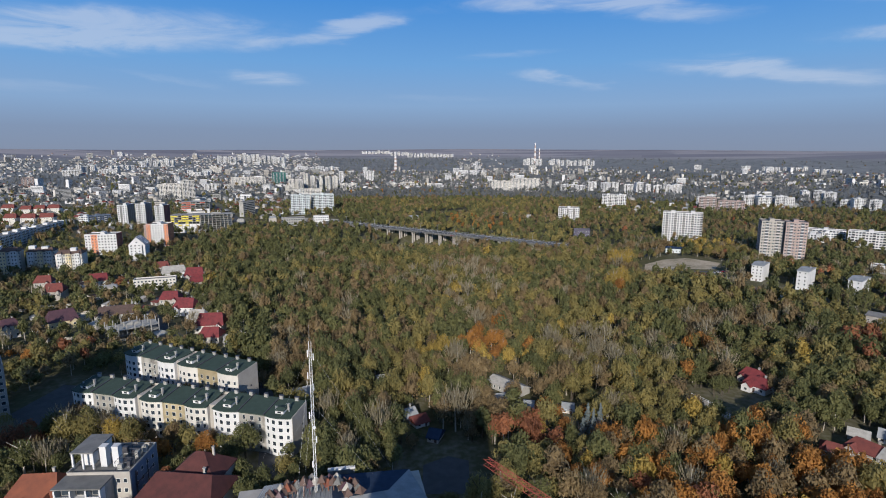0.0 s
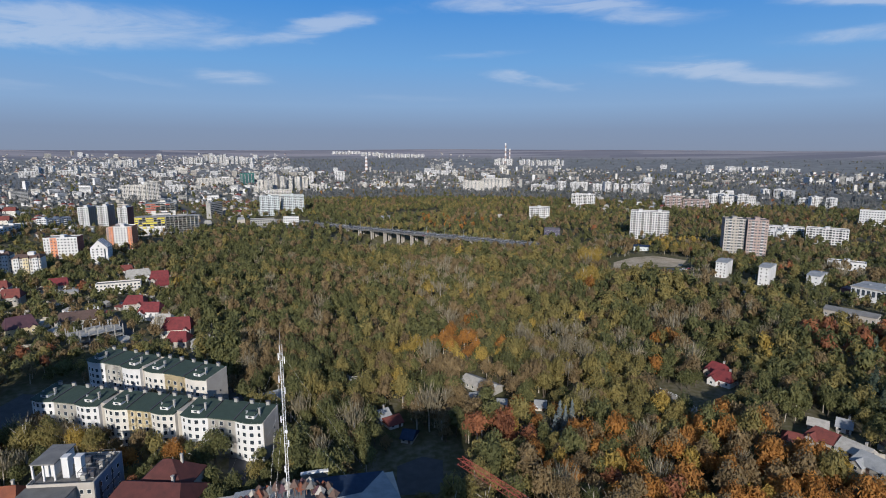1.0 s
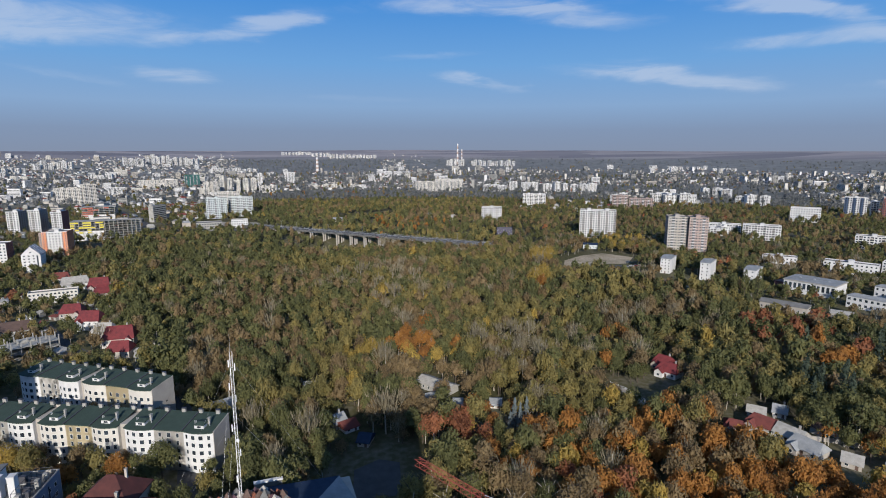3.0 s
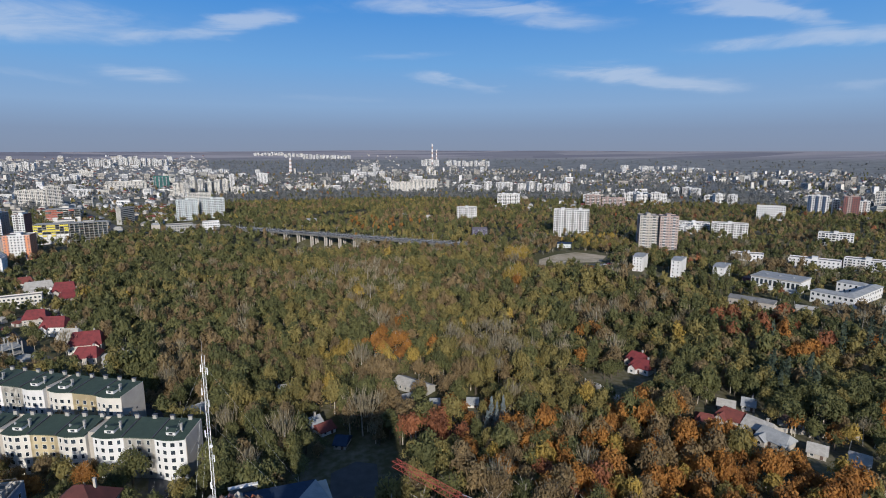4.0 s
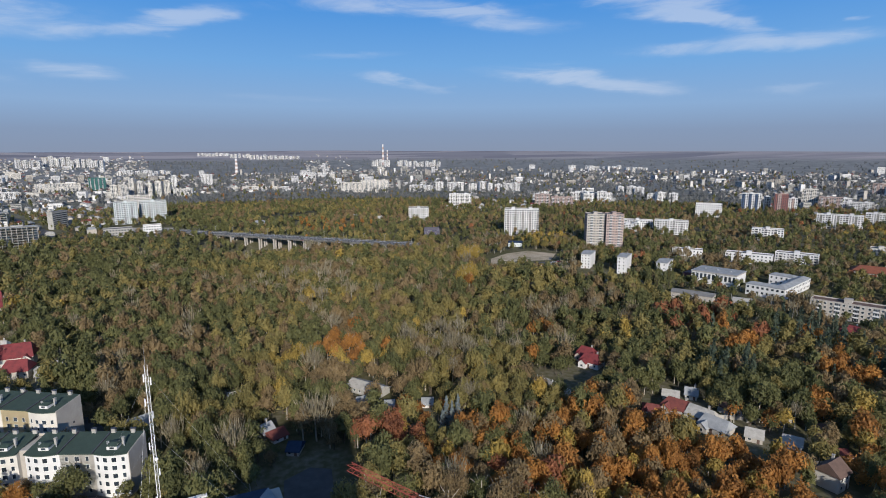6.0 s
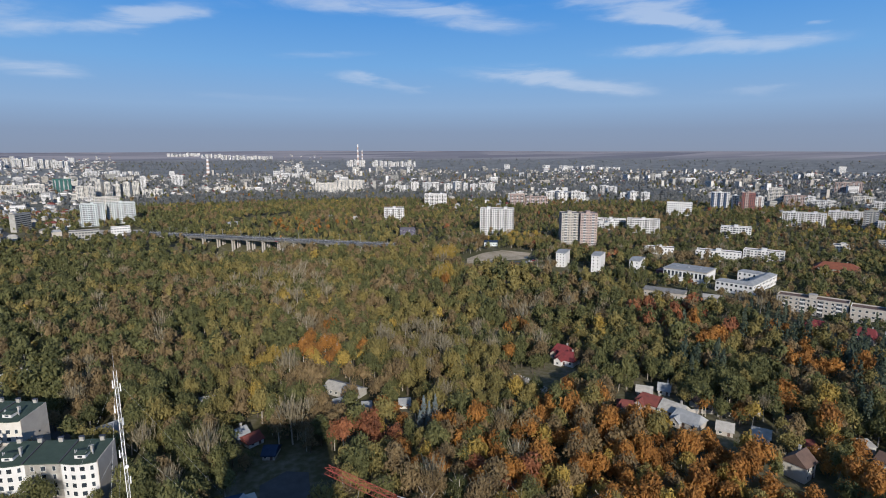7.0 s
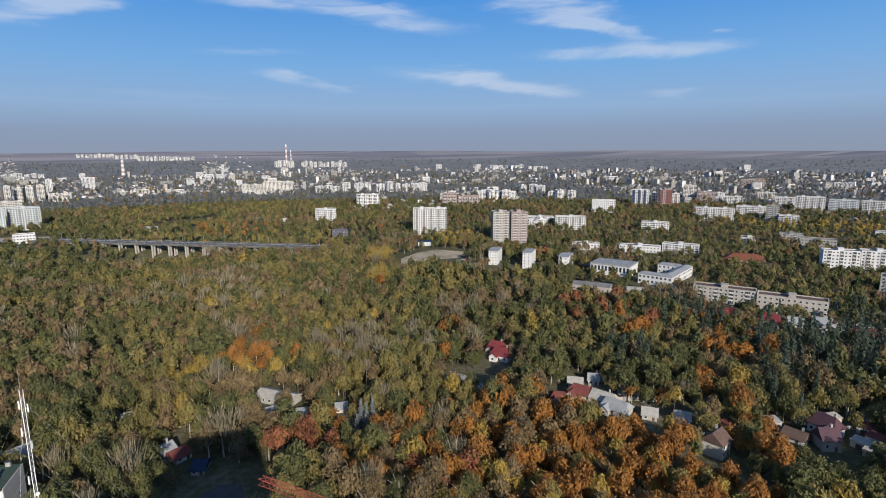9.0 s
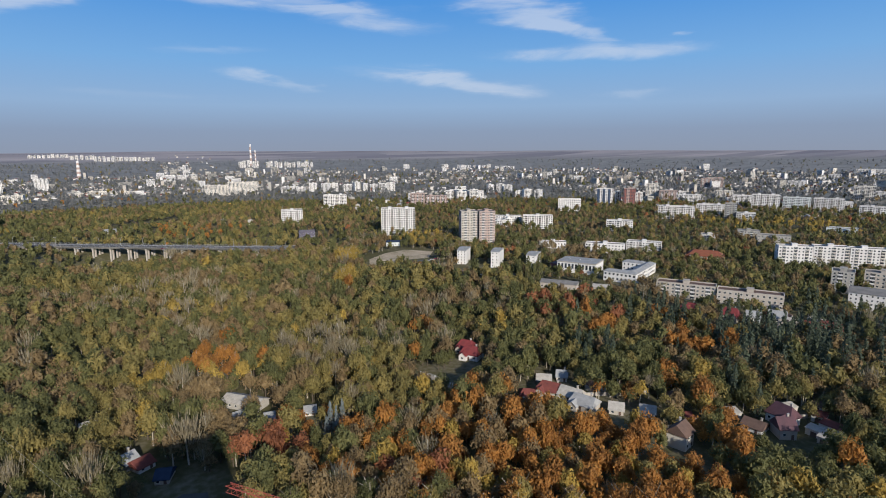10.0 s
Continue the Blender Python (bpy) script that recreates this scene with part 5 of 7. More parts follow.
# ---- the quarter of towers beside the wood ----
# grey flanks have their shade put into the wall colour; one is brick-red
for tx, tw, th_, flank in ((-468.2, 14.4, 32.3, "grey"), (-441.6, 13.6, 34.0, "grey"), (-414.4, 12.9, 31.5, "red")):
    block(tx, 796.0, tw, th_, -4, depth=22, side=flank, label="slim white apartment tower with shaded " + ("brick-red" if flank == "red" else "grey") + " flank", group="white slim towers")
block(-372.7, 588.1, 31.7, 22.2, -10, depth=17, side="red", stripes=("", "orange", "", "", ""), bays=10, label="white and orange apartment block with dark red flank")
block(-339.3, 643.6, 24.2, 26.5, -8, depth=19, side="orange", stripes=("orange", "", "", "", "orange"), bays=8, label="white apartment block with orange strips and flank")
block(-358.0, 668.0, 20.0, 22.0, -8, depth=16, wall="pink", label="pink apartment block between white ones")
# the next two have shade put into their blue-grey walls
block(-529.7, 800.8, 12.6, 15.0, -6, depth=15, side="shade_blue", label="white building with its flank coloured blue-grey for shade")
block(-513.7, 814.5, 32.8, 15.0, -60, depth=12, wall="shade_blue", label="apartment building with the shade of its street front coloured blue-grey")
block(-635.7, 1280.6, 48.6, 33.0, -14, depth=24, wall="cream", label="broad cream apartment block with a stepped skyline")
block(-596.4, 1290.4, 27.5, 40.0, -40, depth=20, wall="cream", label="cream corner tower of a broad apartment block")


def gabled_office(x, y, w, h, heading, depth):
    """A white block under a steep glazed gable roof, its gable to the front, with dark window strips."""
    root = base_of("gabled_office", x, y, heading, "white gabled building with a dark glazed roof", "building")
    clear_box(x, y, heading, w, depth, 4.0)
    rise, t = w * 0.5, 0.4
    s = Shape().box(-w / 2, w / 2, 0, t, -1, h).box(-w / 2, w / 2, depth - t, depth, -1, h)
    s.box(-w / 2, -w / 2 + t, t, depth - t, -1, h).box(w / 2 - t, w / 2, t, depth - t, -1, h)
    for yy in (0.0, depth):
        s.quad((-w / 2, yy, h), (w / 2, yy, h), (0, yy, h + rise))
    part("wall", s.mesh("wall", M["white"]), root)
    for sx in (-1, 1):
        q = Shape()
        top = [(sx * (w / 2 + 0.5), -0.3, h - 0.5), (sx * (w / 2 + 0.5), depth + 0.3, h - 0.5), (0, depth + 0.3, h + rise + 0.1), (0, -0.3, h + rise + 0.1)]
        q.v += top + [(a, b, c + 0.3) for a, b, c in top]
        for f in ((0, 1, 2, 3), (4, 7, 6, 5), (0, 4, 5, 1), (1, 5, 6, 2), (2, 6, 7, 3), (3, 7, 4, 0)):
            q.f.append(f)
            q.i.append(0)
        slope = part("roof_slope", q.mesh("roof_slope", M["blue"]), root, "dark blue glazed roof slope")
        for k in range(3):
            yy = depth * (k + 0.5) / 3
            bar = Shape().tube((sx * (w / 2 + 0.5), yy, h - 0.1), (0, yy, h + rise + 0.5), 0.15, sides=4)
            part("glazing_bar", bar.mesh("glazing_bar", M["white_steel"]), slope)
    part("window_strip", Shape().box(w * 0.30, w * 0.38, -0.06, 0.03, 1, h - 1).mesh("window_strip", M["glass"]), root)
    windows_on(root, -w * 0.46, w * 0.26, 0, 0.5, h, 6, 3, size=(1.6, 1.4))
    windows_on(root, -w * 0.2, w * 0.2, 0, h + 0.4, h + 3.6, 1, 1, size=(1.6, 1.4))
    windows_on(root, -depth * 0.45, depth * 0.45, 0, 0.5, h, 6, 4, turn=90, at=(w / 2 + 0.01, depth / 2), size=(1.4, 1.4))


gabled_office(-318.0, 559.7, 15.5, 17.5, -14, 17)


def mansard_block(x, y, w, h, heading, depth, heads):
    """A cream block with bowed bay strips, a dark mansard and white stair heads on the roof."""
    root = base_of("mansard_block", x, y, heading, "cream apartment block with dark mansard roof and bay strips", "building", "mansard apartment blocks")
    clear_box(x, y, heading, w, depth, 6.0)
    t = 0.4
    s = Shape().box(-w / 2, w / 2, 0, t, -1, h).box(-w / 2, w / 2, depth - t, depth, -1, h)
    s.box(-w / 2, -w / 2 + t, t, depth - t, -1, h).box(w / 2 - t, w / 2, t, depth - t, -1, h)
    part("wall", s.mesh("wall", M["cream"]), root)
    part("mansard", Shape().roof(-w / 2, w / 2, 0, depth, h, 3.0, 0.5, 3.0, 0.3).mesh("mansard", M["roof_brown"]), root)
    n, cols = max(4, round(h / 3)), 3
    for c in range(cols):
        a = -w / 2 + w * (c + 0.22) / cols
        b = a + w / cols * 0.56
        part("bay", Shape().box(a, b, -1.2, -0.02, 2.4, h + 0.8).mesh("bay", M["white" if c != 1 else "yellow"]), root)
        part("gable", Shape().roof(a, b, -1.2, 3.0, h + 0.8, 1.3, 0.3, 0.9, 0.15).mesh("gable", M["roof_brown"]), root)
        windows_on(root, a, b, -1.2, 2.4, h + 0.4, n - 1, 2, size=(1.1, 1.6))
        windows_on(root, b, b + w / cols * 0.44, 0, 0.2, h, n, 1, size=(1.3, 1.5))
    for k, hx in enumerate(heads):
        part("stair_head", Shape().box(hx - 2.6, hx + 2.6, depth * 0.3, depth * 0.62, h + 0.5, h + 5.2 - k).mesh("stair_head", M["white"]), root)


mansard_block(-348.9, 500.4, 21.7, 17.5, -16, 15, (3.0,))
mansard_block(-374.5, 499.4, 21.4, 19.5, -20, 15, (-7.0, 3.0))
mansard_block(-399.0, 486.5, 25.0, 21.0, -24, 15, (-4.0,))

# ---- detached houses on the slope ----
for args, kw in (
    ((-147.4, 330.7, 16.9, 11.2, -24.1), dict(roof="roof_red", turn=15, label="white two-storey house with bright red roof")),
    ((-139.6, 311.2, 12.3, 8.6, -24.2), dict(roof="roof_red", turn=25, label="low house with bright red roof")),
    ((-201.8, 389.5, 13.3, 11.3, -27.5), dict(roof="roof_red", turn=20)),
    ((-181.3, 368.0, 14.1, 11.7, -26.3), dict(roof="roof_red", turn=30)),
    ((-164.5, 348.3, 12.5, 8.9, -25.4), dict(roof="roof_asbestos", turn=30, label="house with weathered grey sheet roof")),
    ((-221.8, 475.0, 15.9, 12.4, -25.1), dict(roof="roof_red", turn=10)),
    ((-207.3, 458.8, 15.5, 10.4, -24.4), dict(roof="roof_red", turn=-10)),
    ((-294.4, 453.3, 16.9, 9.3, -33.1), dict(roof="roof_red", turn=8)),
    ((-242.9, 337.1, 16.2, 11.2, -35.9), dict(roof="roof_purple", wall="yellow", turn=-8, label="yellow house with dark red hip roof")),
    ((-316.9, 421.1, 12.1, 14.4, -37.1), dict(roof="roof_brick", turn=20, label="row house with steep brick-red roof")),
    ((-298.0, 404.8, 13.9, 12.0, -36.4), dict(roof="roof_brick", turn=20, label="row house with steep brick-red roof")),
    ((-223.5, 359.0, 24.5, 6.8, -32.0), dict(roof="roof_brown", wall="grey", turn=10, label="long low house with brown roof")),
    ((-262.9, 417.2, 12.4, 8.3, -32.3), dict(roof="roof_asbestos", wall="white", rise=0.8, label="white flat-roofed house in a garden")),
    ((-261.4, 316.9, 9.5, 11.5, -39.6), dict(roof="roof_purple", turn=-10, label="house with a dark hip roof")),
    ((-121.7, 307.5, 13.9, 5.7, -21.7), dict(roof="roof_asbestos", wall="grey", label="low sheds with grey sheet roofs")),
    ((-272.2, 517.2, 14.5, 8.2, -27.8), dict(roof="roof_brick")),
    ((-246.9, 490.4, 20.8, 9.8, -26.8), dict(roof="roof_asbestos", label="white house with grey sheet roof")),
    ((330.3, 215.1, 10.5, 8.5, 57.0), dict(roof="roof_red", turn=10)),
    ((327.8, 243.2, 11.1, 5.2, 53.5), dict(roof="roof_red")),
    ((336.9, 203.1, 8.2, 8.6, 59.0), dict(roof="roof_pale", hip=0, label="narrow white house with grey gable roof")),
    ((345.8, 192.9, 9.7, 10.0, 60.9), dict(roof="roof_pale", hip=0, label="white townhouse with balconies")),
    ((353.8, 178.0, 7.8, 5.9, 63.3), dict(roof="roof_brick")),
    ((360.3, 169.5, 13.1, 6.6, 64.9), dict(roof="roof_brick", label="long house with dark brick-red roof")),
    ((149.7, 252.5, 9.5, 6.8, 30.7), dict(roof="roof_red", turn=25, label="white two-storey house with bright red hip roof in the wood")),
    ((146.6, 242.4, 10.4, 6.8, 31.2), dict(yard=14.0, roof="roof_red", turn=25, label="white house annex with bright red hip roof")),
    ((155.1, 185.8, 11.8, 5.4, 39.9), dict(roof="roof_brick", turn=20, label="old house with brick-red roof in the wood")),
    ((159.3, 176.8, 9.9, 5.7, 42.1), dict(roof="roof_asbestos", hip=0, turn=25, label="old house with weathered grey sheet roof")),
    ((158.1, 167.4, 10.9, 5.9, 43.4), dict(roof="roof_pale", hip=1, turn=25, label="white house with pale sheet roof")),
    ((171.7, 195.3, 5.1, 4.6, 41.4), dict(roof="roof_pale", hip=0, label="small white house with gabled roof")),
    ((145.0, 187.5, 7.1, 3.7, 37.7), dict(roof="roof_brick", label="small shed with brick-red roof", chimney=False)),
    ((162.4, 197.5, 6.8, 3.7, 39.4), dict(roof="roof_asbestos", hip=0, label="small shed with grey roof", chimney=False)),
    ((169.1, 157.1, 6.0, 4.3, 47.1), dict(roof="roof_asbestos", hip=0, label="low grey shed among trees", chimney=False)),
    ((178.6, 148.8, 6.2, 4.2, 50.2), dict(roof="roof_asbestos", hip=0, label="low white shed among trees", chimney=False)),
    ((173.0, 123.9, 7.3, 9.4, 54.5), dict(yard=14.0, roof="roof_brown", hip=0, turn=-70, label="white house with a dark brown gable roof")),
    ((220.5, 118.9, 9.7, 8.0, 61.8), dict(yard=14.0, roof="roof_purple", turn=30, rise=4.5, label="house with a steep dark purple roof")),
    ((211.9, 109.3, 6.4, 7.8, 62.8), dict(yard=14.0, roof="roof_purple", hip=0, turn=-30, label="house wing with dark purple roof")),
    ((205.4, 120.3, 7.8, 4.1, 59.7), dict(roof="roof_brown", hip=0, turn=20, label="low house with brown roof")),
    ((27.9, 242.6, 18.9, 4.8, 46.9), dict(yard=3.0, roof="roof_asbestos", wall="grey", hip=0, depth=9, rise=2.0, label="long derelict shed with weathered grey sheet roof", chimney=False)),
    ((26.6, 232.8, 4.8, 2.9, 6.5), dict(roof="roof_pale", wall="white", hip=0, depth=5, turn=-20, label="white annex of a derelict shed", chimney=False)),
    ((37.6, 223.3, 3.9, 3.2, 9.6), dict(roof="roof_pale", wall="white", hip=0, label="small white shed in the wood", chimney=False)),
    ((54.2, 221.2, 4.8, 3.1, 13.8), dict(roof="roof_pale", wall="cream", hip=0, label="small cream shed in the wood", chimney=False)),
    ((-12.5, 213.0, 5.2, 5.0, -3.4), dict(roof="roof_pale", wall="white", hip=0, turn=-30, label="small white house with grey roof")),
    ((-8.2, 209.1, 6.3, 3.8, -2.2), dict(roof="roof_brick", wall="white", hip=0, turn=-30, label="small shed with brick-red roof", chimney=False)),
    ((-4.0, 196.6, 4.6, 3.9, -1.2), dict(roof="roof_blue", wall="white", hip=0, turn=20, label="small shed with blue sheet roof", chimney=False)),
    ((-28.4, 249.5, 6.5, 4.4, -6.5), dict(roof="roof_asbestos", wall="grey", hip=0, label="low grey shed among trees", chimney=False)),
    ((-62.3, 232.1, 9.9, 5.7, -15.1), dict(roof="roof_pale", wall="white", hip=0, turn=-20, label="low white building with pale roof behind the apartments", chimney=False)),
    ((-47.9, 903.1, 18.0, 6.5, -3.0), dict(roof="roof_pale", wall="white", hip=0, yard=9.0, label="low white pavilion in the valley wood", chimney=False)),
    ((104.9, 936.4, 9.0, 7.0, 6.4), dict(roof="roof_pale", wall="white", hip=0, yard=9.0, label="small white house in the valley wood")),
    ((140.2, 893.5, 13.0, 8.5, 8.9), dict(roof="roof_asbestos", wall="white", yard=9.0, label="white house with a grey roof in the valley wood")),
    ((173.0, 885.7, 12.0, 7.5, 11.0), dict(roof="roof_brown", wall="white", yard=9.0, label="white house with a brown roof in the valley wood")),
    ((244.4, 424.9, 11.7, 5.9, 30.0), dict(roof="roof_brown", wall="cream", label="small house with brown roof", chimney=False)),
):
    house(*args, **kw)


def shed(x, y, w, h, depth, heading, roof, wall):
    """A lean-to or garage: walls, a mono-pitch roof and a wide door."""
    root = base_of("shed", x, y, heading, "low garden shed with a " + {"roof_asbestos": "weathered grey", "roof_brown": "brown", "roof_brick": "rusty red"}[roof] + " roof", "shed", "garden sheds")
    clear(x, y, max(w, depth) * 0.6)
    part("wall", Shape().box(-w / 2, w / 2, 0, depth, -0.5, h).mesh("wall", M[wall]), root)
    part("roof", Shape().roof(-w / 2, w / 2, 0, depth, h, 0.8, 0.3, 0.0, 0.12, shed=True).mesh("roof", M[roof]), root)
    part("door", Shape().box(-1.1, 1.1, -0.05, 0.02, 0, 2.0).mesh("door", M["roof_brown"]), root)


def garden_wall(x, y, length, heading):
    """A masonry garden wall with piers and a coping."""
    root = base_of("garden_wall", x, y, heading, "pale rendered garden wall with low piers", "wall", "garden walls")
    part("wall", Shape().box(-length / 2, length / 2, 0, 0.25, -0.3, 1.7).mesh("wall", M["beige"]), root)
    part("coping", Shape().box(-length / 2, length / 2, -0.08, 0.33, 1.7, 1.8).mesh("coping", M["grey"]), root)
    pier = Shape().box(-0.2, 0.2, -0.1, 0.35, -0.3, 2.0).mesh("pier", M["beige"])
    for i in range(int(length / 4) + 1):
        part("pier", pier, root, at=pose(-length / 2 + 4 * i, 0, 0))


def gardens(corners, count, seed):
    """Sheds and walls spread over a quarter given by four corners."""
    rnd = random.Random(seed)
    made = tries = 0
    while made < count and tries < 2000:
        tries += 1
        u, v = rnd.random(), rnd.random()
        (ax, ay), (bx, by), (cx, cy), (dx, dy) = corners
        x = (ax * (1 - u) + bx * u) * (1 - v) + (dx * (1 - u) + cx * u) * v
        y = (ay * (1 - u) + by * u) * (1 - v) + (dy * (1 - u) + cy * u) * v
        if any((x - a) ** 2 + (y - b) ** 2 < (c + 2.5) ** 2 for a, b, c in OCCUPIED):
            continue
        made += 1
        if rnd.random() < 0.72:
            shed(x, y, rnd.uniform(4, 9), rnd.uniform(2.2, 3.0), rnd.uniform(3.5, 6), rnd.choice((-8, 82, 20)) + rnd.uniform(-8, 8),
                 rnd.choice(("roof_asbestos", "roof_asbestos", "roof_brown", "roof_brick")), rnd.choice(("white", "grey", "beige", "cream")))
        else:
            garden_wall(x, y, rnd.uniform(10, 20), rnd.choice((-8, 82, 20)) + rnd.uniform(-6, 6))


gardens([(-256.4, 301.7), (-164.2, 313.5), (-214.1, 476.0), (-354.2, 461.2)], 44, 1)
gardens([(127.4, 177.6), (178.4, 123.0), (201.1, 151.2), (168.3, 206.0)], 7, 2)
gardens([(185.9, 114.2), (223.4, 97.8), (252.7, 119.1), (213.0, 132.3)], 8, 3)
gardens([(308.3, 207.5), (360.8, 159.5), (393.9, 178.5), (335.2, 226.5)], 8, 4)

# ---- the bare yard beside the apartments ----
# dark asphalt laid inside the tower's cast shadow, which it also deepens
patch("site", [(-7.0, 181.0), (2.0, 187.0), (9.5, 184.0), (9.0, 164.0), (-7.0, 164.0)], M["asphalt"], "bare dark building site in the shade of a tower")
# asphalt kept within the slab's shadow, its dark tone deepening that shadow
patch("yard", [(-187.0, 212.0), (-158.0, 206.0), (-156.0, 246.0), (-184.0, 250.0)], M["asphalt"], "bare dark asphalt yard beside the apartments")

# ---- cars ----
CAR_PAINT = [mat("car_paint_white", (0.6, 0.6, 0.6), rough=0.3), mat("car_paint_red", (0.3, 0.03, 0.03), rough=0.3),
             mat("car_paint_dark", (0.04, 0.045, 0.055), rough=0.3), mat("car_paint_silver", (0.32, 0.33, 0.35), rough=0.3)]
TYRE = Shape().tube((0, -0.1, 0), (0, 0.1, 0), 0.32, sides=10).mesh("wheel", M["dark"])
RIM = Shape().tube((0, -0.12, 0), (0, 0.12, 0), 0.18, sides=8).mesh("rim", M["steel"])


def car(x, y, z, heading, paint):
    """A small saloon: body, glazed cabin and four wheels."""
    root = tagged(new("car"), ("white", "red", "black", "silver")[paint] + " saloon car standing on the road", "car", "cars")
    root.matrix_basis = pose(x, y, z, 0, 0, -heading)
    s = Shape().box(-2.1, 2.1, -0.85, 0.85, 0.3, 0.85)
    n = len(s.v)
    s.v += [(-1.9, -0.8, 0.85), (1.0, -0.8, 0.85), (1.0, 0.8, 0.85), (-1.9, 0.8, 0.85), (-1.4, -0.65, 1.4), (0.3, -0.65, 1.4), (0.3, 0.65, 1.4), (-1.4, 0.65, 1.4)]
    s.f.append((n + 4, n + 5, n + 6, n + 7))
    s.i.append(0)
    part("body", s.mesh("body", CAR_PAINT[paint]), root)
    g = Shape()
    g.v = s.v[n:]
    g.f = [(0, 1, 5, 4), (1, 2, 6, 5), (2, 3, 7, 6), (3, 0, 4, 7)]
    g.i = [0] * 4
    part("glazing", g.mesh("glazing", M["glass"]), root)
    for wx in (-1.3, 1.3):
        for wy in (-0.8, 0.8):
            wheel = part("wheel", TYRE, root, at=pose(wx, wy, 0.32))
            part("rim", RIM, wheel)


for k, (cx, cy) in enumerate(((240.2, 497.8), (245.4, 502.1), (251.1, 504.0), (255.7, 505.9), (262.0, 507.8), (267.3, 509.7))):
    car(cx, cy, ground(cx, cy) + 0.18, 20 + 4 * k, k % 4)
for k, (cx, cy) in enumerate(((-117.3, 781.7), (-73.9, 753.8), (-29.7, 727.7), (11.7, 703.4), (53.4, 671.8), (82.9, 655.0))):
    car(cx, cy, 2.08, 35, (k * 3) % 4)


def backdrop():
    """The last hazy hills, far behind everything else."""
    s = Shape()
    n = 160
    for i in range(n):
        p = []
        for k in (i, i + 1):
            a = radians(-60 + 150 * k / n)
            x, y = 4780 * math.sin(a), 4780 * math.cos(a)
            p.append((x, y, ground(x, y)))
        (x0, y0, z0), (x1, y1, z1) = p
        lift = [4 + 3 * math.sin(k * 0.13) + 2 * math.sin(k * 0.05 + 2) for k in (i, i + 1)]
        s.quad((x0, y0, z0 - 20), (x1, y1, z1 - 20), (x1, y1, z1 + lift[1]), (x0, y0, z0 + lift[0]))
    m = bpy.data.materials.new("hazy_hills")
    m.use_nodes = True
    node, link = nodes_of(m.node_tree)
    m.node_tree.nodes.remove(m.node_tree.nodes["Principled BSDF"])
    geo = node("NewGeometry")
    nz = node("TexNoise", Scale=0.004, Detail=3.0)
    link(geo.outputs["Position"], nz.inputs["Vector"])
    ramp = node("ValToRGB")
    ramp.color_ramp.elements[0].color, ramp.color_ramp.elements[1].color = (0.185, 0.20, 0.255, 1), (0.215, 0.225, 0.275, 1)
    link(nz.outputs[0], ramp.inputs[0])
    # haze put in as glow: the hills emit their own colour
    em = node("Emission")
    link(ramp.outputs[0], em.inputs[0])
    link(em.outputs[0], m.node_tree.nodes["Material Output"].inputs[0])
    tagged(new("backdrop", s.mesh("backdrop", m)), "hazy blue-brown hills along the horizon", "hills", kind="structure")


backdrop()

# ---- far city ----
block(-546.7, 1838.1, 43.4, 36.9, -16.6, depth=20, wall="green_glass", name="office_tower", label="green glass office tower far off", tank=False)
block(-340.0, 1841.3, 14.8, 40.7, -10.5, depth=12, label="slim white tower far off")
block(-259.8, 1940.6, 33.5, 39.0, -7.6, depth=14, label="white tower block far off")
def cluster(x, y, w, h, heading, seed, **kw):
    """A row of separate blocks of uneven height in place of one long slab."""
    rnd = random.Random(seed)
    n = max(1, round(w / 24))
    for i in range(n):
        f = (i + 0.5) / n - 0.5
        c, s = math.cos(radians(heading)), math.sin(radians(heading))
        back = rnd.uniform(0, 30)
        block(x + f * w * c + s * back, y - f * w * s + c * back, w / n * rnd.uniform(0.62, 0.9), h * rnd.uniform(0.7, 1.05), heading,
              turn=rnd.choice((-20, 0, 15, 25)), **kw)


for args in ((-387.3, 1449.0, 46.0, 34.9, -15.0), (-361.7, 1489.0, 37.1, 48.0, -13.7), (-320.9, 1531.4, 61.6, 40.0, -11.9), (-594.6, 1721.3, 75.2, 20.5, -19.1), (-264.8, 1532.1, 49.7, 19.7, -9.8), (-84.4, 1675.8, 154.8, 13.1, -2.9)):
    cluster(*args, int(args[0]), depth=18, wall="cream", label="far cream apartment block in a dense cluster", group="far blocks")
for args in ((351.7, 1498.4, 67.5, 20.8, 13.2), (418.6, 1541.6, 35.2, 30.9, 15.2), (453.0, 1499.8, 53.1, 25.4, 16.8), (474.3, 1403.9, 34.2, 23.8, 18.7), (545.7, 1461.2, 63.3, 26.3, 20.5), (602.2, 1442.7, 54.8, 21.5, 22.7),
             (615.7, 1047.0, 81.3, 25.4, 30.5), (458.2, 658.3, 38.7, 14.6, 34.9), (833.1, 1220.1, 64.7, 23.4, 34.3), (791.4, 1038.0, 65.7, 20.4, 37.3), (506.3, 1054.6, 38.5, 25.6, 25.6), (1071.4, 858.1, 54.1, 17.5, 51.3)):
    cluster(*args, int(args[0]), depth=18, label="far white apartment block", group="far blocks")
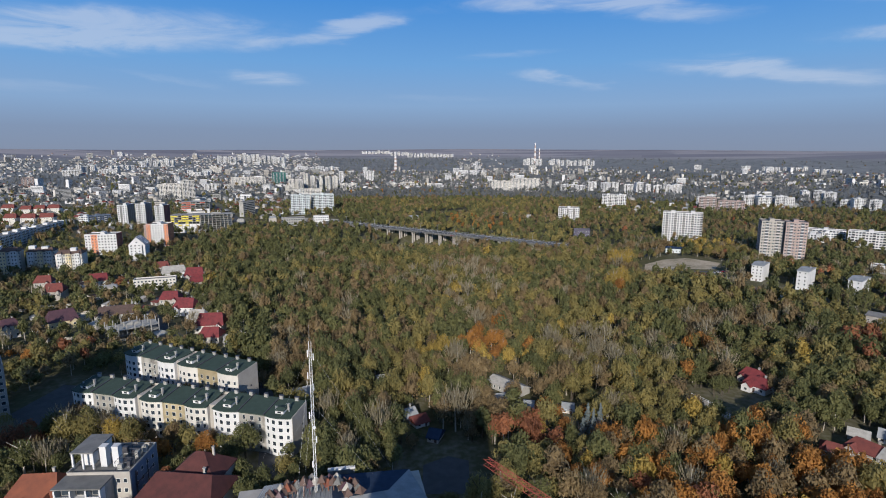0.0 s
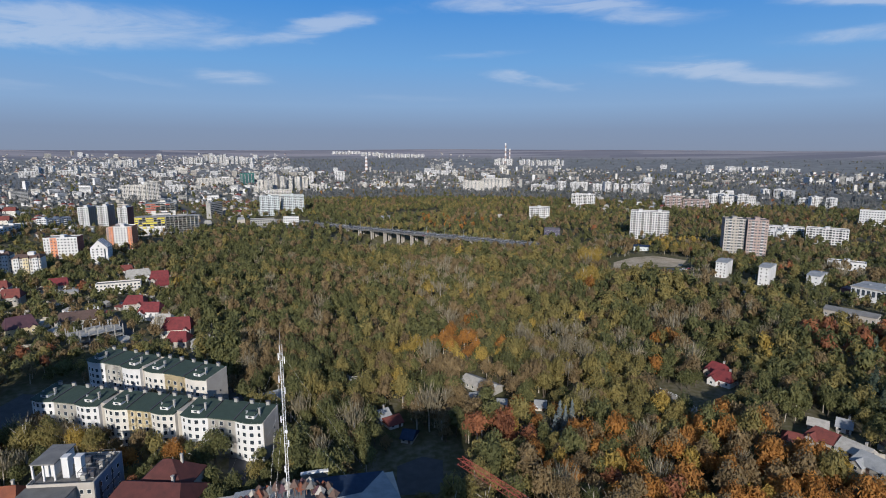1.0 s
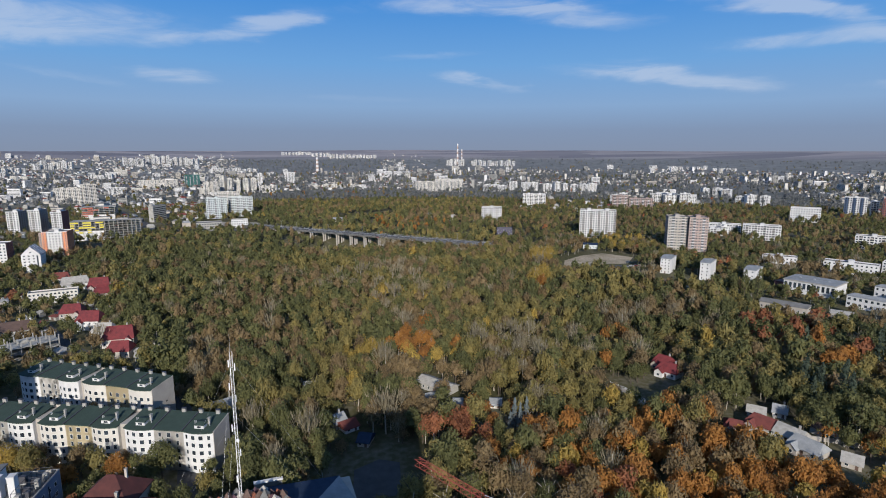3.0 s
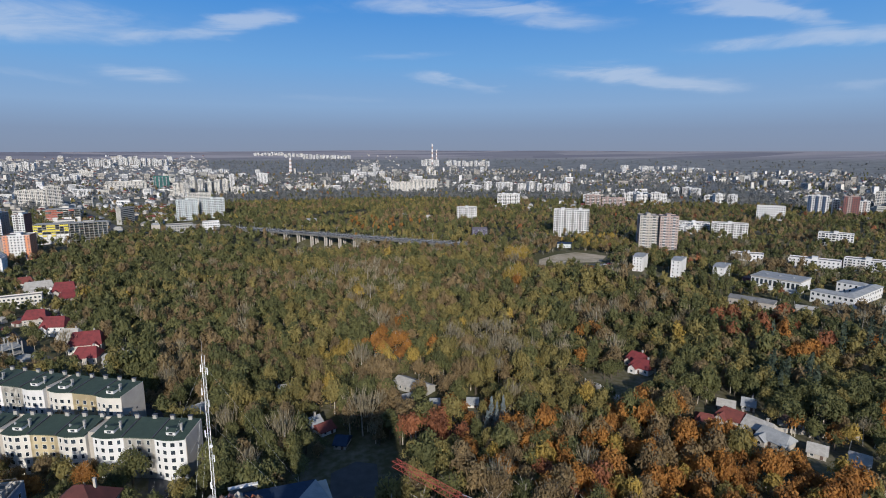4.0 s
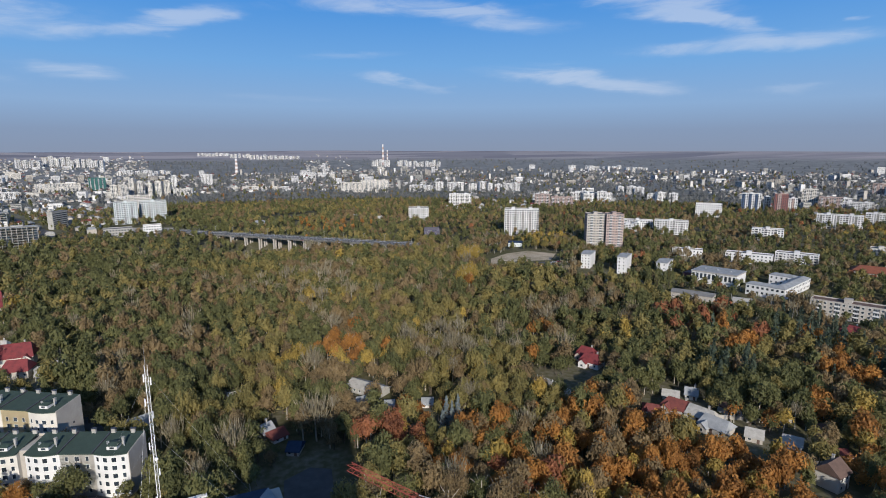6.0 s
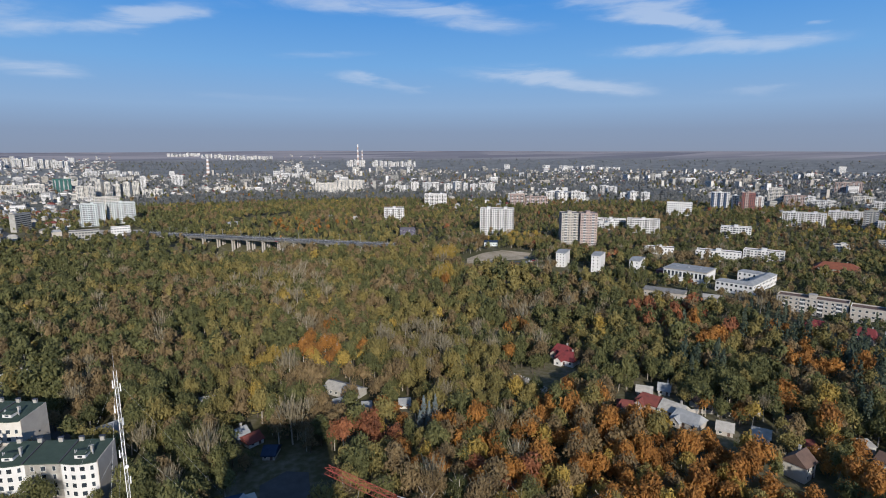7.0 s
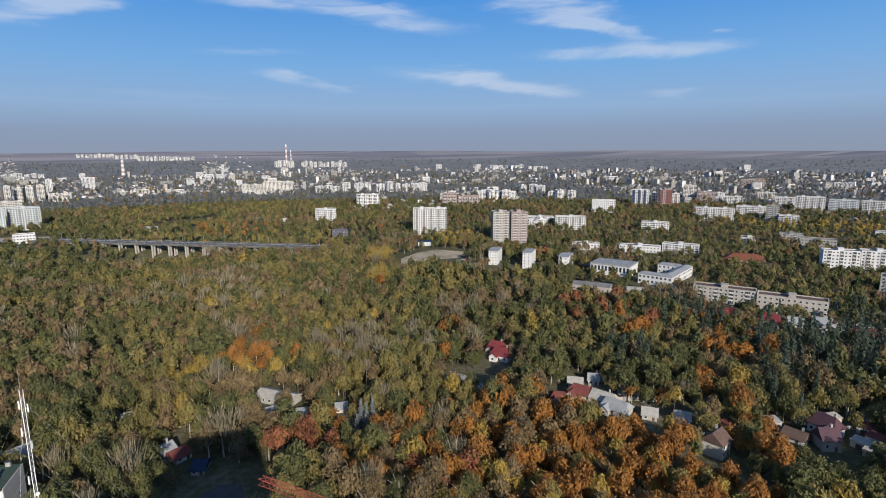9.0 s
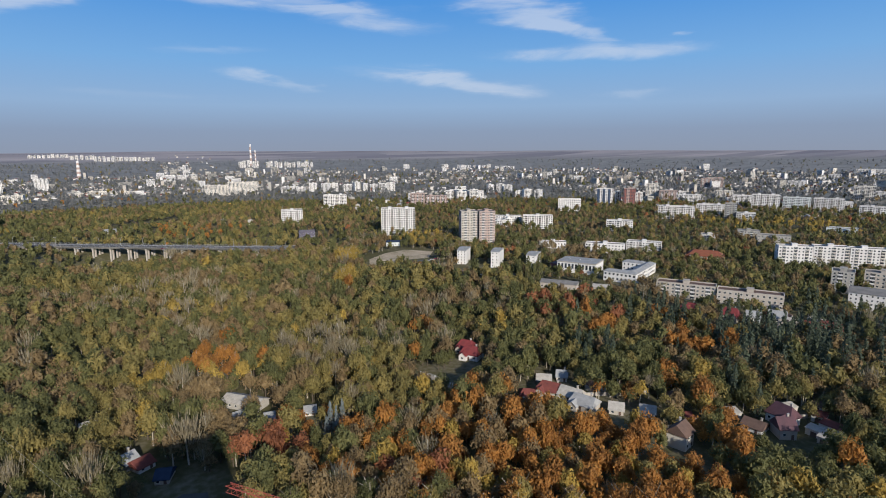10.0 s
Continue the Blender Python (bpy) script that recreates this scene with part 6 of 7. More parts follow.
for args in ((624.8, 3128.9, 62.6, 34.4, 11.3), (735.4, 3073.5, 207.3, 33.7, 13.5), (506.4, 3137.7, 110.6, 37.6, 9.2), (-509.9, 4210.8, 212.5, 25.1, -6.9), (-320.5, 4031.4, 130.8, 28.0, -4.5), (-173.3, 3855.8, 156.8, 30.7, -2.6), (-12.4, 3846.1, 164.4, 26.7, -0.2),
             (-1222.9, 3144.9, 104.6, 44.0, -21.3), (-1142.5, 3260.2, 125.4, 52.1, -19.3), (-991.9, 3201.8, 155.8, 44.8, -17.2), (-1567.4, 2400.1, 102.7, 31.2, -33.2), (-1493.0, 2568.6, 113.4, 25.6, -30.2), (-1449.8, 2820.4, 153.6, 36.6, -27.2), (-970.1, 2183.1, 81.7, 30.6, -24.0),
             (1458.4, 2664.3, 47.7, 18.5, 28.7), (1525.9, 2575.6, 72.5, 17.9, 30.7), (1628.1, 2552.7, 103.4, 17.7, 32.6), (1690.2, 2428.7, 101.9, 14.4, 34.9), (-619.0, 2706.4, 215.7, 21.5, -12.9), (117.5, 2507.4, 153.8, 17.4, 2.7)):
    cluster(*args, int(args[0]), depth=18, label="distant white apartment slab on the far slopes", group="distant slabs", tank=False)


def stack(x, y, height, r, label):
    root = tagged(new("chimney_stack"), label, "chimney")
    root.matrix_basis = pose(x, y, ground(x, y))
    for i in range(8):
        z0, z1 = height * i / 8, height * (i + 1) / 8
        part("ring", Shape().tube((0, 0, z0), (0, 0, z1), r * (1 - 0.05 * i), r * (0.95 - 0.05 * i), 10)
             .mesh("ring", M["white" if i % 2 else "pink"]), root)


def stack_at(x, y, w, h, heading, label):
    stack(x, y, h, w / 2, label)


stack_at(-235.0, 2736.4, 16.7, 71.4, -4.9, "tall pale concrete chimney of a heating plant")
stack_at(541.4, 3270.3, 13.1, 120.9, 9.4, "tall red and white power station chimney")
stack_at(566.6, 3268.5, 9.8, 88.2, 9.9, "second power station chimney")


def far_town():
    """Countless small houses and blocks of the far quarters, past counting."""
    rnd = random.Random(5)
    walls, roofs = Shape(), Shape()
    wk = [M["white"], M["cream"], M["grey"], M["beige"]]
    rk = [M["roof_asbestos"], M["roof_brick"], M["roof_flat"], M["roof_pale"], M["roof_brown"]]
    made = 0
    while made < 5700:
        th = radians(rnd.uniform(-46, 74))
        r = 850 + 3500 * rnd.random() ** 0.85
        x, y = r * math.sin(th), r * math.cos(th)
        d = noise.noise((x / 420, y / 420, 3.0))
        d2 = noise.noise((x / 1500, y / 1500, 9.0))
        left = th < radians(-15)
        if r < 1500 and not left and rnd.random() < 0.6:
            continue
        if math.degrees(th) > -15 and r < 1050:
            continue
        if -13 < math.degrees(th) < 12 and r < 1600:
            continue
        if d + d2 * 0.5 < -0.30 or r > 3700 and rnd.random() < (r - 3700) / 600 or math.degrees(th) > 4 and r > 2900 and rnd.random() < 0.8:
            continue
        if -12.5 < math.degrees(th) < 1.5 and r > 2750 or math.degrees(th) > 6 and r > 3050:
            continue
        if any((x - a) ** 2 + (y - b) ** 2 < (c + 6) ** 2 for a, b, c in OCCUPIED[-400:]):
            continue
        made += 1
        g = ground(x, y)
        tall = rnd.random() < (0.07 if r > 1500 else 0.03)
        w = rnd.uniform(7, 12) if not tall else rnd.uniform(14, 34)
        dp = rnd.uniform(6.5, 10)
        h = rnd.uniform(3, 6.5) if not tall else rnd.choice((12, 15, 15, 27, 27)) * rnd.uniform(0.8, 1)
        a = rnd.choice((-25, 65, -5, 85, 20)) + rnd.uniform(-8, 8)
        m = pose(x, y, g, 0, 0, a)
        k = rnd.choice((0, 0, 1, 2, 3)) if tall else rnd.choice((0, 2, 2, 3, 3))
        walls.box(-w / 2, w / 2, -dp / 2, dp / 2, -2, h, k, m)
        if tall:
            roofs.box(-w / 2 + 0.3, w / 2 - 0.3, -dp / 2 + 0.3, dp / 2 - 0.3, h, h + 0.5, 2, m)
            for f in range(int(h / 3)):
                walls.box(-w / 2 + 1, w / 2 - 1, -dp / 2 - 0.08, dp / 2 + 0.08, f * 3 + 1.2, f * 3 + 2.3, 4, m)
        else:
            n = len(roofs.v)
            rise = dp * 0.3
            pts = [(-w / 2 - .4, -dp / 2 - .4, h), (w / 2 + .4, -dp / 2 - .4, h), (w / 2 + .4, dp / 2 + .4, h), (-w / 2 - .4, dp / 2 + .4, h), (-w / 2 + 2, 0, h + rise), (w / 2 - 2, 0, h + rise)]
            roofs.v += [tuple(m @ Vector(p)) for p in pts]
            c = rnd.choice((0, 0, 2, 2, 1, 3, 3, 3, 4))
            for f in ((0, 1, 5, 4), (2, 3, 4, 5), (1, 2, 5), (3, 0, 4)):
                roofs.f.append(tuple(n + q for q in f))
                roofs.i.append(c)
        if r < 1500:
            clear(x, y, 8)
    root = tagged(new("far_quarters"), "countless pale houses and slabs of the far city quarters", "city", kind="stuff")
    tagged(part("walls", walls.mesh("walls", *wk, M["glass"]), root), kind="stuff")
    tagged(part("roofs", roofs.mesh("roofs", *rk), root), kind="stuff")


far_town()


# ---- trees ----
rng = np.random.default_rng(11)


def leaves_at(pos, nor, size, jitter=0.6, lift=0.5):
    """Small three-cornered leaf sprays at pos, facing roughly along nor, most of them upright."""
    n = len(pos)
    d = nor + rng.normal(0, jitter, (n, 3))
    d /= np.linalg.norm(d, axis=1)[:, None] + 1e-9
    u = np.array([0.0, 0.0, lift]) + rng.normal(0, 0.5, (n, 3))
    u -= d * (u * d).sum(1)[:, None]
    u /= np.linalg.norm(u, axis=1)[:, None] + 1e-9
    w = np.cross(d, u)
    s = size * rng.uniform(0.65, 1.4, (n, 1))
    a = rng.uniform(0.35, 0.65, (n, 1))
    k = rng.uniform(-0.4, 0.4, (n, 1))
    flip = np.where(rng.random((n, 1)) < 0.35, -1.0, 1.0)
    return np.stack([pos - (u * s + w * s * a) * flip, pos + (w * s * a - u * s * 0.8) * flip, pos + (u * s + w * s * k) * flip], axis=1).astype(np.float32)


def crown(n, kind="round", lobes=9, leaf=0.1, loose=0.5):
    """Leaf sprays of a crown of radius 1 round its middle, height about -0.9 to 1."""
    if kind in ("pine", "spruce"):
        t = rng.random(n) ** 0.75
        z = 1.5 - 2.9 * t
        a = rng.uniform(0, 2 * math.pi, n)
        tier = 0.82 + 0.30 * np.sin(z * 11 + np.sin(a * 3))
        r = (0.05 + 0.62 * t) * tier * rng.uniform(0.75, 1.05, n)
        pos = np.stack([r * np.cos(a), r * np.sin(a), z - 0.15 * r], 1)
        nor = np.stack([np.cos(a) * 0.7, np.sin(a) * 0.7, np.full(n, 0.55)], 1)
        return leaves_at(pos, nor, leaf, 0.5)
    if kind == "poplar":
        t = rng.random(n)
        z = -1.4 + 3.3 * t
        a = rng.uniform(0, 2 * math.pi, n)
        r = 0.52 * np.sin(np.clip(t * 0.93 + 0.07, 0, 1) * math.pi) ** 0.6 * (1 + 0.25 * np.sin(3 * a + 9 * t)) * rng.uniform(0.7, 1.05, n)
        pos = np.stack([r * np.cos(a), r * np.sin(a), z], 1)
        nor = np.stack([np.cos(a), np.sin(a), np.full(n, 0.35)], 1)
        return leaves_at(pos, nor, leaf, 0.6, 1.2)
    if kind == "bare":
        # fans of upright twigs, each tapering to its tip
        c = rng.normal(0, 0.40, (n, 3)) * (1, 1, 0.8)
        out = c * 0.6 + np.array([0, 0, 1.1])
        out /= np.linalg.norm(out, axis=1)[:, None]
        side = np.cross(out, rng.normal(0, 1, (n, 3)))
        side /= np.linalg.norm(side, axis=1)[:, None]
        ln = rng.uniform(0.22, 0.55, (n, 1)) * (leaf / 0.09) ** 0.5
        wd = 0.030 * (leaf / 0.09)
        return np.stack([c - side * wd, c + side * wd, c + out * ln], 1).astype(np.float32)
    g = rng.normal(0, 1, (lobes, 3))
    g /= np.linalg.norm(g, axis=1)[:, None]
    g[:, 2] = np.abs(g[:, 2]) * 1.0 - 0.30
    centre = g * rng.uniform(0.35, 0.70, (lobes, 1))
    centre[0] = (0, 0, 0.35)
    rad = rng.uniform(0.24, 0.46, lobes)
    rad[0] = 0.48
    which = rng.choice(lobes, n, p=rad ** 2 / (rad ** 2).sum())
    d = rng.normal(0, 1, (n, 3))
    d[:, 2] = np.where(rng.random(n) < 0.7, np.abs(d[:, 2]), d[:, 2])
    d /= np.linalg.norm(d, axis=1)[:, None]
    pos = centre[which] + d * (1, 1, 1.25) * rad[which][:, None] * rng.uniform(0.65, 1.12, (n, 1))
    return leaves_at(pos, d, leaf, loose)


def core(scale=0.45, z=0.05):
    """An inner body of twigs and shade leaves, a coarse lump."""
    ring = [(math.cos(k * math.pi / 2) * scale, math.sin(k * math.pi / 2) * scale, z) for k in range(4)]
    out = []
    for k in range(4):
        for tip in (scale * 1.1, -scale):
            out.append([ring[k], ring[(k + 1) % 4], (0.0, 0.0, z + tip)])
    return np.array(out, np.float32)


def trunk_faces(height, r, sides=4, lean=0.05):
    out = []
    lx = rng.normal(0, lean, 2) * height
    for k in range(sides):
        b0, b1 = 2 * math.pi * k / sides, 2 * math.pi * (k + 1) / sides
        p0, p1 = (math.cos(b0) * r, math.sin(b0) * r, 0), (math.cos(b1) * r, math.sin(b1) * r, 0)
        q0, q1 = [(math.cos(b) * r * 0.45 + lx[0], math.sin(b) * r * 0.45 + lx[1], height) for b in (b0, b1)]
        out += [[p0, p1, q1], [p0, q1, q0]]
    return np.array(out, np.float32)


def leaf_mesh(name, tris, mats, index=None):
    """One mesh out of loose triangles (n, 3, 3)."""
    n = len(tris)
    me = bpy.data.meshes.new(name)
    me.vertices.add(n * 3)
    me.vertices.foreach_set("co", np.ascontiguousarray(tris, np.float32).ravel())
    me.loops.add(n * 3)
    me.loops.foreach_set("vertex_index", np.arange(n * 3, dtype=np.int32))
    me.polygons.add(n)
    me.polygons.foreach_set("loop_start", np.arange(0, n * 3, 3, dtype=np.int32))
    for m in mats:
        me.materials.append(m)
    if index is not None:
        me.polygons.foreach_set("material_index", index.astype(np.int32))
    me.update(calc_edges=True)
    return me


SHAPE_OF = {"pine": "pine", "spruce": "spruce", "bare": "bare"}
NAMES = {"green": "green deciduous", "olive": "olive-green deciduous", "yellow": "yellow autumn", "orange": "orange autumn", "russet": "russet autumn",
         "brown": "brown autumn", "pine": "dark evergreen", "spruce": "blue spruce", "bare": "half-bare grey", "dusty": "haze-tinted grey"}

# the wood as a stretch of the plan, and its coloured groves: x, y, radius, kind, strength
WOOD = [(-37.2, 163.9), (-84.7, 245.3), (-123.0, 294.8), (-191.8, 435.2), (-306.0, 601.5), (-300.7, 792.5), (-177.2, 878.4), (-248.9, 1310.5), (-101.3, 1534.3),
        (173.8, 1456.0), (328.2, 1242.1), (307.1, 853.6), (169.0, 715.3), (215.4, 574.5), (251.5, 468.5), (290.6, 422.3), (287.1, 353.4),
        (284.4, 316.4), (317.6, 244.2), (331.8, 175.9), (367.4, 134.1), (300, 60), (0, 60)]
GROVES = [(123.0, 136.5, 70, "yellow", 0.13), (123.0, 136.5, 70, "olive", 0.10), (24.0, 300.0, 14, "orange", 0.8), 
          (26.5, 278.5, 14, "yellow", 0.5), (-1.2, 282.6, 14, "yellow", 0.5), (143.0, 281.7, 10, "orange", 0.9),
          (90.0, 146.0, 38, "orange", 0.45), (125.4, 139.3, 46, "orange", 0.62), (121.8, 169.6, 34, "brown", 0.7), (145.8, 123.8, 38, "orange", 0.6), (105.0, 132.0, 40, "brown", 0.5), (171.9, 141.5, 20, "olive", 0.6),
          (94.4, 137.3, 34, "russet", 0.4), (111.6, 135.0, 18, "yellow", 0.6), (152.7, 132.7, 14, "yellow", 0.6), (97.0, 163.9, 12, "yellow", 0.6), (160.7, 107.6, 34, "orange", 0.45), (122.4, 121.7, 34, "yellow", 0.4),
          (51.9, 203.9, 9, "orange", 1.0), (37.1, 193.1, 9, "russet", 0.9), (36.3, 185.1, 7, "yellow", 0.9),
          (253.7, 281.6, 22, "russet", 0.7), (240.2, 240.4, 12, "orange", 0.9), (258.0, 191.1, 14, "orange", 0.9), (244.4, 225.9, 30, "olive", 0.5),
          (302.8, 192.5, 45, "pine", 0.6), (309.2, 157.1, 42, "pine", 0.5), (375.3, 151.2, 50, "pine", 0.6), (290.0, 175.0, 60, "brown", 0.35), (291.6, 223.5, 25, "orange", 0.4), (273.7, 120.3, 30, "olive", 0.6), (201.0, 200.1, 14, "pine", 0.8),
          (-181.0, 564.6, 60, "green", 0.5), (93.7, 185.5, 20, "bare", 0.26), (84.9, 277.0, 25, "bare", 0.2), (69.6, 282.3, 22, "bare", 0.18), (7.7, 449.7, 40, "bare", 0.22),
          (-46.9, 300.5, 30, "brown", 0.6), (-78.1, 447.6, 45, "brown", 0.45), (-63.5, 1397.0, 70, "orange", 0.6), (-192.9, 1395.4, 60, "orange", 0.5), (66.3, 838.8, 40, "orange", 0.5),
          (163.1, 892.3, 40, "brown", 0.6), (316.3, 633.7, 30, "yellow", 0.7), (1105.5, 872.8, 60, "olive", 0.6), (756.2, 505.3, 50, "yellow", 0.6), (836.5, 421.9, 60, "yellow", 0.5),
          (827.8, 1052.1, 60, "russet", 0.4), (249.3, 106.3, 20, "brown", 0.6), (202.9, 84.2, 34, "green", 0.9), (186.1, 89.9, 24, "green", 0.8), (225.0, 195.4, 34, "green", 0.6), (236.0, 150.0, 36, "green", 0.7), (190.0, 215.0, 45, "green", 0.5), (150.0, 215.0, 28, "green", 0.4), (240.0, 265.0, 45, "green", 0.5), (190.0, 170.0, 24, "green", 0.5), (270.0, 160.0, 34, "pine", 0.5), (215.1, 242.9, 40, "brown", 0.3), (-224.0, 276.1, 7, "orange", 1.0), (-161.6, 193.6, 8, "russet", 0.9), (-102.5, 184.0, 8, "orange", 0.6)]


def in_wood(x, y):
    inside = False
    for (ax, ay), (bx, by) in zip(WOOD, WOOD[1:] + WOOD[:1]):
        if (ay > y) != (by > y) and x < (bx - ax) * (y - ay) / (by - ay) + ax:
            inside = not inside
    return inside


def kind_at(x, y, rnd, wood):
    for gx, gy, gr, kind, strength in GROVES:
        if rnd.random() < strength * math.exp(-((x - gx) ** 2 + (y - gy) ** 2) / (gr * gr)):
            return kind
    v = noise.noise((x / 60, y / 60, 1.0)) + 0.5 * noise.noise((x / 18, y / 18, 5.0)) + rnd.uniform(-0.3, 0.3)
    if v < -0.34:
        return "brown" if rnd.random() < 0.85 else "bare"
    if wood and y > 690:
        v -= 0.16
    if v < (0.08 if wood and x > 0.35 * y else 0.24 if wood and x < -0.1 * y else 0.0):
        return "green"
    if v < 0.56:
        if wood:
            return "olive" if rnd.random() < 0.85 else "brown"
        return rnd.choice(("olive", "green", "brown", "green"))
    return rnd.choice(("olive", "yellow", "brown", "brown", "olive", "green") if wood else ("brown", "olive", "olive", "russet", "green"))


class Clearance:
    """Footprints sorted into squares of 40 m."""

    def __init__(self):
        self.cells = {}
        for x, y, r in OCCUPIED:
            k = int(r // 40) + 1
            cx, cy = int(x // 40), int(y // 40)
            for i in range(cx - k, cx + k + 1):
                for j in range(cy - k, cy + k + 1):
                    self.cells.setdefault((i, j), []).append((x, y, r))

    def free(self, x, y, pad):
        return all((x - a) ** 2 + (y - b) ** 2 > (c + pad) ** 2 for a, b, c in self.cells.get((int(x // 40), int(y // 40)), ()))


def scatter():
    """Where every tree stands: x, y, crown radius, kind, zone."""
    rnd = random.Random(3)
    room = Clearance()
    out = []
    for zone, r0, r1, gap in ((0, 118, 290, 5.7), (1, 290, 700, 6.5), (2, 700, 1250, 9.6), (3, 1250, 2600, 18.0), (4, 2600, 3700, 25.0)):
        r = r0
        while r < r1:
            step = gap * 0.86
            th0, th1 = radians(-46), radians(73)
            n = int((th1 - th0) * r / gap)
            for k in range(n):
                th = th0 + (th1 - th0) * (k + rnd.uniform(-0.1, 1.1)) / n
                rr = r + rnd.uniform(-0.5, 0.5) * step
                x, y = rr * math.sin(th), rr * math.cos(th)
                if y < 30 and x < 100:
                    continue
                wood = in_wood(x, y)
                d = noise.noise((x / 90, y / 90, 7.0))
                chance = 0.97 if wood else ((0.78 if r < 520 else 0.62) if th < radians(-14) else 0.8) + 0.35 * d
                if zone >= 3 and not wood:
                    chance -= 0.34 if zone == 3 else 0.46
                if zone == 4 and th > radians(4) and r > 2900:
                    chance *= 0.25
                if rnd.random() > chance:
                    continue
                size = rnd.uniform(3.1, 5.4) if zone < 3 else rnd.uniform(3.6, 6.2)
                if wood and zone < 2 and rnd.random() < 0.25:
                    size *= 1.25
                if not wood and zone < 3:
                    size *= 0.9
                if not room.free(x, y, size * 0.45):
                    continue
                kind = kind_at(x, y, rnd, wood)
                if zone >= 2 and kind == "bare":
                    kind = "brown"
                # most trees far out take the leaf colour with haze in it
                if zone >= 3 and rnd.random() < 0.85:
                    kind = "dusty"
                out.append((x, y, size, kind, zone, rnd.random(), rnd.uniform(0, 6.28)))
            r += step
    return out


TREES = sorted(scatter(), key=lambda t: t[0] ** 2 + t[1] ** 2)


def height_of(kind, size, u):
    """Crown middle, its vertical half-height."""
    if kind in ("pine", "spruce"):
        return size * (1.7 + 0.5 * u), size * 1.15
    if kind == "bare":
        return size * (1.9 + 0.5 * u), size * 1.15
    return size * (0.95 + 0.75 * u), size * (0.95 + 0.55 * u)


def single_trees(trees):
    """The nearest trees, each a thing of its own with trunk, limbs and crown."""
    proto = {}
    for x, y, size, kind, zone, u, turn in trees:
        v = int(u * 3) + (3 if zone == 9 else 0)
        if (kind, v) not in proto:
            shape = SHAPE_OF.get(kind, "poplar" if zone == 9 else "round")
            mid, half = (1.15, 1.25) if shape == "round" else (1.5, 1.25)
            leaves = crown(1700 if shape != "bare" else 700, shape, 20, 0.060 if shape != "bare" else 0.07, 0.6)
            if shape == "round":
                leaves = np.concatenate([leaves, core(0.4)])
            leaves = leaves * np.array([1, 1, half], np.float32) + np.array([0, 0, mid], np.float32)
            crown_me = leaf_mesh("crown", leaves, [LEAF[kind]])
            s = Shape()
            s.tube((0, 0, -0.1), (0.03, 0.02, 0.9), 0.075, 0.055, 7).tube((0.03, 0.02, 0.9), (0, 0.03, 2.2), 0.055, 0.015, 6)
            for k in range(7):
                a, z = k * 2.4 + v, 0.75 + 0.16 * k
                s.tube((0.03, 0.02, z), (0.62 * math.cos(a), 0.62 * math.sin(a), z + 0.55 + 0.1 * (k % 3)), 0.03, 0.008, 5)
            proto[kind, v] = (crown_me, s.mesh("trunk", M["pale_bark" if kind in ("bare", "yellow") or v == 1 else "bark"]))
        crown_me, trunk_me = proto[kind, v]
        root = tagged(new("tree"), NAMES[kind] + " tree in a dense autumn wood", "tree", "trees of the near wood")
        root.matrix_basis = pose(x, y, ground(x, y)) @ Euler((0, 0, turn)).to_matrix().to_4x4() @ Matrix.Diagonal((size, size, size * (0.9 + 0.35 * u), 1))
        part("trunk", trunk_me, root)
        part("crown", crown_me, root)


def joined_trees(trees, zone, leaves_n, leaf, variants=7):
    """The rest of the trees of one zone, one mesh for each kind."""
    by_kind = {}
    for t in trees:
        by_kind.setdefault(t[3], []).append(t)
    for kind, group in by_kind.items():
        models = []
        for v in range(variants):
            shape = SHAPE_OF.get(kind, "round")
            n = leaves_n if shape != "bare" else int(leaves_n * 0.7)
            q = crown(n, shape, 11 if zone < 2 else 5, leaf * (1 if shape != "bare" else 0.8), 0.5 if zone == 0 else 0.3)
            if shape == "round":
                q = np.concatenate([q, core()])
            models.append(q)
        out, idx = [], []
        for x, y, size, _, _, u, turn in group:
            q = models[int(u * 997) % variants]
            mid, half = height_of(kind, size, u)
            c, s = math.cos(turn), math.sin(turn)
            p = q.copy()
            p[..., 0] = (q[..., 0] * c - q[..., 1] * s) * size + x
            p[..., 1] = (q[..., 0] * s + q[..., 1] * c) * size + y
            g = ground(x, y)
            p[..., 2] = q[..., 2] * half + mid + g
            out.append(p)
            idx.append(np.zeros(len(p), np.int32))
            if zone == 0 or zone == 1 and (u > 0.7 or kind == "bare"):
                pale = u > 0.7 or kind == "bare"
                tq = trunk_faces(mid * (1.35 if kind == "bare" else 1.0), 0.14 + size * 0.03, 4 if zone == 0 else 3) + np.array([x, y, g - 0.2], np.float32)
                out.append(tq)
                idx.append(np.full(len(tq), 2 if pale else 1, np.int32))
        me = leaf_mesh("woodland", np.concatenate(out), [LEAF[kind], M["bark"], M["pale_bark"]], np.concatenate(idx))
        tagged(new("woodland", me), NAMES[kind] + " trees massed in a wooded valley and between houses", "trees", kind="stuff")


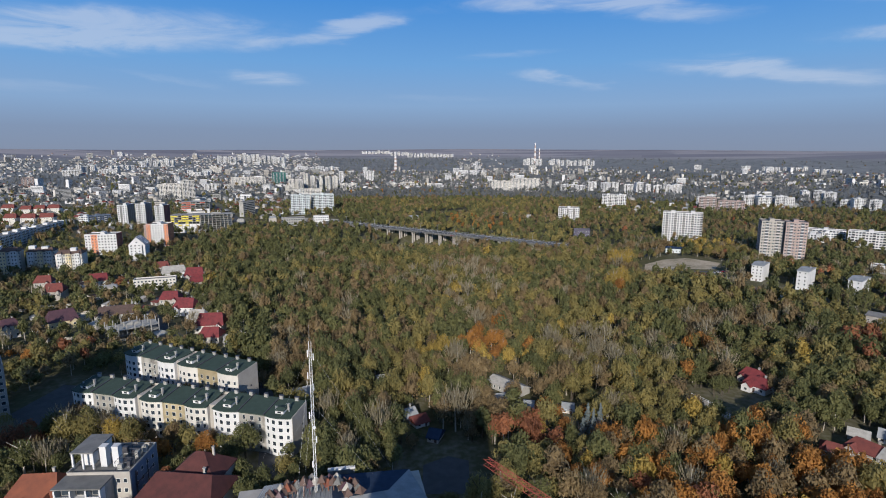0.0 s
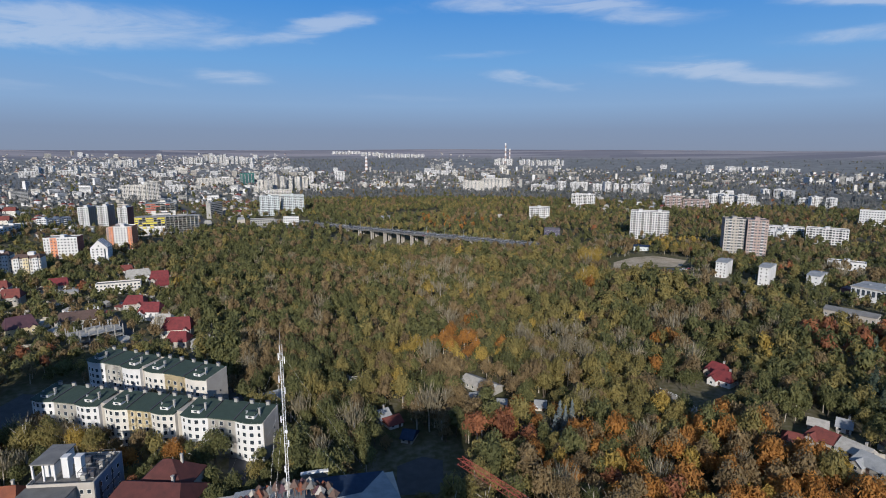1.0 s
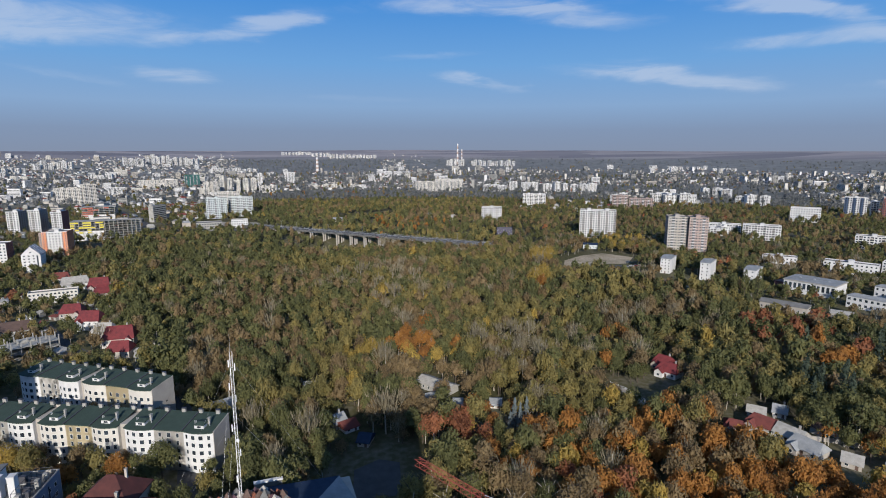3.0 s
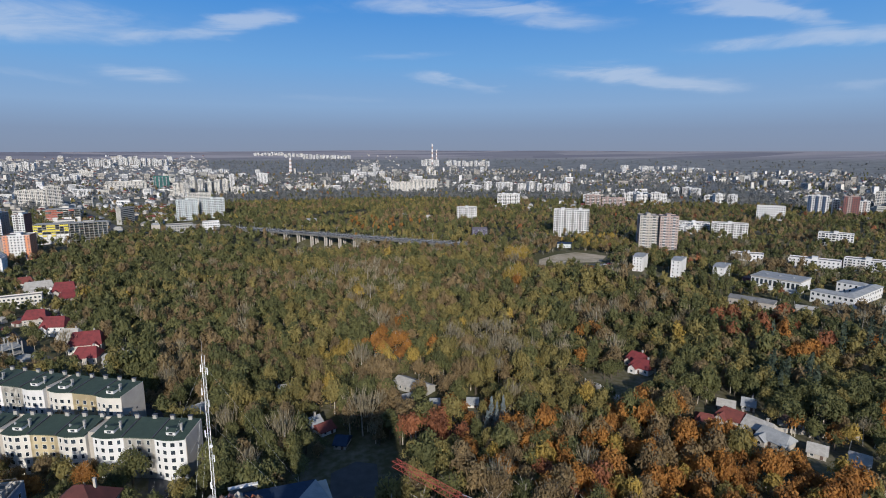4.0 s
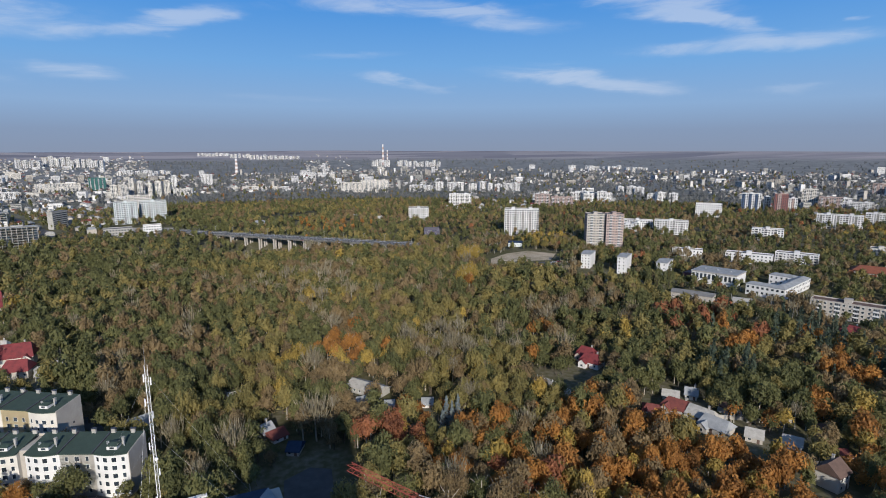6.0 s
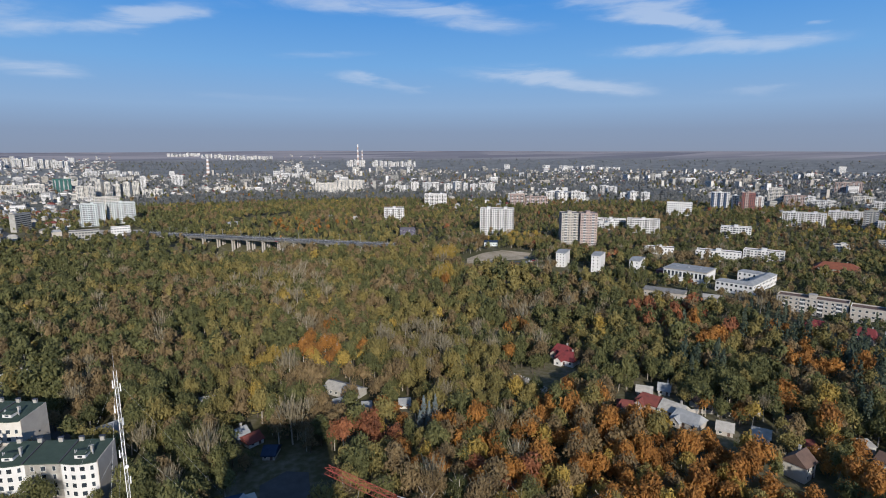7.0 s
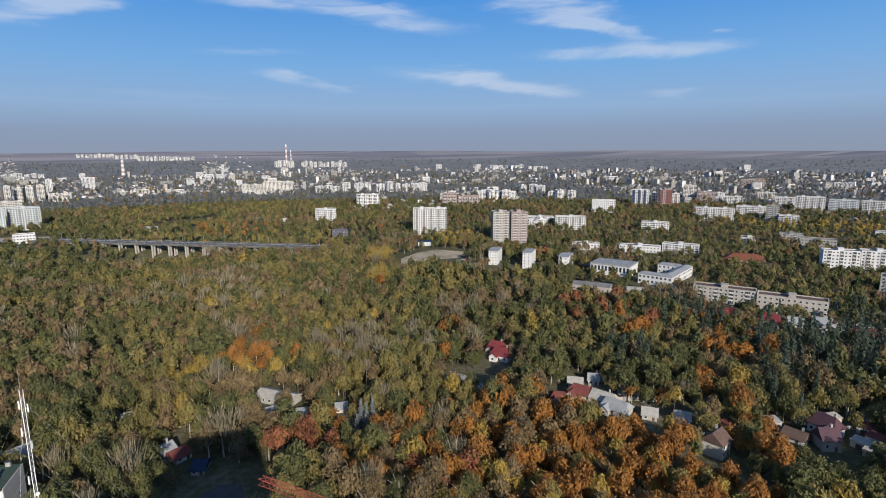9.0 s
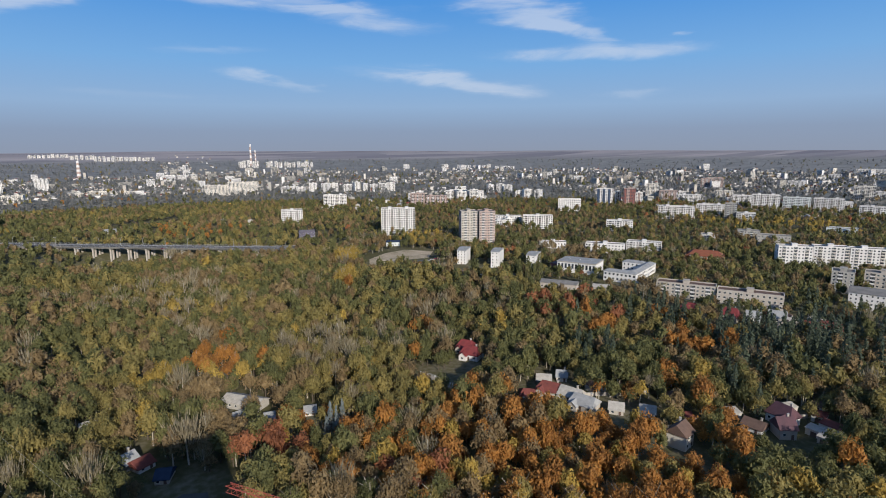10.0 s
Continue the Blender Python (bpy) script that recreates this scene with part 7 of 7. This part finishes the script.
# a clump of blue spruces, and dark poplars by the white walk-ups
SPECIAL = [(57.4, 201.9, 4.6, "spruce"), (62.1, 201.0, 4.2, "spruce"), (58.5, 197.5, 3.6, "spruce"), (54.7, 198.4, 3.2, "spruce"),
           (-141.5, 189.7, 6.5, "olive"), (-134.3, 191.7, 6.0, "olive"), (-149.7, 193.7, 6.0, "green"), (-125.8, 193.8, 5.0, "yellow"), (-117.1, 189.7, 5.0, "olive"),
           (-72.4, 184.1, 6.5, "green"), (-75.0, 178.0, 4.6, "green"), (-76.6, 181.5, 5.0, "olive"), (-87.4, 185.2, 4.6, "orange"), (-101.1, 189.8, 4.6, "brown"), (-158.3, 183.8, 6.0, "russet"), (-144.0, 171.6, 6.0, "green"),
           (289.0, 362.0, 5.6, "green"), (281.7, 379.2, 5.2, "green"), (284.8, 371.8, 5.4, "green")]
SPECIAL += [(180.9, 546.0, 9.5, "yellow"), (190.0, 553.0, 8.5, "yellow"), (171.0, 540.0, 8.0, "yellow"), (184.0, 533.0, 7.5, "yellow"),
            (140.4, 441.0, 8.0, "yellow"), (149.0, 446.0, 8.0, "yellow"), (153.0, 457.0, 7.0, "yellow"), (143.0, 430.0, 6.0, "orange")]
for k in range(14):
    f = k / 13
    px, py = (274.8, 583.5)
    qx, qy = (327.7, 583.8)
    SPECIAL.append((px + (qx - px) * f, py + (qy - py) * f + 6 * math.sin(k * 2.0), 4.6 + 0.6 * math.sin(k * 1.7), ("olive", "yellow", "olive")[k % 3]))
SPECIAL += [(10.8, 297.0, 4.8, "orange"), (16.0, 304.0, 4.6, "orange"), (21.5, 312.0, 5.0, "orange"), (22.6, 292.0, 5.2, "orange"), (28.0, 300.0, 5.0, "orange"), (33.3, 306.0, 5.0, "orange"),
            (33.0, 290.0, 4.6, "orange"), (19.5, 283.0, 4.8, "yellow"), (28.0, 281.0, 4.6, "orange"), (9.0, 287.0, 4.6, "yellow"), (1.0, 290.0, 4.6, "yellow"), (34.0, 279.0, 4.4, "olive")]
TREES = [t for t in TREES if all((t[0] - x * 0.985) ** 2 + (t[1] - y * 0.985) ** 2 > max(46 if k == "spruce" else 24, (z * 0.95) ** 2) for x, y, z, k in SPECIAL)]
single_trees(TREES[:290] + [(x, y, size, kind, 9 if 16 <= i < 19 else 0, 0.9 if 27 <= i < 41 else 0.37 * i % 1.0, 1.3 * i) for i, (x, y, size, kind) in enumerate(SPECIAL)])
rest = TREES[290:]
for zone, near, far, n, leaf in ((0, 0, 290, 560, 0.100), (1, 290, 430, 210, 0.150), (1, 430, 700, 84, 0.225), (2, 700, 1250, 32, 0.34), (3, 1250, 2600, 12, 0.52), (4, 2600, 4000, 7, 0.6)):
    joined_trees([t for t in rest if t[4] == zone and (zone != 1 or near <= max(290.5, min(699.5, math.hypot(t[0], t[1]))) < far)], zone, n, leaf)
